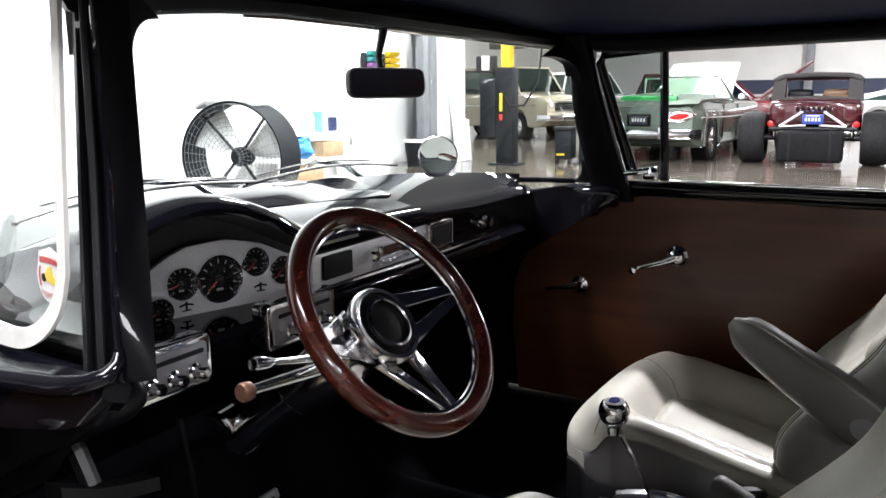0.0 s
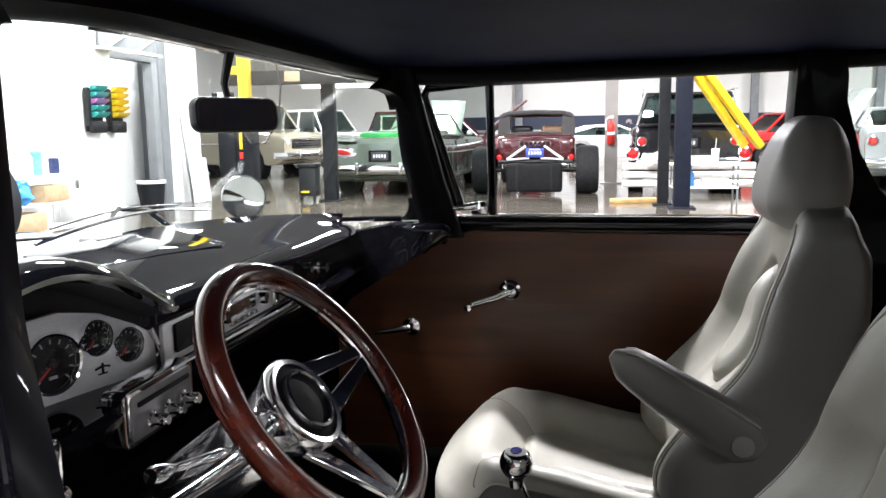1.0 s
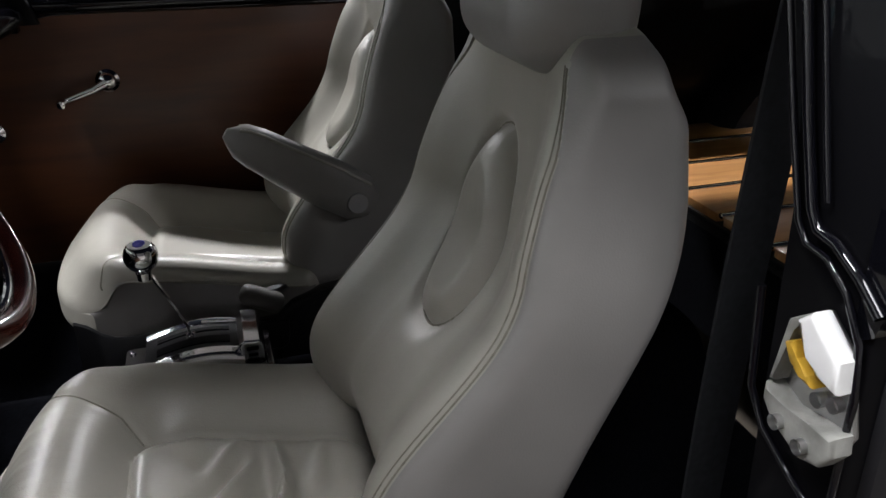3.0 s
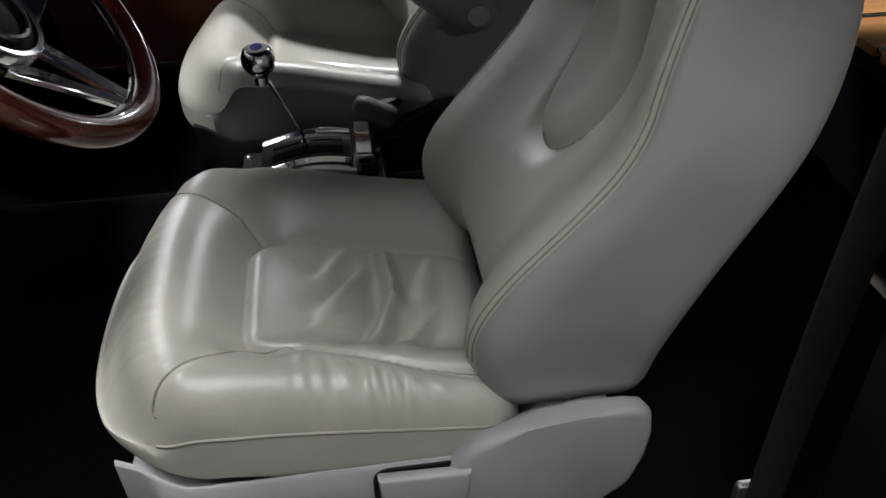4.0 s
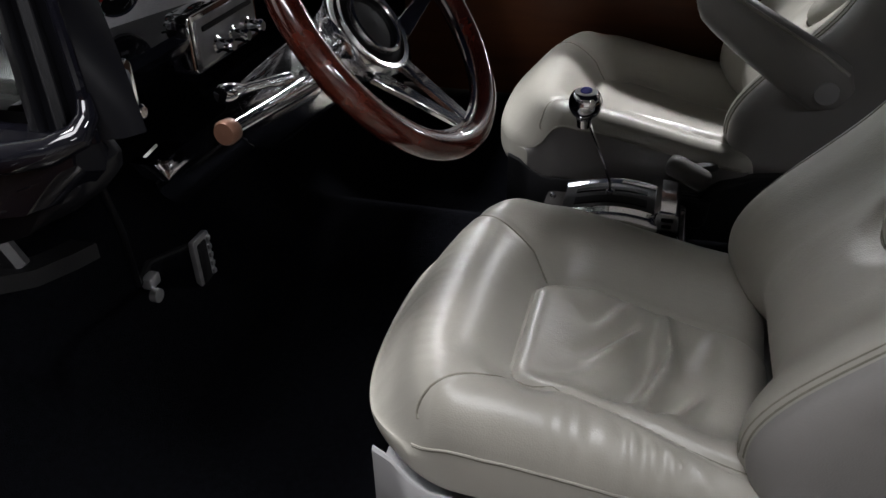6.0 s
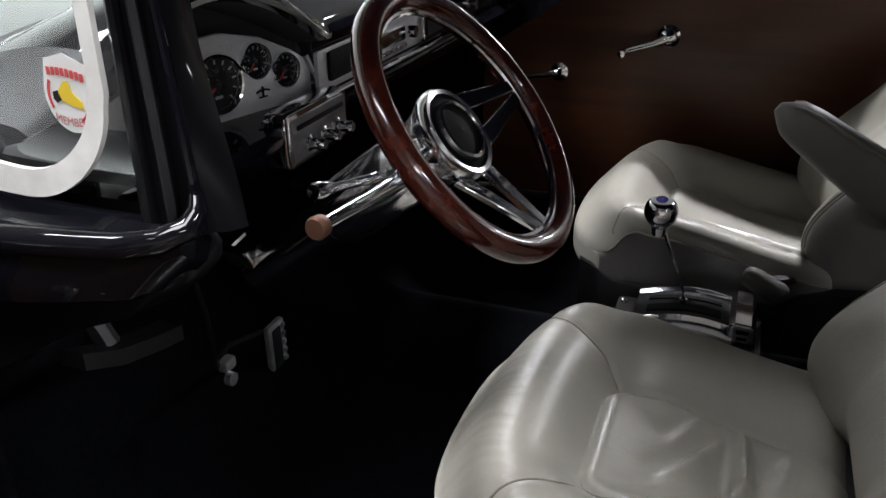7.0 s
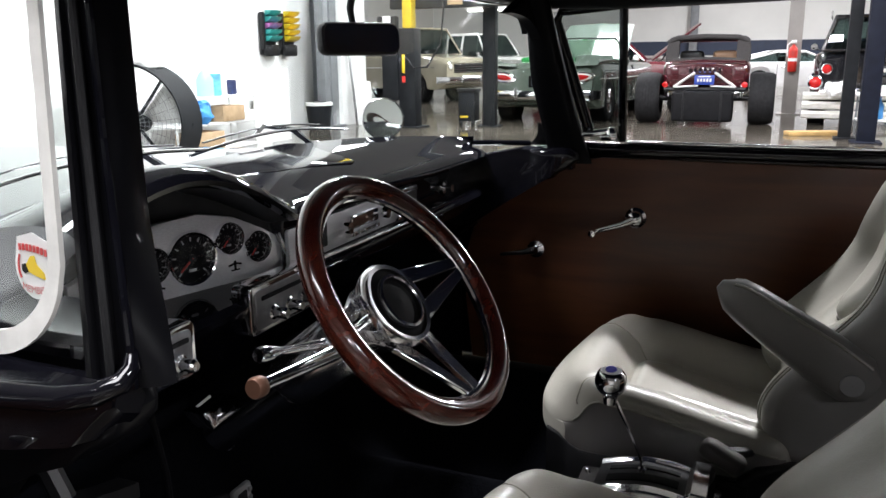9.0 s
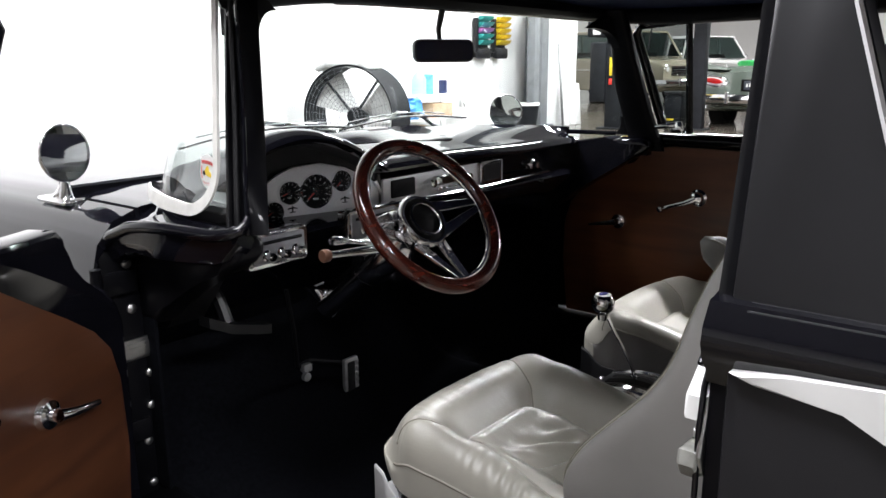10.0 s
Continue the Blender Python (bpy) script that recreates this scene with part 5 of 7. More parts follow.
def bucket_seat(label, arm_side, worn):
    """A padded seat about the middle of its base's front: x across, y ahead, z up from the floor pan."""
    seat = thing("bucket_seat", label, "car seat", "front seats")
    W, R = 0.54, 0.065 if worn else 0.036

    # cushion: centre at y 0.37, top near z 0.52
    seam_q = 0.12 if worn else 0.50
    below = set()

    def cushion_shape(p, q):
        x, y, z = p
        if q is not None and q[2] < 0.2:
            x += (q[0] * (W / 2) - x) * 0.85 * smooth(0.2, -0.3, q[2])
        u, v = x / (W / 2), y / 0.25            # -1..1
        up = smooth(-0.02, 0.05, z)
        # side bolsters high, middle sunk, front rolled down
        z += up * (0.028 * smooth(0.45, 0.85, abs(u)) * smooth(0.9, 0.2, v) - 0.036 * (1 - smooth(0.35, 0.75, abs(u))) * smooth(0.6, 0.1, v))
        z -= up * 0.05 * smooth(0.55, 1.05, v) ** 2
        z += up * 0.018 * smooth(0.35, 0.7, v) * (1 - smooth(0.75, 1.0, v))
        # insert outline: a rounded rectangle open to the back
        ix, iy = abs(x + 0.03) - insert_side(x + 0.03, y), y - 0.086
        d = math.hypot(max(ix + 0.06, 0), max(iy + 0.06, 0)) + min(max(ix + 0.06, iy + 0.06), 0) - 0.06
        ahead = smooth(0.0, 0.06, y)
        z -= up * (0.002 + 0.017 * ahead) * math.exp(-(max(d, 0.0) / 0.036) ** 2)
        puff = 1 - max(0.0, min(1.0, -d / 0.031))
        z += up * (groove(d, 0.005, 0.003) + (0.009 + 0.011 * ahead) * (1 - puff ** 2.4 if d < 0 else 0.0))
        z -= up * 0.008 * smooth(-0.03, -0.09, d)
        # seams that run from the insert's corners forward, then out
        if y > 0.05:
            e = min(segment_gap(abs(x + 0.03), y, a, b) for a, b in zip(CORNER_SEAM, CORNER_SEAM[1:]))
            z += up * groove(e, 0.006, 0.004)
        # creases where people sat
        for (ax, ay), (bx, by), a, w in CREASES:
            ex, ey = bx - ax, by - ay
            n = math.hypot(ex, ey)
            f = ((x - ax) * ex + (y - ay) * ey) / (n * n)
            if abs(f - 0.5) < 1.2:
                dd = ((y - ay) * ex - (x - ax) * ey) / n * (1 if ex > 0 else -1)
                w2 = w * (1 + 0.5 * (f - 0.5))
                z += worn * up * a * (math.exp(-(dd / w2) ** 2) - 0.7 * math.exp(-((dd - 1.9 * w2) / (1.25 * w2)) ** 2)) * math.exp(-(abs(f - 0.5) / 0.52) ** 3)
        # puckers and wrinkles on the outer bolster and the front roll
        if abs(u) > 0.5:
            k = smooth(0.62, 0.8, -u) * smooth(1.03, 0.94, abs(u)) * smooth(0.010, 0.028, d) * math.exp(-((y + 0.09) / 0.085) ** 2)
            z += worn * up * 0.0032 * k * math.sin(y * 225 + 25 * abs(x) + 3 * noise.noise(Vector((y * 20, 0, 0))))
        if v > 0.4:
            z += worn * up * 0.0014 * noise.noise(Vector((x * 60, y * 14, 1.7))) * smooth(0.5, 0.7, v)
        # front is narrower and rounder
        k = 1 - 0.05 * smooth(0.5, 1.0, v) ** 2
        y += smooth(0.2, 1.0, v) * (0.030 * (1 - u * u) - 0.055 * abs(u) ** 5)
        place = Vector((x * k, y + 0.37, z + 0.452 - 0.065 * smooth(0.16, -0.27, p[1])))
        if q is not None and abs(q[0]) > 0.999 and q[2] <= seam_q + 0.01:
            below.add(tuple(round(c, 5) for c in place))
        return place
    bm = bm_new()
    softbox(bm, (W, 0.53, 0.15), R, (150, 144, 26) if worn else (100, 96, 22), cushion_shape)
    bm.normal_update()
    # below the piping the passenger cushion's flanks are painted in shade
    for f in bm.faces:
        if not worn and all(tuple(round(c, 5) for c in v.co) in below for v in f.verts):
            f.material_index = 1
    part("cushion", bm, [LEATHER, SHADED_SIDE], seat, "worn grey-beige leather seat cushion with creases" if worn else "grey-beige leather seat cushion")
    # stitched seam round the cushion's insert
    line = []
    for k in range(61):
        t = k / 60
        if t < 0.3:
            y = -0.22 + 0.246 * t / 0.3
            x = -insert_side(-1, y)
        elif t < 0.42:
            a = math.pi - (t - 0.3) / 0.12 * math.pi / 2
            x, y = -0.083 + 0.06 * math.cos(a), 0.026 + 0.06 * math.sin(a)
        elif t < 0.58:
            x, y = -0.083 + 0.166 * (t - 0.42) / 0.16, 0.086
        elif t < 0.70:
            a = math.pi / 2 - (t - 0.58) / 0.12 * math.pi / 2
            x, y = 0.083 + 0.06 * math.cos(a), 0.026 + 0.06 * math.sin(a)
        else:
            y = 0.026 - 0.246 * (t - 0.7) / 0.3
            x = insert_side(1, y)
        line.append(cushion_shape(soft_at((W, 0.53, 0.15), R, ((x - 0.03) / (W / 2), y / 0.265, 1)), None))
    bm = bm_new()
    tube(bm, [p - Vector((0, 0, 0.0006)) for p in line], 0.0011, 5)
    part("insert_seam", bm, THREAD, seat)
    for s in (-1, 1):
        bm = bm_new()
        tube(bm, [cushion_shape(soft_at((W, 0.53, 0.15), R, ((s * (a[0] + (b[0] - a[0]) * k / 5) - 0.03) / (W / 2), (a[1] + (b[1] - a[1]) * k / 5) / 0.265, 1)), None) for a, b in zip(CORNER_SEAM, CORNER_SEAM[1:]) for k in range(5)], 0.0017, 5)
        part("corner_seam", bm, THREAD, seat)

    # piping round the cushion's side
    for s in (-1, 1):
        bm = bm_new()
        rise = 0.20 if worn else 0.0
        edge = [cushion_shape(soft_at((W, 0.53, 0.15), R, q), q) for q in ((s, v, seam_q + rise * smooth(0.6, -0.8, v)) for v in [-0.9 + 1.8 * k / 30 for k in range(31)])]
        tube(bm, edge, 0.0019, 6)
        part("piping", bm, LEATHER, seat)
        bm = bm_new()
        tube(bm, [p - Vector((0, 0, 0.0032)) for p in edge], 0.0014, 5)
        part("side_stitching", bm, THREAD, seat)

    # base shell
    bm = bm_new()
    rows = []
    for i in range(25):
        t = i / 24
        y = -0.03 + 0.645 * t
        top = 0.392 + 0.034 * smooth(0.88, 1, t) + 0.03 * smooth(0.25, 0.0, t)
        w = 0.279 - 0.03 * smooth(0.85, 1.0, t)
        rows.append([Vector((x, y, z)) for x, z in ((-w + 0.02, 0.25), (-w, 0.29), (-w, top - 0.004), (-w + 0.003, top), (-w + 0.006, top), (-w + 0.010, top - 0.06), (w - 0.010, top - 0.06), (w - 0.006, top), (w - 0.003, top), (w, top - 0.004), (w, 0.29), (w - 0.02, 0.25))])
    loft(bm, rows)
    # the driver's base is pale grey, the passenger's much darker
    shell = part("base_shell", bm, SEAT_PLASTIC if worn else PLASTIC, seat, "pale grey plastic seat base" if worn else "dark seat base")
    for s in (-1, 1):
        bm = bm_new()
        prism(bm, [(0.182, 0.385), (0.300, 0.390), (0.298, 0.345), (0.285, 0.325), (0.200, 0.318), (0.186, 0.33)], "x", s * 0.282, s * 0.300, 0.007, 3)
        part("recline_handle", bm, SEAT_PLASTIC if worn else PLASTIC, shell, "recline lever")
        # flat black plate stands in for the shade inside the lever's recess
        bm = bm_new()
        prism(bm, rounded(0.168, 0.311, 0.306, 0.389, 0.02), "x", s * 0.2785, s * 0.2815)
        part("recess_shade", bm, PLASTIC, shell, "black plate painting the recess's shade behind the lever")
        for yy, yw in ((0.382, 0.022), (0.458, 0.028)):
            bm = bm_new()
            prism(bm, rounded(yy - yw, 0.292, yy + yw, 0.320, 0.008), "x", s * 0.284, s * 0.293, 0.004)
            part("seat_switch", bm, PLASTIC, shell, "black power seat switch")
        # recliner cover
        bm = bm_new()
        prism(bm, [(0.22, 0.33), (0.205, 0.395), (0.17, 0.425), (0.11, 0.443), (0.04, 0.453), (-0.015, 0.459), (-0.036, 0.454), (-0.049, 0.438), (-0.054, 0.405), (-0.050, 0.36), (-0.035, 0.31), (0.0, 0.275), (0.05, 0.26), (0.2, 0.27)], "x", s * 0.262, s * 0.292, 0.012, 3)
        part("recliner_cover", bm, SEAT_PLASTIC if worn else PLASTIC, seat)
    for s in (-1, 1):
        bm = bm_new()
        box(bm, (s * 0.2, 0.3, 0.245), (0.04, 0.5, 0.03), 0.004)
        part("seat_rail", bm, STEEL, seat)

    # backrest: leans back; local height h from 0 to 0.66

    def back_shape(p, q):
        x, y, z = p                      # y: thickness, front is +y
        h = z + 0.33                     # 0..0.66
        t = h / 0.66
        front = smooth(0.03, 0.09, y)
        u = x / 0.265
        # outline: full at the hips, narrower shoulders
        k = 1.0 - 0.20 * smooth(0.5, 1.0, t) - 0.04 * smooth(0.25, 0.0, t)
        # side profile: front and rear faces at each height
        f = y / 0.235 + 0.5
        front = smooth(0.6, 0.95, f)
        zz = 0.42 + 0.665 * t
        yf = 0.181 - 0.185 * smooth(0.53, 0.83, zz) - 0.065 * smooth(0.78, 1.06, zz) - 0.03 * smooth(0.52, 0.42, zz)
        yb = -0.013 - 0.165 * smooth(0.40, 0.92, zz) + 0.02 * smooth(0.98, 1.06, zz)
        y = (f - 0.5) * 0.02 + (yf + yb) / 2 + (f - 0.5) * (yf - yb) - 0.035
        y += front * (0.022 * smooth(0.5, 0.85, abs(u)) * smooth(1.0, 0.75, t) - 0.026 * (1 - smooth(0.35, 0.7, abs(u))) * smooth(1.0, 0.7, t))
        # oval insert
        dx, dz = (x - 0.018 - 0.10 * (h - 0.382)) / 0.080, (h - 0.382) / 0.132
        r = (abs(dx) ** 2.4 + abs(dz) ** 2.4) ** (1 / 2.4)
        d = (r - 1) * 0.11
        y += front * (groove(d, 0.009, 0.016) + 0.020 * smooth(0.0, -0.045, d))
        # lumbar and hip seams
        d2 = abs(abs(x) - 0.236 + 0.05 * smooth(0.80, 0.98, t))
        y += front * groove(d2, 0.007, 0.004) * smooth(0.95, 0.8, t)
        zz -= 0.028 * smooth(0.55, 1.0, abs(u)) * smooth(0.82, 1.0, t)
        return Vector((x * k, y, zz))
    bm = bm_new()
    softbox(bm, (0.53, 0.235, 0.66), 0.048, (90, 26, 110), back_shape)
    bm.normal_update()
    for f in bm.faces:
        c = f.calc_center_median()
        t = (c.z - 0.42) / 0.665
        k = 1.0 - 0.20 * smooth(0.5, 1.0, t) - 0.04 * smooth(0.25, 0.0, t)
        if abs(c.x) / k > 0.238 - 0.05 * smooth(0.80, 0.98, t):
            f.material_index = 1
    part("backrest", bm, [LEATHER, LEATHER_SIDE], seat, "padded leather backrest with an oval insert and grey sides")
    on_back = lambda x, h: back_shape(soft_at((0.53, 0.235, 0.66), 0.048, (x / 0.265, 1, (h - 0.33) / 0.33)), None)
    bm = bm_new()
    sgn = lambda v, e: math.copysign(abs(v) ** e, v)
    tube(bm, [on_back(0.018 + 0.0132 * sgn(math.sin(a), 0.83) + 0.080 * sgn(math.cos(a), 0.83), 0.382 + 0.132 * sgn(math.sin(a), 0.83)) for a in (2 * math.pi * k / 56 for k in range(56))], 0.0022, 5, closed=True)
    part("insert_seam", bm, THREAD, seat)
    for s in (-1, 1):
        bm = bm_new()
        tube(bm, [on_back(s * (0.236 - 0.05 * smooth(0.80, 0.98, h / 0.66)), h) + Vector((0, 0.0005, 0)) for h in [0.09 + 0.0135 * k for k in range(41)]], 0.0014, 5)
        part("side_seam", bm, THREAD, seat)
        bm = bm_new()
        tube(bm, [on_back(s * (0.228 - 0.05 * smooth(0.80, 0.98, h / 0.66)), h) + Vector((0, 0.0003, 0)) for h in [0.09 + 0.0135 * k for k in range(41)]], 0.0011, 5)
        part("side_stitching", bm, THREAD, seat)

    # headrest
    def head_shape(p, q):
        x, y, z = p
        t = (z + 0.12) / 0.24
        k = 1.04 - 0.34 * smooth(0.30, 1.05, t) - 0.05 * smooth(0.15, 0.0, t)
        y *= 1.0 - 0.30 * smooth(0.4, 1.0, t)
        x *= k
        b = Vector((x, y, z))
        c, s_ = math.cos(radians(8)), math.sin(radians(8))
        return Vector((b.x, b.y * c - b.z * s_ - 0.135, b.y * s_ + b.z * c + 1.142))
    bm = bm_new()
    softbox(bm, (0.28, 0.16, 0.24), 0.066, (40, 26, 40), head_shape)
    hr = part("headrest", bm, LEATHER_SIDE, seat, "rounded grey headrest")
    for s in (-1, 1):
        bm = bm_new()
        tube(bm, [(s * 0.05, -0.135, 1.0), (s * 0.05, -0.14, 1.06)], 0.007, 8)
        part("headrest_post", bm, CHROME, hr)

    # armrest on its pivot
    if not arm_side:
        return seat
    bm = bm_new()
    pts = [Vector((0, 0, 0)), Vector((0, 0.06, 0.038)), Vector((0, 0.14, 0.088)), Vector((0, 0.20, 0.128)), Vector((0, 0.225, 0.144)), Vector((0, 0.238, 0.152))]
    rad = [(0.034, 0.052), (0.034, 0.054), (0.034, 0.048), (0.033, 0.042), (0.030, 0.036), (0.022, 0.026)]
    d = Vector((0, 0.82, 0.57)).normalized()
    up = Vector((1, 0, 0)).cross(d)
    rows = [[pts[0] - d * 0.035 + 0.5 * (rad[0][0] * math.cos(a) * Vector((1, 0, 0)) + rad[0][1] * math.sin(a) * up) for a in (2 * math.pi * k / 20 for k in range(20))]]
    for p, (a_, b_) in zip(pts, rad):
        rows.append([p + a_ * math.copysign(abs(math.cos(a)) ** 0.7, math.cos(a)) * Vector((1, 0, 0)) + b_ * math.copysign(abs(math.sin(a)) ** 0.8, math.sin(a)) * up for a in (2 * math.pi * k / 20 for k in range(20))])
    rows.append([pts[-1] + d * 0.02 + 0.4 * (rad[-1][0] * math.cos(a) * Vector((1, 0, 0)) + rad[-1][1] * math.sin(a) * up) for a in (2 * math.pi * k / 20 for k in range(20))])
    loft(bm, rows)
    for v in bm.verts:
        v.co += Vector((arm_side * 0.275, 0.012, 0.64))
    arm = part("armrest", bm, LEATHER_SIDE, seat, "grey padded folding armrest, raised")
    for sx in (-1, 1):
        bm = bm_new()
        tube(bm, [p + up * (b_ * 0.80) + Vector((sx * a_ * 0.80 + arm_side * 0.275, 0.012, 0.64)) for p, (a_, b_) in zip(pts, rad)], 0.0035, 6)
        part("piping", bm, LEATHER, arm)
    bm = bm_new()
    lathe(bm, [(0.022, -0.002), (0.021, 0.004), (0.001, 0.006)], Matrix.Translation((arm_side * 0.275 + arm_side * 0.033, 0.02, 0.64)) @ pose(0, 0, 0, 0, 90 * arm_side, 0), 20)
    part("pivot_cap", bm, SEAT_PLASTIC, arm)
    return seat


drv = bucket_seat("grey-beige leather driver bucket seat with worn creased cushion", 0, 1)
drv.matrix_world = pose(-0.41, 0.0, 0.0)
pas = bucket_seat("grey-beige leather passenger bucket seat with raised armrest", -1, 0)
pas.matrix_world = pose(0.475, 0.0, 0.0)


# ---- parked vehicles ----
TYRE = material("tyre_rubber", (0.013, 0.013, 0.014), 0.75, vary=0.3, scale=20, bump=0.2, bump_scale=60, spec=0.2)
DARK_GLASS = glass("tinted_glass", (0.30, 0.37, 0.36))
TAIL_RED = material("red_lens", (0.45, 0.012, 0.012), 0.15)
LENS = material("clear_lens", (0.7, 0.7, 0.68), 0.1, coat=1.0)
PLATE = material("number_plate", (0.02, 0.05, 0.28), 0.4, vary=0.3, scale=14)
PLATE_DARK = material("dark_number_plate", (0.03, 0.035, 0.045), 0.4, vary=0.3, scale=14)
BARS = material("plate_print", (0.6, 0.6, 0.58), 0.5)
SEAM = material("panel_gap", (0.006, 0.006, 0.006), 0.8, spec=0.1)


def car_paint(name, colour, flake=0.06):
    return material(name, colour, 0.2, vary=0.12, scale=2, coat=1.0, rough_vary=flake)


def car_wheel(parent, x, y, r, w, rim=CHROME, white_band=False):
    """x along the car, y across; the axle lies across."""
    m = Matrix.Translation((x, y, r)) @ pose(0, 0, 0, 90 if y < 0 else -90, 0, 0)
    bm = bm_new()
    lathe(bm, [(r * 0.60, -w / 2), (r * 0.9, -w / 2), (r * 0.985, -w * 0.38), (r, -w * 0.2), (r, w * 0.2), (r * 0.985, w * 0.38), (r * 0.9, w * 0.49), (r * 0.78, w * 0.5), (r * 0.62, w * 0.46)], m, 32)
    for k in range(3):
        lathe(bm, [(r * 1.001, w * (0.12 * k - 0.16)), (r * 1.006, w * (0.12 * k - 0.14)), (r * 1.006, w * (0.12 * k - 0.09)), (r * 1.001, w * (0.12 * k - 0.07))], m, 32)
    t = part("wheel", bm, TYRE, parent)
    bm = bm_new()
    lathe(bm, [(r * 0.64, w * 0.47), (r * 0.60, w * 0.49), (r * 0.55, w * 0.38), (r * 0.5, w * 0.2), (r * 0.25, w * 0.26), (r * 0.2, w * 0.42), (0.001, w * 0.46)], m, 28)
    for k in range(5):
        a = 2 * math.pi * k / 5
        tube(bm, [m @ Vector((r * 0.2 * math.cos(a), r * 0.2 * math.sin(a), w * 0.38)), m @ Vector((r * 0.56 * math.cos(a), r * 0.56 * math.sin(a), w * 0.34))], r * 0.07, 6)
    part("rim", bm, rim, t)
    if white_band:
        bm = bm_new()
        lathe(bm, [(r * 0.86, w * 0.497), (r * 0.82, w * 0.506), (r * 0.68, w * 0.495), (r * 0.65, w * 0.48)], m, 32)
        part("white_wall", bm, WHITE, t)
    return t


def vehicle(name, label, category, paint, L, W, H, belt, hood, deck, cab, roof_mat=None, r=0.34, axle=(0.20, 0.79), clear=0.20, at=(0, 0), rz=0, rim=CHROME, open_top=False, tail="round", fin=0.0, hood_up=None, seat_mat=None, white_band=False, chrome_side=True, lower=None, plate=None, grille=True):
    """A parked car. x runs from the tail (0) to the nose (L). belt: the waist's height; hood and deck: heights of nose and tail; cab: x of rear foot, rear top, front top, front foot."""
    c = thing(name, label, category, "parked cars", (at[0], at[1], FLOOR), rz)
    R = r * 1.2
    xs = sorted({round(L * i / 40, 4) for i in range(41)} | {round(L * a + R * math.cos(math.pi * k / 14), 4) for a in axle for k in range(15)} | {0.04, 0.10, L - 0.04, L - 0.10})

    def top_at(x):
        t = x / L
        z = deck + (belt - deck) * smooth(0, cab[0] / L, t) if x < cab[0] else (belt if x < cab[3] else belt + (hood - belt) * smooth(cab[3] / L, 1, t))
        return z - 0.10 * (1 - smooth(0, 0.16, min(x, L - x)))

    bm = bm_new()
    rings = []
    for x in xs:
        e = min(x, L - x)
        top, wid = top_at(x), W / 2 * (1 - 0.09 * (1 - smooth(0, 0.45, e)))
        base = clear + 0.14 * (1 - smooth(0, 0.3, e))
        low = base
        for a in axle:
            d = abs(x - L * a)
            if d < R:
                low = max(low, r + math.sqrt(max(0.0, R * R - d * d)))
        low = min(low, top - 0.16)
        f = fin * smooth(0.42, 0.0, x / L)
        mid = max(low + 0.04, base + (top - base) * 0.55)
        half = [(0.0, base), (wid * 0.62, base), (wid * 0.96, low), (wid * 0.985, low + 0.025), (wid, mid), (wid * 1.0, max(mid + 0.01, top - 0.16)), (wid * 0.975, top - 0.06 + f), (wid * 0.90, top - 0.015 + f), (wid * 0.70, top), (wid * 0.35, top + 0.02)]
        rings.append([Vector((x, -y, z)) for y, z in half] + [Vector((x, 0, top + 0.028))] + [Vector((x, y, z)) for y, z in half[:0:-1]])
    loft(bm, rings)
    body = part("body", bm, paint, c)
    body.data.set_sharp_from_angle(angle=radians(42))
    for k, ax in enumerate(axle):
        for s in (-1, 1):
            car_wheel(c, L * ax, s * (W / 2 - 0.125), r, 0.21, rim, white_band)
            bm = bm_new()
            lathe(bm, [(R * 0.99, -0.16), (R * 0.99, 0.10)], Matrix.Translation((L * ax, s * (W / 2 - 0.13), r)) @ pose(0, 0, 0, 90, 0, 0), 28)
            part("wheel_well", bm, SEAM, c)
    # chrome line, door gaps and handle on each flank
    x0, x1, x2, x3 = cab
    for s in (-1, 1):
        if chrome_side:
            bm = bm_new()
            zs = clear + (belt - clear) * 0.62
            tube(bm, [(0.25, s * W / 2 * 0.985, zs + 0.03), (L * 0.35, s * (W / 2 + 0.004), zs), (L * 0.75, s * (W / 2 + 0.004), zs), (L - 0.35, s * W / 2 * 0.985, zs + 0.02)], 0.014, 6)
            part("side_trim", bm, CHROME, c)
        for gx in ((x1 + x2) / 2 - 0.45, x3 - 0.12):
            bm = bm_new()
            box(bm, (gx, s * (W / 2 - 0.004), (clear + belt) / 2 + 0.02), (0.012, 0.018, belt - clear - 0.16))
            part("door_gap", bm, SEAM, c)
        bm = bm_new()
        box(bm, ((x1 + x2) / 2 - 0.28, s * (W / 2 + 0.012), belt - 0.16), (0.16, 0.024, 0.025), 0.008)
        part("door_handle", bm, CHROME, c)
        bm = bm_new()
        lathe(bm, [(0.001, -0.05), (0.05, -0.03), (0.065, 0.0), (0.06, 0.004), (0.001, 0.005)], Matrix.Translation((x3 - 0.15, s * (W / 2 + 0.06), belt + 0.07)) @ pose(0, 0, 0, 0, -90, 0), 16)
        tube(bm, [(x3 - 0.15, s * (W / 2 - 0.08), belt - 0.01), (x3 - 0.13, s * (W / 2 + 0.05), belt + 0.06)], 0.012, 6)
        part("side_mirror", bm, CHROME, c)
    # cabin: panes, posts, roof, seats
    gw, rw = W / 2 * 0.89, W / 2 * 0.72
    corner = lambda s, k: Vector(((x0, x1, x2, x3)[k], s * (gw if k in (0, 3) else rw), belt if k in (0, 3) else H - 0.05))
    panes = [[corner(-1, 2), corner(-1, 3), corner(1, 3), corner(1, 2)]]
    if not open_top:
        panes += [[corner(-1, 0), corner(-1, 1), corner(1, 1), corner(1, 0)]] + [[corner(s, k) for k in range(4)] for s in (-1, 1)]
    for q in panes:
        bm = bm_new()
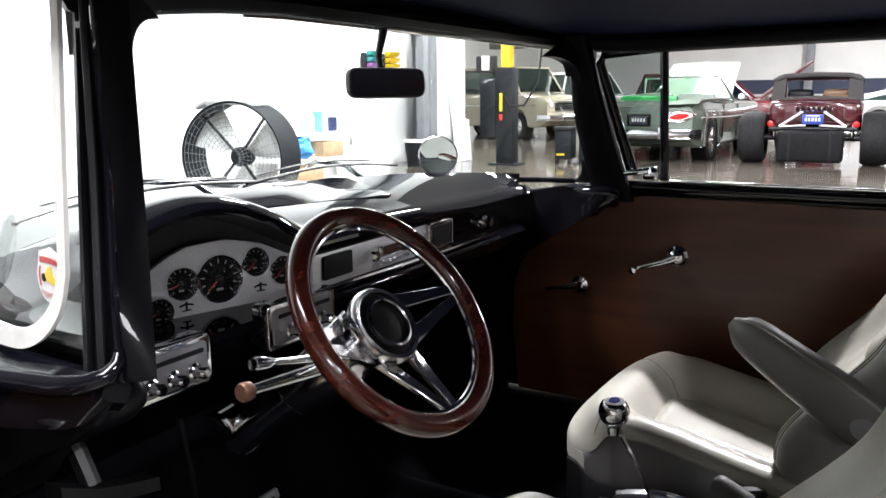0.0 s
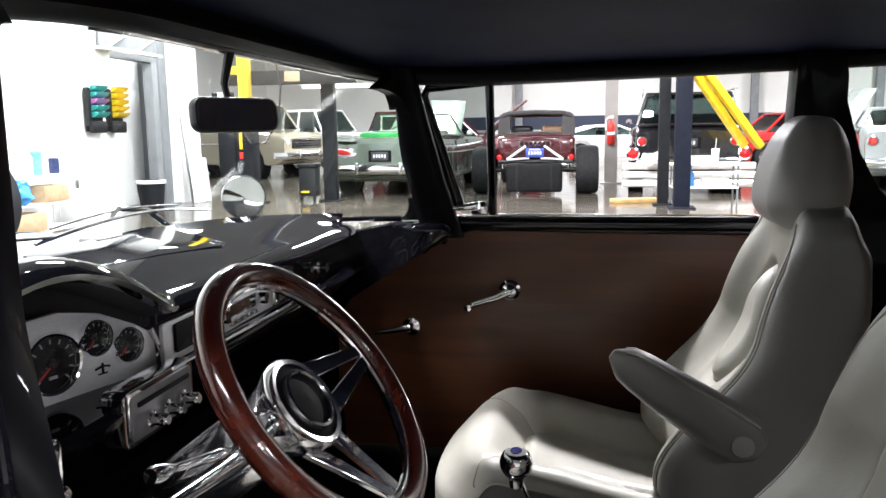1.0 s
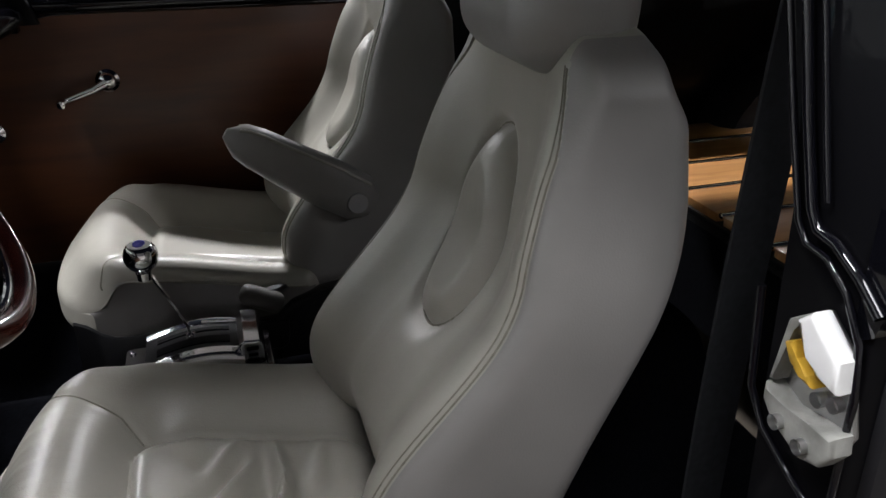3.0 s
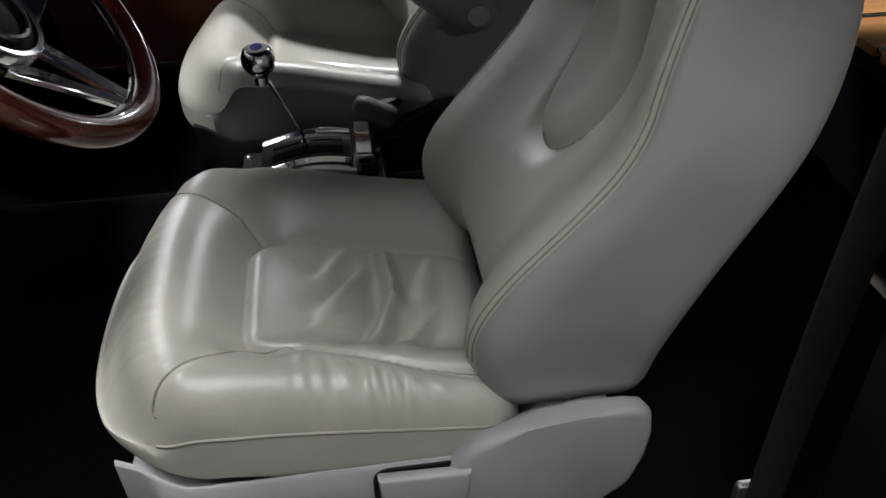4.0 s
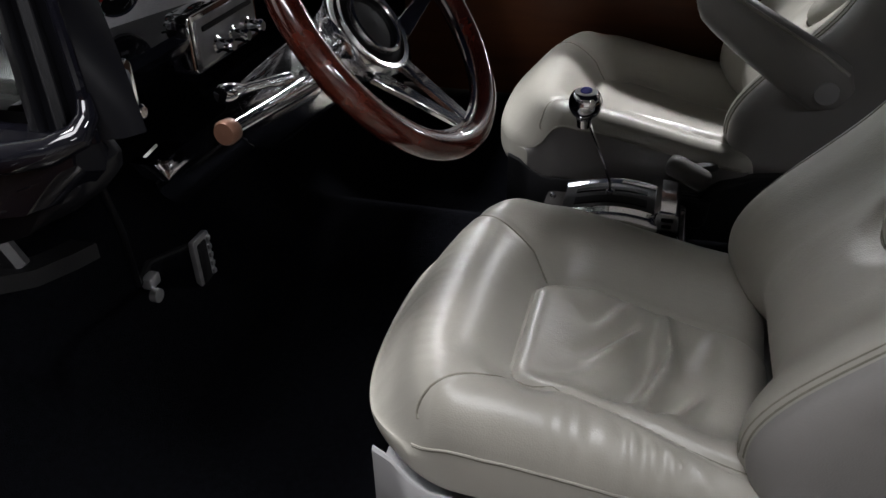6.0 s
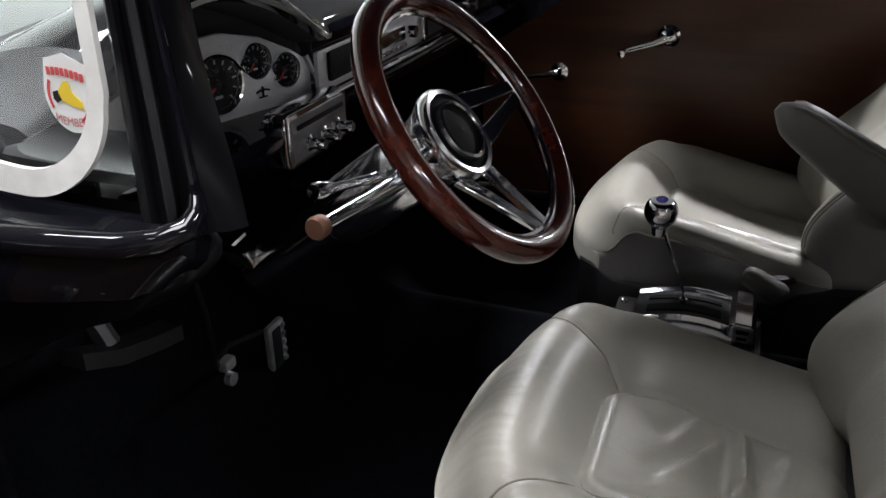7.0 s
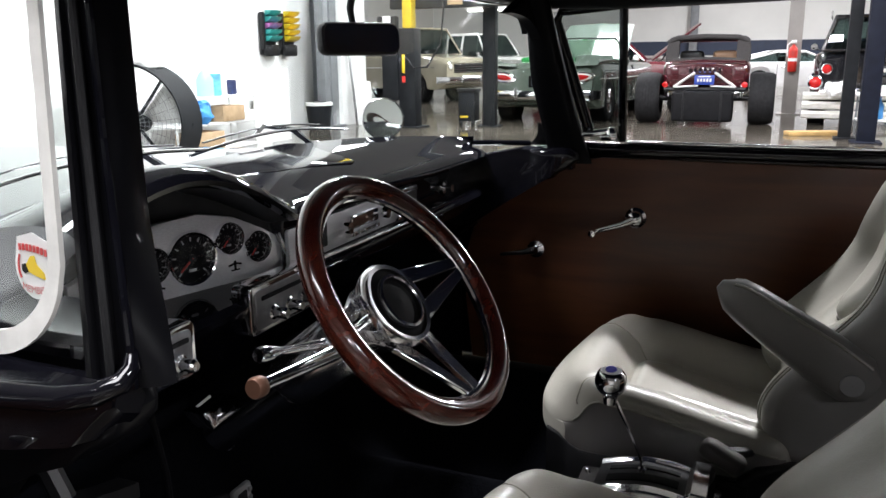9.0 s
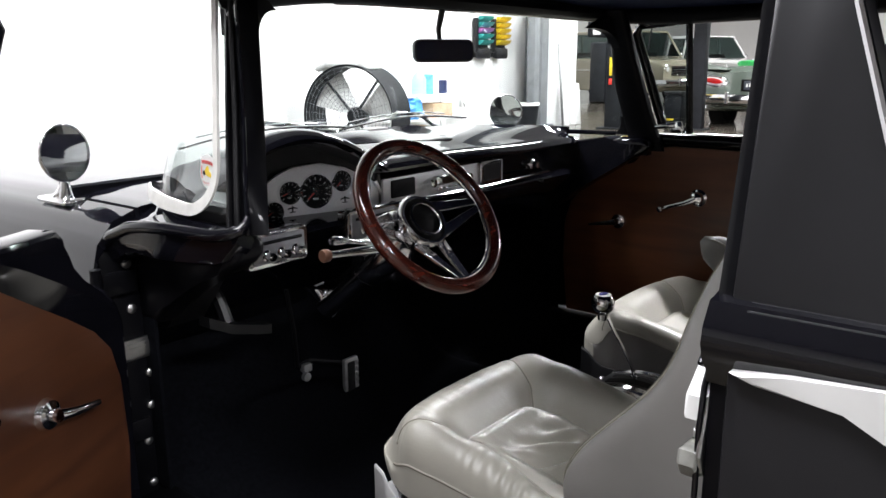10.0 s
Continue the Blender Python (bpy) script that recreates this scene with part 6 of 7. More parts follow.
        bm.faces.new([bm.verts.new(p) for p in q])
        part("window_pane", bm, DARK_GLASS if not open_top else GREEN_GLASS, c)
    ks = (2, 3) if open_top else (0, 1, 2, 3)
    bm = bm_new()
    for s in (-1, 1):
        tube(bm, [corner(s, k) for k in ks], 0.032 if not open_top else 0.024, 8)
        if not open_top:
            xm = (x1 + x2) / 2 - 0.45 if x2 - x1 > 1.3 else (x1 + x2) / 2
            tube(bm, [(xm, s * gw, belt), (xm, s * rw, H - 0.05)], 0.035, 8)
    for k in ks:
        tube(bm, [corner(-1, k), corner(1, k)], 0.028 if not open_top else 0.024, 8)
    part("cabin_frame", bm, (paint if roof_mat is None else roof_mat) if not open_top else CHROME, c)
    if not open_top:
        bm = bm_new()
        sheet(bm, lambda a, b: (x1 - 0.06 + (x2 - x1 + 0.12) * a, (-rw - 0.04 + (2 * rw + 0.08) * b) * (1 - 0.05 * abs(2 * a - 1) ** 4), H - 0.06 + 0.06 * (1 - abs(2 * b - 1) ** 3.5) * (1 - 0.5 * abs(2 * a - 1) ** 4)), 14, 14, (0, 0, -0.035))
        part("roof", bm, roof_mat or paint, c)
    for sx in ((x2 - 0.35, x1 + 0.5) if x2 - x1 > 1.3 else (x2 - 0.3,)):
        for s in (-1, 1):
            bm = bm_new()
            softbox(bm, (0.18, W * 0.36, 0.46), 0.07, (4, 6, 5), lambda p, q: Vector((p[0] + sx - 0.12 * p[2], p[1] + s * W * 0.2, p[2] + belt - 0.08)))
            part("seat_back", bm, seat_mat or PLASTIC, c)
    bm = bm_new()
    mw = Matrix.Translation((x3 - 0.42, W * 0.2, belt + 0.04)) @ pose(0, 0, 0, 0, -65, 0)
    tube(bm, [mw @ Vector((0.19 * math.cos(a), 0.19 * math.sin(a), 0)) for a in (2 * math.pi * k / 24 for k in range(24))], 0.012, 6, closed=True)
    part("steering_wheel", bm, PLASTIC, c)
    # bumpers: a rolled bar with two guards
    for x, d in ((0.0, -0.06), (L, 0.06)):
        bm = bm_new()
        zb = clear + 0.24
        rows = []
        for i in range(17):
            t = -1 + 2 * i / 16
            px = x + d * (1.2 - 0.9 * abs(t) ** 3) - (d * 4 if abs(t) > 0.99 else 0)
            rows.append([Vector((px + d * a, t * W / 2 * 1.01, zb + b)) for a, b in ((-0.6, 0.085), (0.3, 0.075), (0.75, 0.02), (0.75, -0.03), (0.3, -0.075), (-0.6, -0.085))])
        loft(bm, rows)
        for s in (-1, 1):
            box(bm, (x + d * 2.0, s * W * 0.2, zb + 0.015), (0.05, 0.07, 0.22), 0.02)
        part("bumper", bm, CHROME, c)
    # lamps
    for s in (-1, 1):
        m = Matrix.Translation((L - 0.03, s * W * 0.37, hood - 0.20)) @ pose(0, 0, 0, 0, 90, 0)
        bm = bm_new()
        lathe(bm, [(0.115, -0.05), (0.12, 0.02), (0.10, 0.035), (0.09, 0.02)], m, 22)
        hl = part("headlight", bm, CHROME, c)
        bm = bm_new()
        lathe(bm, [(0.095, 0.015), (0.05, 0.035), (0.001, 0.042)], m, 22)
        part("lens", bm, LENS, hl)
        if tail == "cat":
            m = Matrix.Translation((-0.004, s * W * 0.345, deck - 0.23)) @ pose(0, 0, 0, s * 7, 0, 0) @ pose(0, 0, 0, 0, -90, 0)
            sq = lambda rx, ry, h0: [m @ Vector((ry * math.copysign(abs(math.sin(a)) ** 1.3, math.sin(a)), rx * math.cos(a), h0)) for a in (2 * math.pi * k / 32 for k in range(32))]
            bm = bm_new()
            loft(bm, [sq(0.275, 0.10, -0.03), sq(0.275, 0.10, 0.012), sq(0.255, 0.085, 0.022), sq(0.225, 0.066, 0.01)], caps=False)
            sq_out = part("tail_light", bm, CHROME, c, "cat-eye tail light with a bright surround")
            bm = bm_new()
            loft(bm, [sq(0.245, 0.078, 0.006), sq(0.235, 0.072, 0.010)])
            part("surround", bm, LENS, sq_out)
            bm = bm_new()
            loft(bm, [sq(0.17, 0.046, 0.010), sq(0.17, 0.046, 0.022), sq(0.14, 0.03, 0.03)])
            part("red_lens", bm, TAIL_RED, sq_out)
        else:
            m = Matrix.Translation((0.0, s * W * 0.40, deck - 0.27)) @ pose(0, 0, 0, 0, -90, 0)
            bm = bm_new()
            lathe(bm, [(0.085, -0.04), (0.088, 0.015), (0.072, 0.022)], m, 18)
            tl = part("tail_light", bm, CHROME, c)
            bm = bm_new()
            lathe(bm, [(0.074, 0.012), (0.05, 0.03), (0.001, 0.034)], m, 18)
            part("red_lens", bm, TAIL_RED, tl)
    # plate with its print as bars
    bm = bm_new()
    zp = deck - 0.30
    box(bm, (-0.012, 0, zp), (0.02, 0.42, 0.20), 0.01)
    pl = part("plate_recess", bm, SEAM, c)
    bm = bm_new()
    box(bm, (-0.028, 0, zp), (0.012, 0.31, 0.15), 0.004)
    part("plate", bm, plate or PLATE_DARK, pl)
    bm = bm_new()
    for k in range(5):
        box(bm, (-0.036, -0.10 + 0.05 * k, zp + 0.004 * (k % 2)), (0.003, 0.028, 0.06))
    part("plate_bars", bm, BARS, pl)
    # trunk and hood gaps
    for gx in (0.14, x3 + 0.18):
        bm = bm_new()
        tube(bm, [(gx, t * W / 2 * 0.78, top_at(gx) + 0.014 - 0.02 * abs(t) ** 3) for t in [-1 + 0.25 * k for k in range(9)]], 0.006, 5)
        part("panel_gap", bm, SEAM, c)
    if grille:
        bm = bm_new()
        box(bm, (L - 0.0, 0, hood - 0.25), (0.05, W * 0.60, 0.24), 0.02)
        g = part("grille", bm, SEAM, c)
        for k in range(4):
            bm = bm_new()
            box(bm, (L + 0.03, 0, hood - 0.34 + 0.06 * k), (0.02, W * 0.60, 0.018), 0.005)
            part("grille_bar", bm, CHROME, g)
    if hood_up:
        ang, hl, mat = hood_up
        bm = bm_new()
        m = Matrix.Translation((x3 + 0.15, 0, belt + 0.03)) @ pose(0, 0, 0, 0, -ang, 0)
        sheet(bm, lambda a, b: m @ Vector((hl * a, (b - 0.5) * W * (0.80 - 0.10 * a), 0.05 * (1 - (2 * b - 1) ** 4) * (1 - 0.5 * a ** 4) + 0.02 * math.exp(-((b - 0.5) / 0.08) ** 2))), 12, 16, m.to_3x3() @ Vector((0, 0, -0.03)))
        part("raised_hood", bm, mat, c, "raised hood panel")
        for s in (-1, 1):
            bm = bm_new()
            tube(bm, [(x3 + 0.35, s * W * 0.33, belt), m @ Vector((hl * 0.35, s * W * 0.33, -0.02))], 0.014, 6)
            part("hood_strut", bm, PLASTIC, c)
    return c


GREEN_GLASS = glass("green_tinted_glass", (0.62, 0.78, 0.66))
# one silver-green paint: darkened on the body, lightened where wings and hood catch light
SILVER_GREEN = car_paint("silver_green_paint", (0.10, 0.125, 0.102))
# the lightened copy; the seats use it too
LIT_GREEN = car_paint("lit_green_paint", (0.20, 0.25, 0.21))
BRIGHT_GREEN = material("bright_green_vinyl", (0.015, 0.30, 0.06), 0.35, vary=0.2, scale=6)

conv = vehicle("finned_convertible", "silver-green 1950s convertible with cat-eye tail lights and raised hood", "car", SILVER_GREEN, 5.3, 2.03, 1.52, 1.03, 1.0, 1.02, (1.5, 1.9, 2.45, 2.95), at=(12.35, 4.02), rz=-2.5, tail="cat", open_top=True, clear=0.25, fin=0.05, hood_up=(33, 1.35, LIT_GREEN), seat_mat=LIT_GREEN, r=0.35)
# wide gull-wing deck edges and the soft cover behind the seats
for s in (-1, 1):
    bm = bm_new()
    rows = []
    for i in range(15):
        t = i / 14
        x = -0.05 + 2.1 * t
        z = 1.06 + 0.02 * math.sin(math.pi * t) - 0.02 * t
        w0 = 1.03 + 0.03 * (1 - t)
        rows.append([Vector((x, s * (w0 - a), z + b)) for a, b in ((0.0, 0.0), (0.02, 0.035 * (1 - t)), (0.25, 0.02 * (1 - t)), (0.62 - 0.2 * t, -0.05), (0.62 - 0.2 * t, -0.08), (0.05, -0.06))])
    loft(bm, rows)
    part("wing", bm, LIT_GREEN, conv, "flat horizontal tail fin")
    bm = bm_new()
    tube(bm, [(-0.05, s * 1.065, 1.06), (0.6, s * 1.06, 1.075), (1.5, s * 1.05, 1.065), (2.05, s * 1.035, 1.045)], 0.012, 6)
    part("fin_trim", bm, CHROME, conv)
bm = bm_new()
softbox(bm, (0.6, 0.95, 0.14), 0.06, (14, 16, 5), lambda p, q: Vector(p) + Vector((1.75, 0.42, 1.05 + 0.03 * noise.noise(Vector(p) * 3))))
part("folded_top_cover", bm, BRIGHT_GREEN, conv, "bright green cover over the folded top")

BEIGE = car_paint("beige_paint", (0.30, 0.27, 0.20))
vehicle("station_van", "beige 1970s station van with chrome grille and round lamps", "van", BEIGE, 4.9, 1.95, 1.92, 1.20, 1.12, 1.2, (0.1, 0.25, 3.55, 3.95), at=(19.7, 12.2), rz=252, r=0.36, clear=0.34)
vehicle("box_truck", "white pickup truck with a wide chrome grille", "truck", car_paint("cream_white_paint", (0.6, 0.6, 0.58)), 5.0, 1.95, 1.85, 1.15, 1.12, 1.1, (1.9, 2.1, 3.2, 3.6), at=(23.4, 11.4), rz=252, r=0.36, clear=0.34)
vehicle("brown_sedan", "dark brown upright car with a boxy cabin", "car", car_paint("dark_brown_paint", (0.06, 0.025, 0.02)), 4.5, 1.8, 1.75, 1.1, 1.05, 1.05, (0.8, 1.0, 2.4, 2.7), at=(23.2, 7.5), rz=250)
MAROON_DARK = car_paint("maroon_paint", (0.085, 0.008, 0.014))
vehicle("coupe", "maroon coupe with its hood raised", "car", MAROON_DARK, 4.7, 1.85, 1.5, 1.0, 0.98, 0.98, (0.7, 1.3, 2.4, 2.9), at=(18.9, 6.1), rz=-84, hood_up=(38, 1.35, MAROON_DARK))
vehicle("sports_coupe", "white low sports coupe with dark windows", "car", car_paint("white_car_paint", (0.72, 0.72, 0.72)), 4.6, 1.8, 1.26, 0.92, 0.85, 0.95, (0.3, 1.5, 2.2, 2.9), at=(24.9, 1.8), rz=-75, chrome_side=False)
wagon = vehicle("off_road_wagon", "black off-road wagon with chrome trim and silver bumper", "car", car_paint("black_car_paint", (0.008, 0.008, 0.01)), 4.2, 1.95, 1.78, 1.20, 1.15, 1.18, (0.02, 0.14, 2.2, 2.6), at=(13.15, -1.32), rz=-3, clear=0.30, r=0.38, axle=(0.16, 0.80))
vehicle("sedan", "silver-grey 1960s car with wide flat trunk", "car", car_paint("silver_paint", (0.30, 0.30, 0.31)), 5.2, 2.0, 1.5, 1.10, 1.02, 1.14, (1.7, 2.2, 3.1, 3.6), at=(13.2, -5.15), rz=-14, plate=PLATE_DARK, clear=0.26)
CHARCOAL = car_paint("charcoal_paint", (0.02, 0.02, 0.022))
vehicle("pickup", "black pickup truck with chrome trim", "truck", CHARCOAL, 5.0, 1.95, 1.92, 1.25, 1.2, 1.25, (1.6, 1.75, 2.8, 3.2), at=(15.9, -6.5), rz=-14, clear=0.35)
TEAL_PAINT = car_paint("teal_paint", (0.03, 0.38, 0.36))
vehicle("pickup", "teal pickup truck behind the black one", "truck", TEAL_PAINT, 4.9, 1.9, 1.85, 1.35, 1.25, 1.35, (1.6, 1.75, 2.8, 3.2), at=(21.0, -8.4), rz=-30, clear=0.35)
RED_PAINT = car_paint("bright_red_paint", (0.38, 0.02, 0.02))
vehicle("sedan", "red car with its pale hood raised", "car", RED_PAINT, 4.6, 1.8, 1.5, 1.0, 1.0, 1.0, (0.9, 1.4, 2.4, 2.9), at=(20.8, -3.0), rz=-80, hood_up=(58, 1.2, car_paint("grey_primer", (0.4, 0.4, 0.4))))
vehicle("muscle_car", "orange-red coupe with a white roof", "car", car_paint("orange_paint", (0.55, 0.05, 0.015)), 4.7, 1.9, 1.72, 1.2, 1.12, 1.15, (0.9, 1.6, 2.5, 3.2), at=(26.7, -10.4), rz=232, roof_mat=WHITE)
vehicle("muscle_car", "light blue classic coupe with round lamps", "car", car_paint("blue_paint", (0.06, 0.22, 0.38)), 4.5, 1.85, 1.3, 0.92, 0.9, 0.88, (0.9, 1.5, 2.3, 2.9), at=(27.9, -14.6), rz=205, chrome_side=False, r=0.36)
vehicle("sedan", "white 1960s sedan with wide roof", "car", car_paint("ivory_paint", (0.62, 0.60, 0.52)), 4.8, 1.9, 1.45, 0.98, 0.95, 0.95, (1.0, 1.5, 2.7, 3.2), at=(31.6, -15.6), rz=190)

# its ribbed rear bumper and roof rack
bm = bm_new()
for k in range(3):
    prism(bm, [(-0.18, 0.12 + 0.15 * k), (-0.22, 0.14 + 0.15 * k), (-0.23, 0.20 + 0.15 * k), (-0.20, 0.245 + 0.15 * k), (-0.10, 0.245 + 0.15 * k), (-0.10, 0.12 + 0.15 * k)], "y", -1.1, 1.1, 0.008)
part("rear_apron", bm, material("polished_aluminium", (0.78, 0.77, 0.72), 0.3, metal=0.6, vary=0.08), wagon, "ribbed silver rear apron")
for s in (-1, 1):
    bm = bm_new()
    lathe(bm, [(0.11, -0.06), (0.115, 0.02), (0.09, 0.035)], Matrix.Translation((-0.10, s * 0.93, 0.70)) @ pose(0, 0, 0, 0, -90, 0), 20)
    tl = part("corner_light", bm, CHROME, wagon)
    bm = bm_new()
    lathe(bm, [(0.095, 0.0), (0.06, 0.03), (0.001, 0.04)], Matrix.Translation((-0.12, s * 0.93, 0.70)) @ pose(0, 0, 0, 0, -90, 0), 20)
    part("red_lens", bm, TAIL_RED, tl)
    bm = bm_new()
    tube(bm, [(0.1, s * 0.78, 1.80), (2.2, s * 0.78, 1.84)], 0.02, 8)
    for x in (0.15, 0.8, 1.5, 2.1):
        tube(bm, [(x, s * 0.78, 1.74), (x, s * 0.78, 1.83)], 0.015, 6)
    part("roof_rail", bm, CHROME, wagon)

# old red tractor
trac = thing("tractor", "old red tractor with red spoked wheels", "tractor", "", (25.6, -17.2, FLOOR), 170)
for x, y, r, w in ((0.0, 0.75, 0.62, 0.28), (0.0, -0.75, 0.62, 0.28), (2.0, 0.5, 0.36, 0.14), (2.0, -0.5, 0.36, 0.14)):
    car_wheel(trac, x, y, r, w, RED_PAINT)
bm = bm_new()
softbox(bm, (1.5, 0.5, 0.65), 0.14, (8, 6, 6), lambda p, q: Vector(p) + Vector((1.35, 0, 1.1)))
part("hood", bm, RED_PAINT, trac)
bm = bm_new()
box(bm, (0.3, 0, 0.75), (1.2, 0.4, 0.35), 0.05)
part("transmission", bm, PLASTIC, trac)
for s in (-1, 1):
    bm = bm_new()
    sheet(bm, lambda a, b: (0.70 * math.cos(math.pi * (0.15 + 0.7 * a)), s * (0.6 + 0.3 * b), 0.62 + 0.72 * math.sin(math.pi * (0.15 + 0.7 * a))), 14, 3, (0, 0, 0.02))
    part("fender", bm, RED_PAINT, trac)
bm = bm_new()
box(bm, (-0.2, 0, 1.12), (0.4, 0.45, 0.06), 0.02)
box(bm, (-0.4, 0, 1.32), (0.05, 0.45, 0.35), 0.02)
part("seat", bm, YELLOW, trac, "yellow seat")
bm = bm_new()
tube(bm, [(1.7, 0, 1.4), (1.7, 0, 2.0)], 0.035, 10)
part("exhaust", bm, STEEL, trac)

# maroon hot rod with a soft top; x runs ahead from its tail
hot = thing("hot_rod", "maroon hot rod roadster with grey soft top and wide rear tyres", "car", "parked cars", (12.7, 1.32, FLOOR), 1)
MAROON = car_paint("dark_red_paint", (0.05, 0.006, 0.010))
for s in (-1, 1):
    car_wheel(hot, 0.42, s * 0.92, 0.43, 0.40, PLASTIC)
    car_wheel(hot, 3.4, s * 0.8, 0.34, 0.18, PLASTIC)
bm = bm_new()
rows = []
for x, hw, z0, z1 in ((0.28, 0.60, 0.66, 0.98), (0.32, 0.67, 0.60, 1.02), (0.42, 0.70, 0.55, 1.06), (1.2, 0.71, 0.42, 1.07), (1.9, 0.64, 0.42, 1.05), (2.0, 0.5, 0.42, 1.0), (3.6, 0.32, 0.45, 0.95)):
    rows.append([Vector((x, y, z)) for y, z in ((-hw * 0.9, z0), (-hw, z0 + 0.06), (-hw, z1 - 0.10), (-hw * 0.95, z1 - 0.03), (-hw * 0.8, z1), (0, z1 + 0.02), (hw * 0.8, z1), (hw * 0.95, z1 - 0.03), (hw, z1 - 0.10), (hw, z0 + 0.06), (hw * 0.9, z0))])
loft(bm, rows)
hb = part("body", bm, MAROON, hot)
# raised panels on its back
for py, pw in ((-0.53, 0.20), (0.0, 0.60), (0.53, 0.20)):
    bm = bm_new()
    box(bm, (0.285, py, 0.83), (0.05, pw, 0.24), 0.02)
    part("rear_panel", bm, MAROON, hb)
for zz in (1.005, 1.05):
    bm = bm_new()
    tube(bm, [(0.30 if zz < 1.03 else 0.40, -0.62, zz), (0.29 if zz < 1.03 else 0.39, 0, zz + 0.012), (0.30 if zz < 1.03 else 0.40, 0.62, zz)], 0.010, 6)
    part("bright_bead", bm, CHROME, hb)
CANVAS = material("grey_canvas", (0.05, 0.047, 0.047), 0.9, vary=0.15, scale=40, bump=0.3, bump_scale=300, spec=0.1)
top = part("soft_top", bm_new(), CANVAS, hot, "grey canvas soft top")
bm = bm_new()
sheet(bm, lambda a, b: (0.62 + 1.25 * a, -0.66 + 1.32 * b, 1.40 + 0.09 * (1 - abs(2 * b - 1) ** 4) - 0.03 * abs(2 * a - 1) ** 4), 12, 16, (0, 0, -0.05))
bm.to_mesh(top.data)
bm.free()
top.data.shade_smooth()
for s in (-1, 1):
    bm = bm_new()
    loft(bm, [[Vector((x, s * y, z)) for x, y, z in ((0.44 + dx, 0.47, z0), (0.44 + dx, 0.68 - dn, z0), (0.60 + dx, 0.70 - dn, z0), (0.60 + dx, 0.47, z0))] for dx, dn, z0 in ((0.0, 0.0, 1.03), (0.05, 0.0, 1.15), (0.10, 0.01, 1.3), (0.14, 0.04, 1.42), (0.18, 0.10, 1.46))])
    part("side_curtain", bm, CANVAS, top)
bm = bm_new()
tube(bm, [(0.60, -0.66, 1.36), (0.58, -0.5, 1.435), (0.56, 0, 1.455), (0.58, 0.5, 1.435), (0.60, 0.66, 1.36)], 0.045, 10)
tube(bm, [(0.44, -0.62, 1.06), (0.43, 0, 1.09), (0.44, 0.62, 1.06)], 0.03, 8)
part("rear_bow", bm, CANVAS, top)
bm = bm_new()
tube(bm, [(1.85, -0.60, 1.05), (1.78, -0.58, 1.40), (1.78, 0.58, 1.40), (1.85, 0.60, 1.05)], 0.025, 8)
part("windshield_frame", bm, CHROME, hot)
for s in (-1, 1):
    bm = bm_new()
    softbox(bm, (0.16, 0.42, 0.40), 0.07, (5, 6, 6), lambda p, q: Vector(p) + Vector((1.0 - 0.1 * p[2], s * 0.28, 1.02)))
    part("seat_back", bm, material("tan_leather", (0.28, 0.16, 0.09), 0.5, vary=0.1) if s < 0 else PLASTIC, hot)
bm = bm_new()
box(bm, (0.04, 0, 0.31), (0.32, 0.98, 0.50), 0.05, None, 3)
tank = part("fuel_tank", bm, material("dull_black_paint", (0.008, 0.008, 0.009), 0.6, vary=0.25, scale=12, spec=0.12), hot, "dull black fuel tank between the rear wheels")
for s in (-1, 1):
    bm = bm_new()
    box(bm, (0.04, s * 0.3, 0.31), (0.335, 0.035, 0.51), 0.006)
    part("tank_strap", bm, RUBBER, tank)
bm = bm_new()
tube(bm, [(0.42, -0.85, 0.43), (0.42, 0.85, 0.43)], 0.05, 10)
tube(bm, [(0.26, -0.66, 0.58), (0.26, 0.66, 0.58)], 0.04, 8)
part("rear_axle", bm, PLASTIC, hot, "black rear axle and frame")
for s in (-1, 1):
    bm = bm_new()
    tube(bm, [(0.2, s * 0.50, 0.62), (0.22, s * 0.16, 0.86)], 0.022, 8)
    tube(bm, [(0.2, s * 0.50, 0.62), (0.2, s * 0.10, 0.64)], 0.018, 8)
    part("frame_strut", bm, BARS, hot, "silver frame strut")
    bm = bm_new()
    tube(bm, [(0.3, s * 0.58, 0.45), (0.32, s * 0.60, 0.66)], 0.035, 10)
    part("spring", bm, CHROME, hot)
bm = bm_new()
for k in range(7):
    tube(bm, [(0.22, -0.24 + 0.08 * k, 0.87), (0.18, -0.24 + 0.08 * k, 0.92), (0.24, -0.24 + 0.08 * k, 0.94)], 0.022, 8)
part("bright_pipes", bm, CHROME, hot)
bm = bm_new()
box(bm, (0.18, 0, 0.74), (0.02, 0.32, 0.16), 0.004)
pl = part("plate", bm, PLATE, hot, "blue number plate")
bm = bm_new()
for k in range(5):
    box(bm, (0.166, -0.10 + 0.05 * k, 0.735), (0.004, 0.030, 0.055))
box(bm, (0.166, 0, 0.795), (0.004, 0.2, 0.018))
part("plate_bars", bm, BARS, pl)
for s in (-1, 1):
    bm = bm_new()
    lathe(bm, [(0.05, -0.03), (0.05, 0.02), (0.001, 0.03)], Matrix.Translation((0.24, s * 0.64, 0.66)) @ pose(0, 0, 0, 0, -90, 0), 16)
    part("tail_light", bm, TAIL_RED, hot)


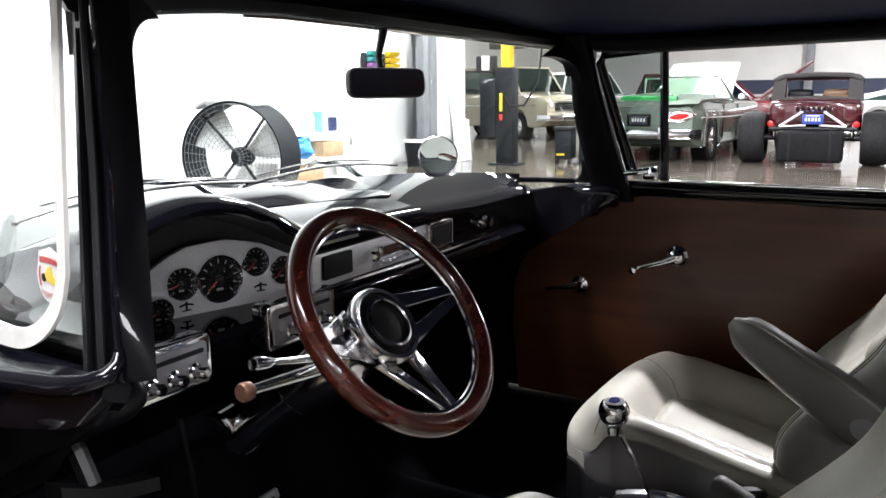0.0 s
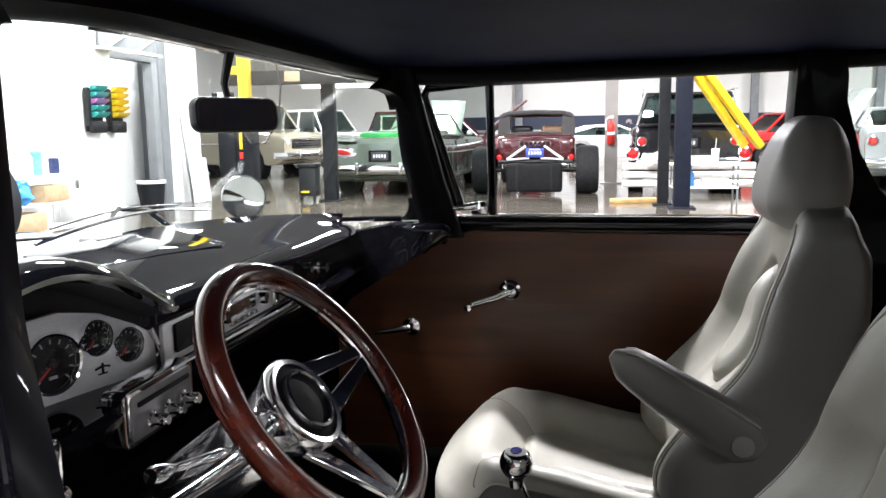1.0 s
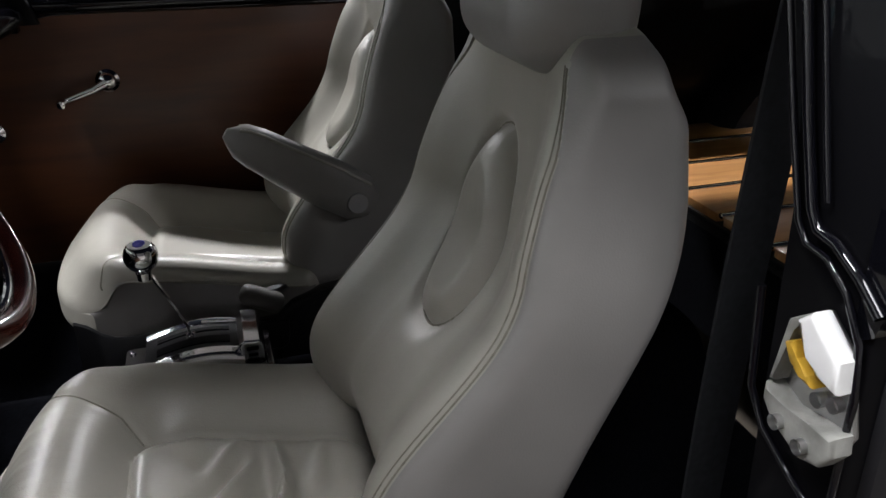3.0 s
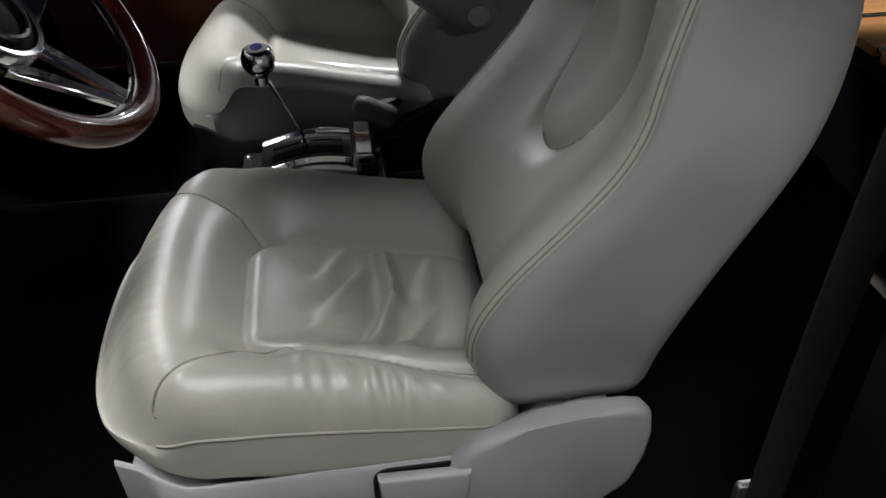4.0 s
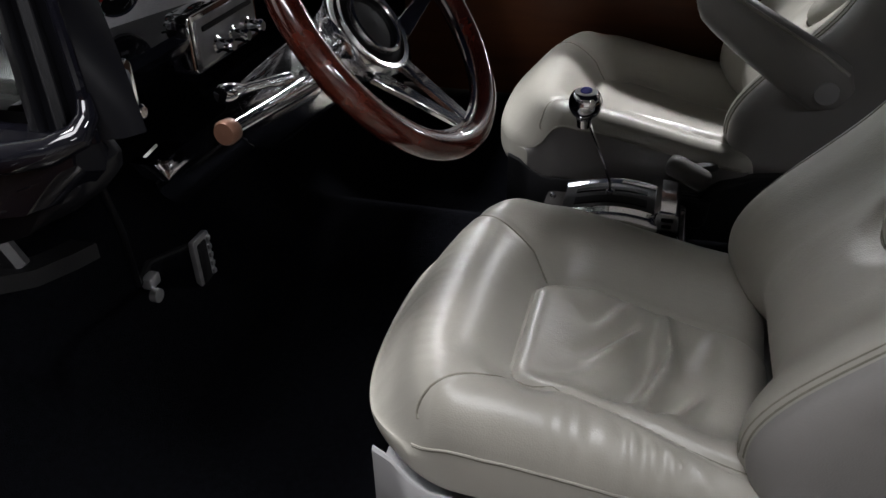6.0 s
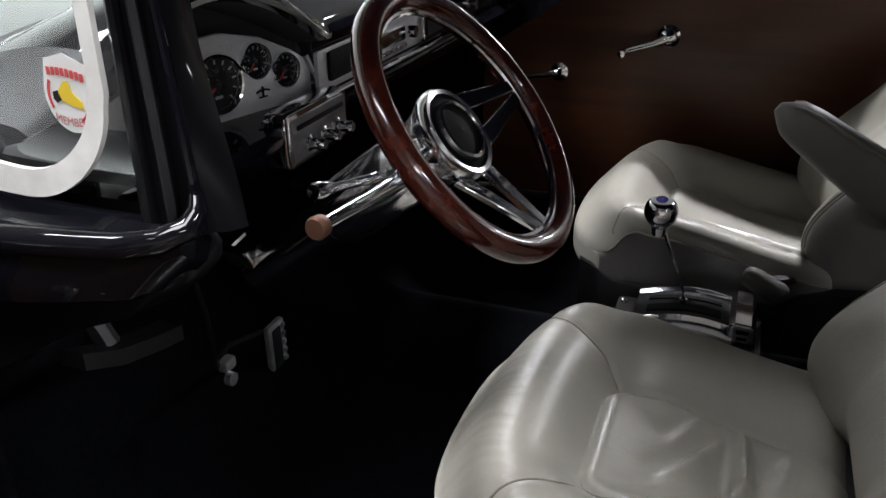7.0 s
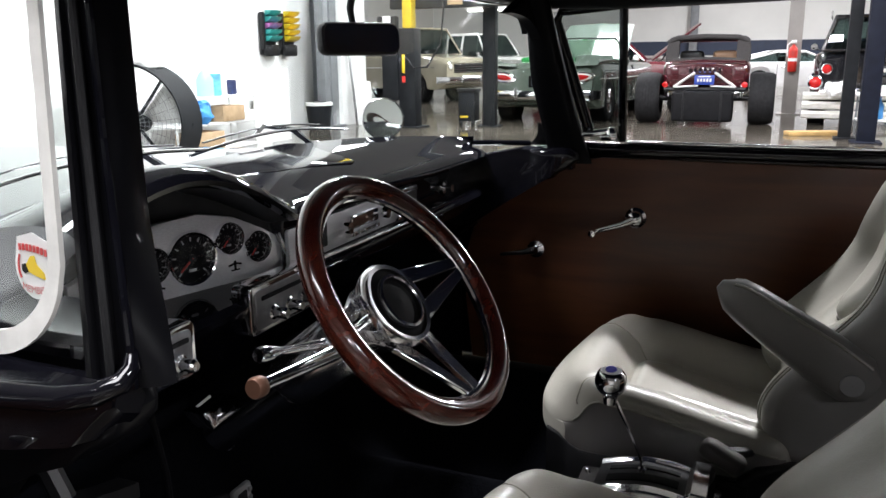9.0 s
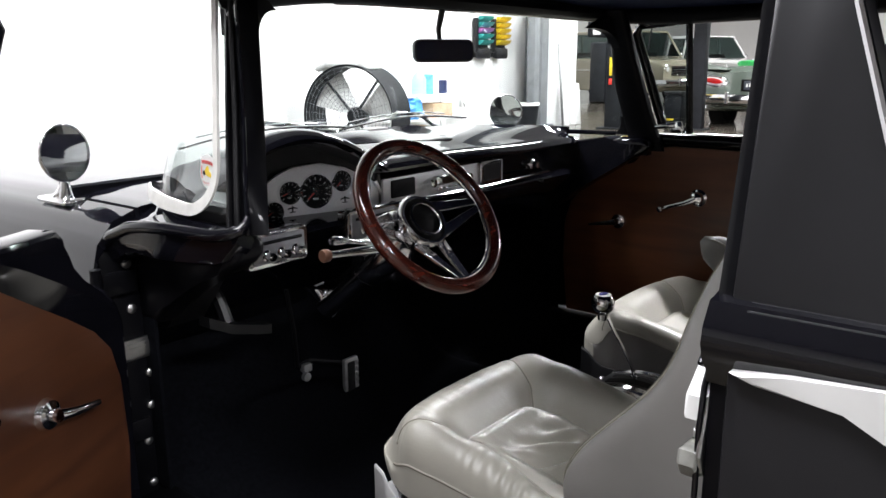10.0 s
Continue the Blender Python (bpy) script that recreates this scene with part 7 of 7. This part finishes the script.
# ---- workshop things ----
def post(name, label, category, x, y, sx, sy, h, mat, parts=()):
    p = thing(name, label, category, "", (x, y, FLOOR))
    bm = bm_new()
    box(bm, (0, 0, h / 2), (sx, sy, h), 0.01)
    part("shaft", bm, mat, p)
    bm = bm_new()
    box(bm, (0, 0, 0.012), (sx * 1.7, sy * 1.7, 0.024), 0.004)
    part("base_plate", bm, mat, p)
    return p


GREY_STEEL = material("grey_painted_steel", (0.20, 0.21, 0.22), 0.5, vary=0.15, scale=6)
DARK_STEEL = material("dark_painted_steel", (0.010, 0.011, 0.013), 0.6, vary=0.25, scale=8, spec=0.2)
NAVY_STEEL = material("navy_painted_steel", (0.007, 0.009, 0.018), 0.6, vary=0.2, scale=8, spec=0.2)
TAUPE = material("taupe_column", (0.32, 0.30, 0.28), 0.6, vary=0.1, scale=3)

post("steel_post", "grey steel door post beside the recess", "post", 10.85, 7.38, 0.22, 0.26, 4.6, GREY_STEEL)
post("building_column", "taupe square building column with a fire extinguisher", "column", 15.75, -0.06, 0.26, 0.26, 6.3, TAUPE)

fe = thing("fire_extinguisher", "red fire extinguisher hung on the column", "extinguisher", "", (15.55, -0.05, 0.88))
bm = bm_new()
lathe(bm, [(0.001, 0), (0.07, 0.005), (0.08, 0.03), (0.08, 0.40), (0.06, 0.46), (0.025, 0.49), (0.02, 0.52)], None, 18)
part("cylinder", bm, RED, fe)
bm = bm_new()
box(bm, (0, 0, 0.56), (0.04, 0.10, 0.06), 0.01)
tube(bm, [(0, 0.04, 0.57), (0, 0.11, 0.50), (0, 0.10, 0.3)], 0.012, 8)
part("valve", bm, WHITE, fe)
bm = bm_new()
lathe(bm, [(0.081, 0.20), (0.081, 0.26)], None, 18)
part("paper_tag", bm, WHITE, fe)

# two-post lift by the van
lift = post("lift_post", "dark two-post lift column with yellow top and hoses", "car lift", 11.0, 5.9, 0.26, 0.30, 1.62, DARK_STEEL)
bm = bm_new()
box(bm, (0, 0.0, 2.35), (0.20, 0.16, 1.45), 0.01)
part("yellow_mast", bm, YELLOW, lift, "yellow upper mast")
bm = bm_new()
box(bm, (-0.06, 0.36, 1.68), (0.16, 0.34, 0.28), 0.02)
part("control_box", bm, DARK_STEEL, lift, "dark control box")
bm = bm_new()
box(bm, (-0.15, 0.34, 1.70), (0.02, 0.14, 0.24), 0.004)
part("instruction_sheet", bm, WHITE, lift)
bm = bm_new()
box(bm, (-0.10, 0.30, 0.95), (0.12, 0.30, 1.0), 0.03)
part("carriage", bm, DARK_STEEL, lift)
bm = bm_new()
box(bm, (-0.17, 0.04, 1.05), (0.01, 0.05, 0.30), 0.002)
part("warning_label", bm, YELLOW, lift, "yellow warning label")
bm = bm_new()
box(bm, (-0.17, 0.04, 0.80), (0.01, 0.06, 0.10), 0.002)
part("red_label", bm, RED, lift)
bm = bm_new()
tube(bm, [(-0.1, 0.05, 1.2), (-0.2, -0.15, 0.98), (-0.2, -0.40, 1.0), (-0.15, -0.62, 1.35), (-0.1, -0.66, 1.9), (0, -0.5, 2.6)], 0.016, 8)
part("hose", bm, RUBBER, lift, "hanging black hose")
lp2 = post("lift_post", "slim dark lift column", "car lift", 11.5, 4.65, 0.16, 0.22, 5.2, DARK_STEEL)
bm = bm_new()
tube(bm, [(11.0, 5.9, 3.2), (11.3, 5.2, 3.25), (11.5, 4.65, 3.25)], 0.05, 8)
for v in bm.verts:
    v.co -= Vector((11.5, 4.65, FLOOR))
part("crossbar", bm, GREY_STEEL, lp2)

# second lift with yellow arms
post("lift_post", "dark lift column near the off-road wagon", "car lift", 11.0, -0.73, 0.16, 0.16, 5.2, DARK_STEEL)
lp4 = post("lift_post", "navy lift column with raised yellow arms", "car lift", 10.5, -0.95, 0.22, 0.22, 5.2, NAVY_STEEL)
for (y0, z0), (y1, z1) in (((-1.10, 2.02), (-1.78, 1.12)), ((-1.24, 2.05), (-2.0, 1.10))):
    bm = bm_new()
    d = Vector((0.4, y1 - y0, z1 - z0))
    m = Matrix.Translation(Vector((10.95, (y0 + y1) / 2, (z0 + z1) / 2)) - Vector((10.5, -0.95, FLOOR))) @ d.to_track_quat("Y", "Z").to_matrix().to_4x4()
    box(bm, (0, 0, 0), (0.10, d.length + 0.5, 0.11), 0.012, None)
    for v in bm.verts:
        v.co = m @ v.co
    part("lift_arm", bm, YELLOW, lp4, "yellow folding lift arm")

# white folding table with clutter
tb = thing("folding_table", "white plastic folding table with metal legs", "table", "", (11.25, -1.35, FLOOR))
bm = bm_new()
box(bm, (0, 0, 0.60), (0.5, 1.05, 0.04), 0.012)
part("tabletop", bm, WHITE, tb)
bm = bm_new()
box(bm, (0, 0, 0.25), (0.45, 0.95, 0.025), 0.008)
part("lower_shelf", bm, WHITE, tb)
for sx in (-1, 1):
    for sy in (-1, 1):
        bm = bm_new()
        tube(bm, [(sx * 0.21, sy * 0.46, 0.0), (sx * 0.21, sy * 0.46, 0.60)], 0.014, 8)
        part("leg", bm, GREY_STEEL, tb)
TT = FLOOR + 0.62


def small(name, label, category, at, build, mat):
    bm = bm_new()
    build(bm)
    for v in bm.verts:
        v.co += Vector(at)
    return tagged(part(name, bm, mat), label, category)


small("paper_cup", "white drink cup with a straw on the table", "cup", (11.2, -1.50, TT), lambda b: (lathe(b, [(0.045, 0), (0.06, 0.2), (0.062, 0.21), (0.002, 0.21)], None, 18), tube(b, [(0, 0, 0.2), (0.01, -0.01, 0.36)], 0.006, 6)), WHITE)
small("spray_bottle", "blue-white spray bottle on the table", "bottle", (11.15, -1.14, FLOOR + 0.27), lambda b: (lathe(b, [(0.06, 0), (0.06, 0.18), (0.02, 0.25), (0.02, 0.28)], None, 16), box(b, (0, 0.02, 0.31), (0.03, 0.09, 0.05), 0.01)), BLUE)
small("spray_can", "copper-coloured spray can with white cap", "can", (11.2, -0.98, TT), lambda b: lathe(b, [(0.035, 0), (0.035, 0.20), (0.02, 0.23), (0.02, 0.28), (0.001, 0.28)], None, 16), CARD)
small("paper_box", "white paper box on the table", "box", (11.25, -1.25, TT), lambda b: box(b, (0, 0, 0.05), (0.25, 0.35, 0.10), 0.006), WHITE)
small("paper_stack", "stack of white paper on the lower shelf", "paper", (11.2, -1.5, FLOOR + 0.264), lambda b: box(b, (0, 0, 0.06), (0.30, 0.38, 0.12), 0.006), WHITE)


def rag(b):
    softbox(b, (0.30, 0.42, 0.22), 0.10, (14, 16, 10), lambda p, q: p + 0.06 * Vector(noise.turbulence_vector(Vector(p) * 7, 3, False)))


small("white_rag", "crumpled white rag over the wagon bumper", "rag", (12.85, -0.75, 0.66), rag, WHITE)
small("wood_ramp", "flat yellow wood board on the floor", "board", (11.4, -0.35, FLOOR), lambda b: box(b, (0, 0, 0.03), (0.25, 0.75, 0.06), 0.006, pose(0, 0, 0, 0, 0, 20)), material("pine_board", (0.5, 0.32, 0.12), 0.6, vary=0.2))

# cart by the lift
cart = thing("tool_cart", "small dark rolling tool cart", "cart", "", (11.55, 5.05, FLOOR))
bm = bm_new()
box(bm, (0, 0, 0.33), (0.26, 0.30, 0.50), 0.02)
part("body", bm, DARK_STEEL, cart)
bm = bm_new()
box(bm, (0, 0, 0.60), (0.30, 0.34, 0.06), 0.015)
part("tray", bm, PLASTIC, cart)
for sy in (-1, 1):
    bm = bm_new()
    lathe(bm, [(0.02, -0.02), (0.045, -0.02), (0.045, 0.02), (0.02, 0.02)], Matrix.Translation((-0.1, sy * 0.11, 0.045)) @ pose(0, 0, 0, 90, 0, 0), 14)
    part("caster", bm, RUBBER, cart)
bm = bm_new()
box(bm, (-0.132, 0.04, 0.16), (0.006, 0.14, 0.03))
part("yellow_strip", bm, YELLOW, cart)

# bins hung on the wall
rack = thing("bin_rack", "black wall rack with teal, purple and yellow parts bins", "wall rack", "", (8.42, 6.74, 1.30))
for cx, mats in ((-0.22, (TEAL, TEAL, PURPLE, TEAL, TEAL)), (0.24, (YELLOW, YELLOW, YELLOW, YELLOW, YELLOW))):
    bm = bm_new()
    box(bm, (cx, 0.03, 0.26), (0.36, 0.03, 0.56), 0.01)
    box(bm, (cx, -0.02, 0.04), (0.32, 0.08, 0.16), 0.03)
    box(bm, (cx - 0.16, -0.0, 0.30), (0.05, 0.06, 0.50), 0.01)
    part("back_panel", bm, PLASTIC, rack)
    for k, mt in enumerate(mats):
        bm = bm_new()
        prism(bm, [(-0.02, 0.0), (-0.10, 0.03), (-0.13, 0.075), (-0.02, 0.075)], "x", cx - 0.12, cx + 0.15, 0.006)
        for v in bm.verts:
            v.co.z += 0.16 + 0.085 * k
        part("bin", bm, mt, rack)

# drum fan
fan = thing("drum_fan", "large black drum fan with a wire guard", "fan", "", (4.60, 5.84, FLOOR))
fm = Matrix.Translation((0, 0, 0.58)) @ pose(0, 0, 0, 90, 0, -76)
bm = bm_new()
lathe(bm, [(0.54, -0.2), (0.56, -0.21), (0.56, 0.21), (0.54, 0.2), (0.535, 0.0), (0.54, -0.2)], fm, 48)
part("drum", bm, DARK_STEEL, fan, "dark grey drum housing")
for r in [0.10 + 0.043 * k for k in range(11)]:
    bm = bm_new()
    tube(bm, [fm @ Vector((r * math.cos(t), r * math.sin(t), 0.205)) for t in (2 * math.pi * k / 40 for k in range(40))], 0.002, 5, closed=True)
    part("guard_ring", bm, GREY_STEEL, fan)
for k in range(32):
    a = 2 * math.pi * k / 32 + 0.1
    bm = bm_new()
    tube(bm, [fm @ Vector((0.08 * math.cos(a), 0.08 * math.sin(a), 0.208)), fm @ Vector((0.53 * math.cos(a), 0.53 * math.sin(a), 0.205))], 0.002, 5)
    part("guard_wire", bm, GREY_STEEL, fan)
for a in (50, 130, 230, 310):
    bm = bm_new()
    tube(bm, [fm @ Vector((0.06 * math.cos(radians(a)), 0.06 * math.sin(radians(a)), 0.05)), fm @ Vector((0.54 * math.cos(radians(a)), 0.54 * math.sin(radians(a)), 0.10))], 0.016, 8)
    part("strut", bm, DARK_STEEL, fan)
for k in range(3):
    bm = bm_new()
    a0 = 2 * math.pi * k / 3 + 0.4
    sheet(bm, lambda u, v: fm @ Vector(((0.08 + 0.46 * u) * math.cos(a0 + 0.9 * (v - 0.5)), (0.08 + 0.46 * u) * math.sin(a0 + 0.9 * (v - 0.5)), -0.05 + 0.12 * (v - 0.5))), 8, 6, (0, 0.006, 0))
    part("blade", bm, WHITE, fan)
bm = bm_new()
lathe(bm, [(0.09, -0.12), (0.10, -0.1), (0.10, 0.05), (0.07, 0.09), (0.001, 0.10)], fm, 20)
part("motor", bm, DARK_STEEL, fan)
for s in (-1, 1):
    bm = bm_new()
    tube(bm, [fm @ Vector((s * 0.40, -0.57, 0.1)), fm @ Vector((s * 0.46, -0.40, 0.0)), fm @ Vector((s * 0.55, 0.0, 0))], 0.02, 8)
    part("stand", bm, DARK_STEEL, fan)
bm = bm_new()
softbox(bm, (0.7, 0.30, 0.10), 0.05, (24, 10, 6), lambda p, q: Vector(p) + Vector((-0.1, 0, 1.15 - 0.28 * p[0] ** 2)) + 0.03 * noise.turbulence_vector(Vector(p) * 8, 3, False))
tagged(part("plastic_sheet", bm, WHITE), "crumpled white plastic sheet on top of the fan", "sheet")
bpy.data.objects["plastic_sheet"].matrix_world = pose(4.60, 5.84, FLOOR, 0, 0, -76)

# shelf with supplies
sf = thing("wire_shelf", "white wire shelf against the wall", "shelf", "", (6.35, 6.45, FLOOR))
for z in (0.12, 0.42, 0.72):
    bm = bm_new()
    box(bm, (0, 0, z), (1.5, 0.42, 0.03), 0.008)
    part("shelf_board", bm, WHITE, sf)
for sx in (-1, 1):
    for sy in (-1, 1):
        bm = bm_new()
        tube(bm, [(sx * 0.73, sy * 0.19, 0), (sx * 0.73, sy * 0.19, 0.80)], 0.014, 8)
        part("upright", bm, WHITE, sf)
ZS = FLOOR + 0.735
small("water_jug", "clear blue water jug on the shelf", "jug", (6.30, 6.38, ZS), lambda b: lathe(b, [(0.10, 0), (0.10, 0.20), (0.06, 0.27), (0.03, 0.30), (0.001, 0.30)], None, 16), material("pale_blue_plastic", (0.35, 0.62, 0.75), 0.3))
small("paper_towel", "roll of blue-white towels on the shelf", "towel", (6.48, 6.38, ZS), lambda b: lathe(b, [(0.001, 0), (0.08, 0), (0.08, 0.26), (0.02, 0.26), (0.02, 0.2)], None, 18), material("cyan_print", (0.15, 0.45, 0.62), 0.5, vary=0.5, scale=12))
small("tin_can", "dark printed tin on the shelf", "tin", (6.83, 6.40, ZS), lambda b: box(b, (0, 0, 0.09), (0.10, 0.08, 0.18), 0.012), material("dark_blue_tin", (0.02, 0.03, 0.10), 0.35, vary=0.5, scale=18))
small("blue_bag", "crumpled blue plastic bag on the shelf", "bag", (6.05, 6.33, FLOOR + 0.57), lambda b: softbox(b, (0.32, 0.30, 0.26), 0.12, (14, 14, 12), lambda p, q: Vector(p) + 0.05 * noise.turbulence_vector(Vector(p) * 9, 3, False)), BLUE)
small("cardboard_box", "open cardboard box on the shelf", "box", (6.62, 6.38, FLOOR + 0.435), lambda b: box(b, (0, 0, 0.09), (0.42, 0.30, 0.18), 0.006), CARD)
small("cardboard_box", "flat cardboard box on the low shelf", "box", (6.15, 6.38, FLOOR + 0.135), lambda b: box(b, (0, 0, 0.10), (0.5, 0.32, 0.20), 0.006), CARD)
small("white_carton", "white carton beside the shelf", "box", (7.45, 6.55, FLOOR), lambda b: box(b, (0, 0, 0.25), (0.36, 0.3, 0.50), 0.008), WHITE)
small("wall_outlet", "small outlet box with a hanging cord on the wall", "outlet", (7.75, 6.785, 0.62), lambda b: (box(b, (0, 0, 0), (0.08, 0.03, 0.12), 0.006), tube(b, [(0.03, -0.02, 0), (0.08, -0.03, -0.1), (0.04, -0.03, -0.25)], 0.008, 6)), STEEL)

# bin, ladder, boards near the post
tr = thing("trash_bin", "dark plastic trash bin with a pale liner", "bin", "", (10.1, 7.15, FLOOR))
bm = bm_new()
lathe(bm, [(0.001, 0.0), (0.17, 0.0), (0.22, 0.42), (0.225, 0.44), (0.20, 0.44), (0.16, 0.05)], None, 20)
part("tub", bm, DARK_STEEL, tr)
bm = bm_new()
lathe(bm, [(0.228, 0.40), (0.23, 0.445), (0.20, 0.455)], None, 20)
part("liner", bm, WHITE, tr)
ld = thing("leaning_boards", "pale boards and trim leaning on the wall", "boards", "", (10.95, 6.85, FLOOR))
for k, (dx, h, w) in enumerate(((0.0, 1.45, 0.06), (0.12, 0.95, 0.22), (0.33, 0.85, 0.16), (0.5, 0.75, 0.2))):
    bm = bm_new()
    box(bm, (dx, 0.12 - 0.02 * k, h / 2), (w, 0.02, h), 0.003, pose(0, 0, 0, -8, 5, 0))
    part("board", bm, WHITE if k != 0 else STEEL, ld)
# far wall posts
for yy in (-15.3, -19.95, -10.6, -6.0, 3.4):
    post("wall_post", "grey steel column on the far wall", "column", 32.6, yy, 0.25, 0.30, 6.3, GREY_STEEL)

# door frame in the recess and the shelf-like bracket over it
fr = thing("door_frame", "grey steel door frame in the wall recess", "door frame", "", (9.75, 7.20, FLOOR))
bm = bm_new()
box(bm, (0.62, 0.0, 1.14), (0.16, 0.16, 2.28), 0.006)
part("jamb", bm, GREY_STEEL, fr)
bm = bm_new()
box(bm, (-0.1, 0.0, 2.32), (1.6, 0.16, 0.10), 0.006)
part("head", bm, GREY_STEEL, fr)
bracket = thing("wall_bracket", "grey triangular steel bracket above the door frame", "bracket", "", (9.1, 6.72, 2.38))
bm = bm_new()
box(bm, (0, 0, 0), (1.5, 0.12, 0.04), 0.005)
part("rail", bm, WHITE, bracket)
bm = bm_new()
box(bm, (0, 0.04, 0.13), (1.4, 0.03, 0.22), 0.004)
part("web", bm, GREY_STEEL, bracket)
for a, b in ((-0.6, -0.1), (0.1, 0.6)):
    bm = bm_new()
    tube(bm, [(a, -0.02, 0.02), (b, -0.02, 0.24)], 0.02, 6)
    part("brace", bm, WHITE, bracket)

# dark overhead beam with a hanging lamp over the lift
bmx = thing("lift_beam", "dark overhead beam of the car lift with a label", "beam", "", (11.2, 5.0, 2.0))
bm = bm_new()
box(bm, (0, 0.2, 0.12), (0.20, 2.2, 0.22), 0.01)
part("beam", bm, DARK_STEEL, bmx)
bm = bm_new()
box(bm, (-0.104, 0.12, 0.13), (0.006, 0.26, 0.16), 0.002)
part("label", bm, CARD, bmx, "tan printed label")
bm = bm_new()
box(bm, (-0.104, 1.05, 0.25), (0.006, 0.26, 0.14), 0.002)
part("sign", bm, YELLOW, bmx, "yellow warning sign")
tube_lamp = thing("strip_lamp", "long white fluorescent strip lamp", "lamp", "", (20.0, 7.3, 2.45))
bm = bm_new()
box(bm, (0, 0, 0.05), (0.20, 2.0, 0.05), 0.01)
part("housing", bm, WHITE, tube_lamp)
for sy in (-0.7, 0.7):
    bm = bm_new()
    tube(bm, [(0, sy, 0.06), (0, sy, 4.06)], 0.006, 6)
    part("hanger", bm, STEEL, tube_lamp)
bm = bm_new()
tube(bm, [(0, -0.95, 0.0), (0, 0.95, 0.0)], 0.03, 10)
part("lit_tube", bm, glow("lit_fluorescent", (1.0, 0.98, 0.95), 6.0), tube_lamp)
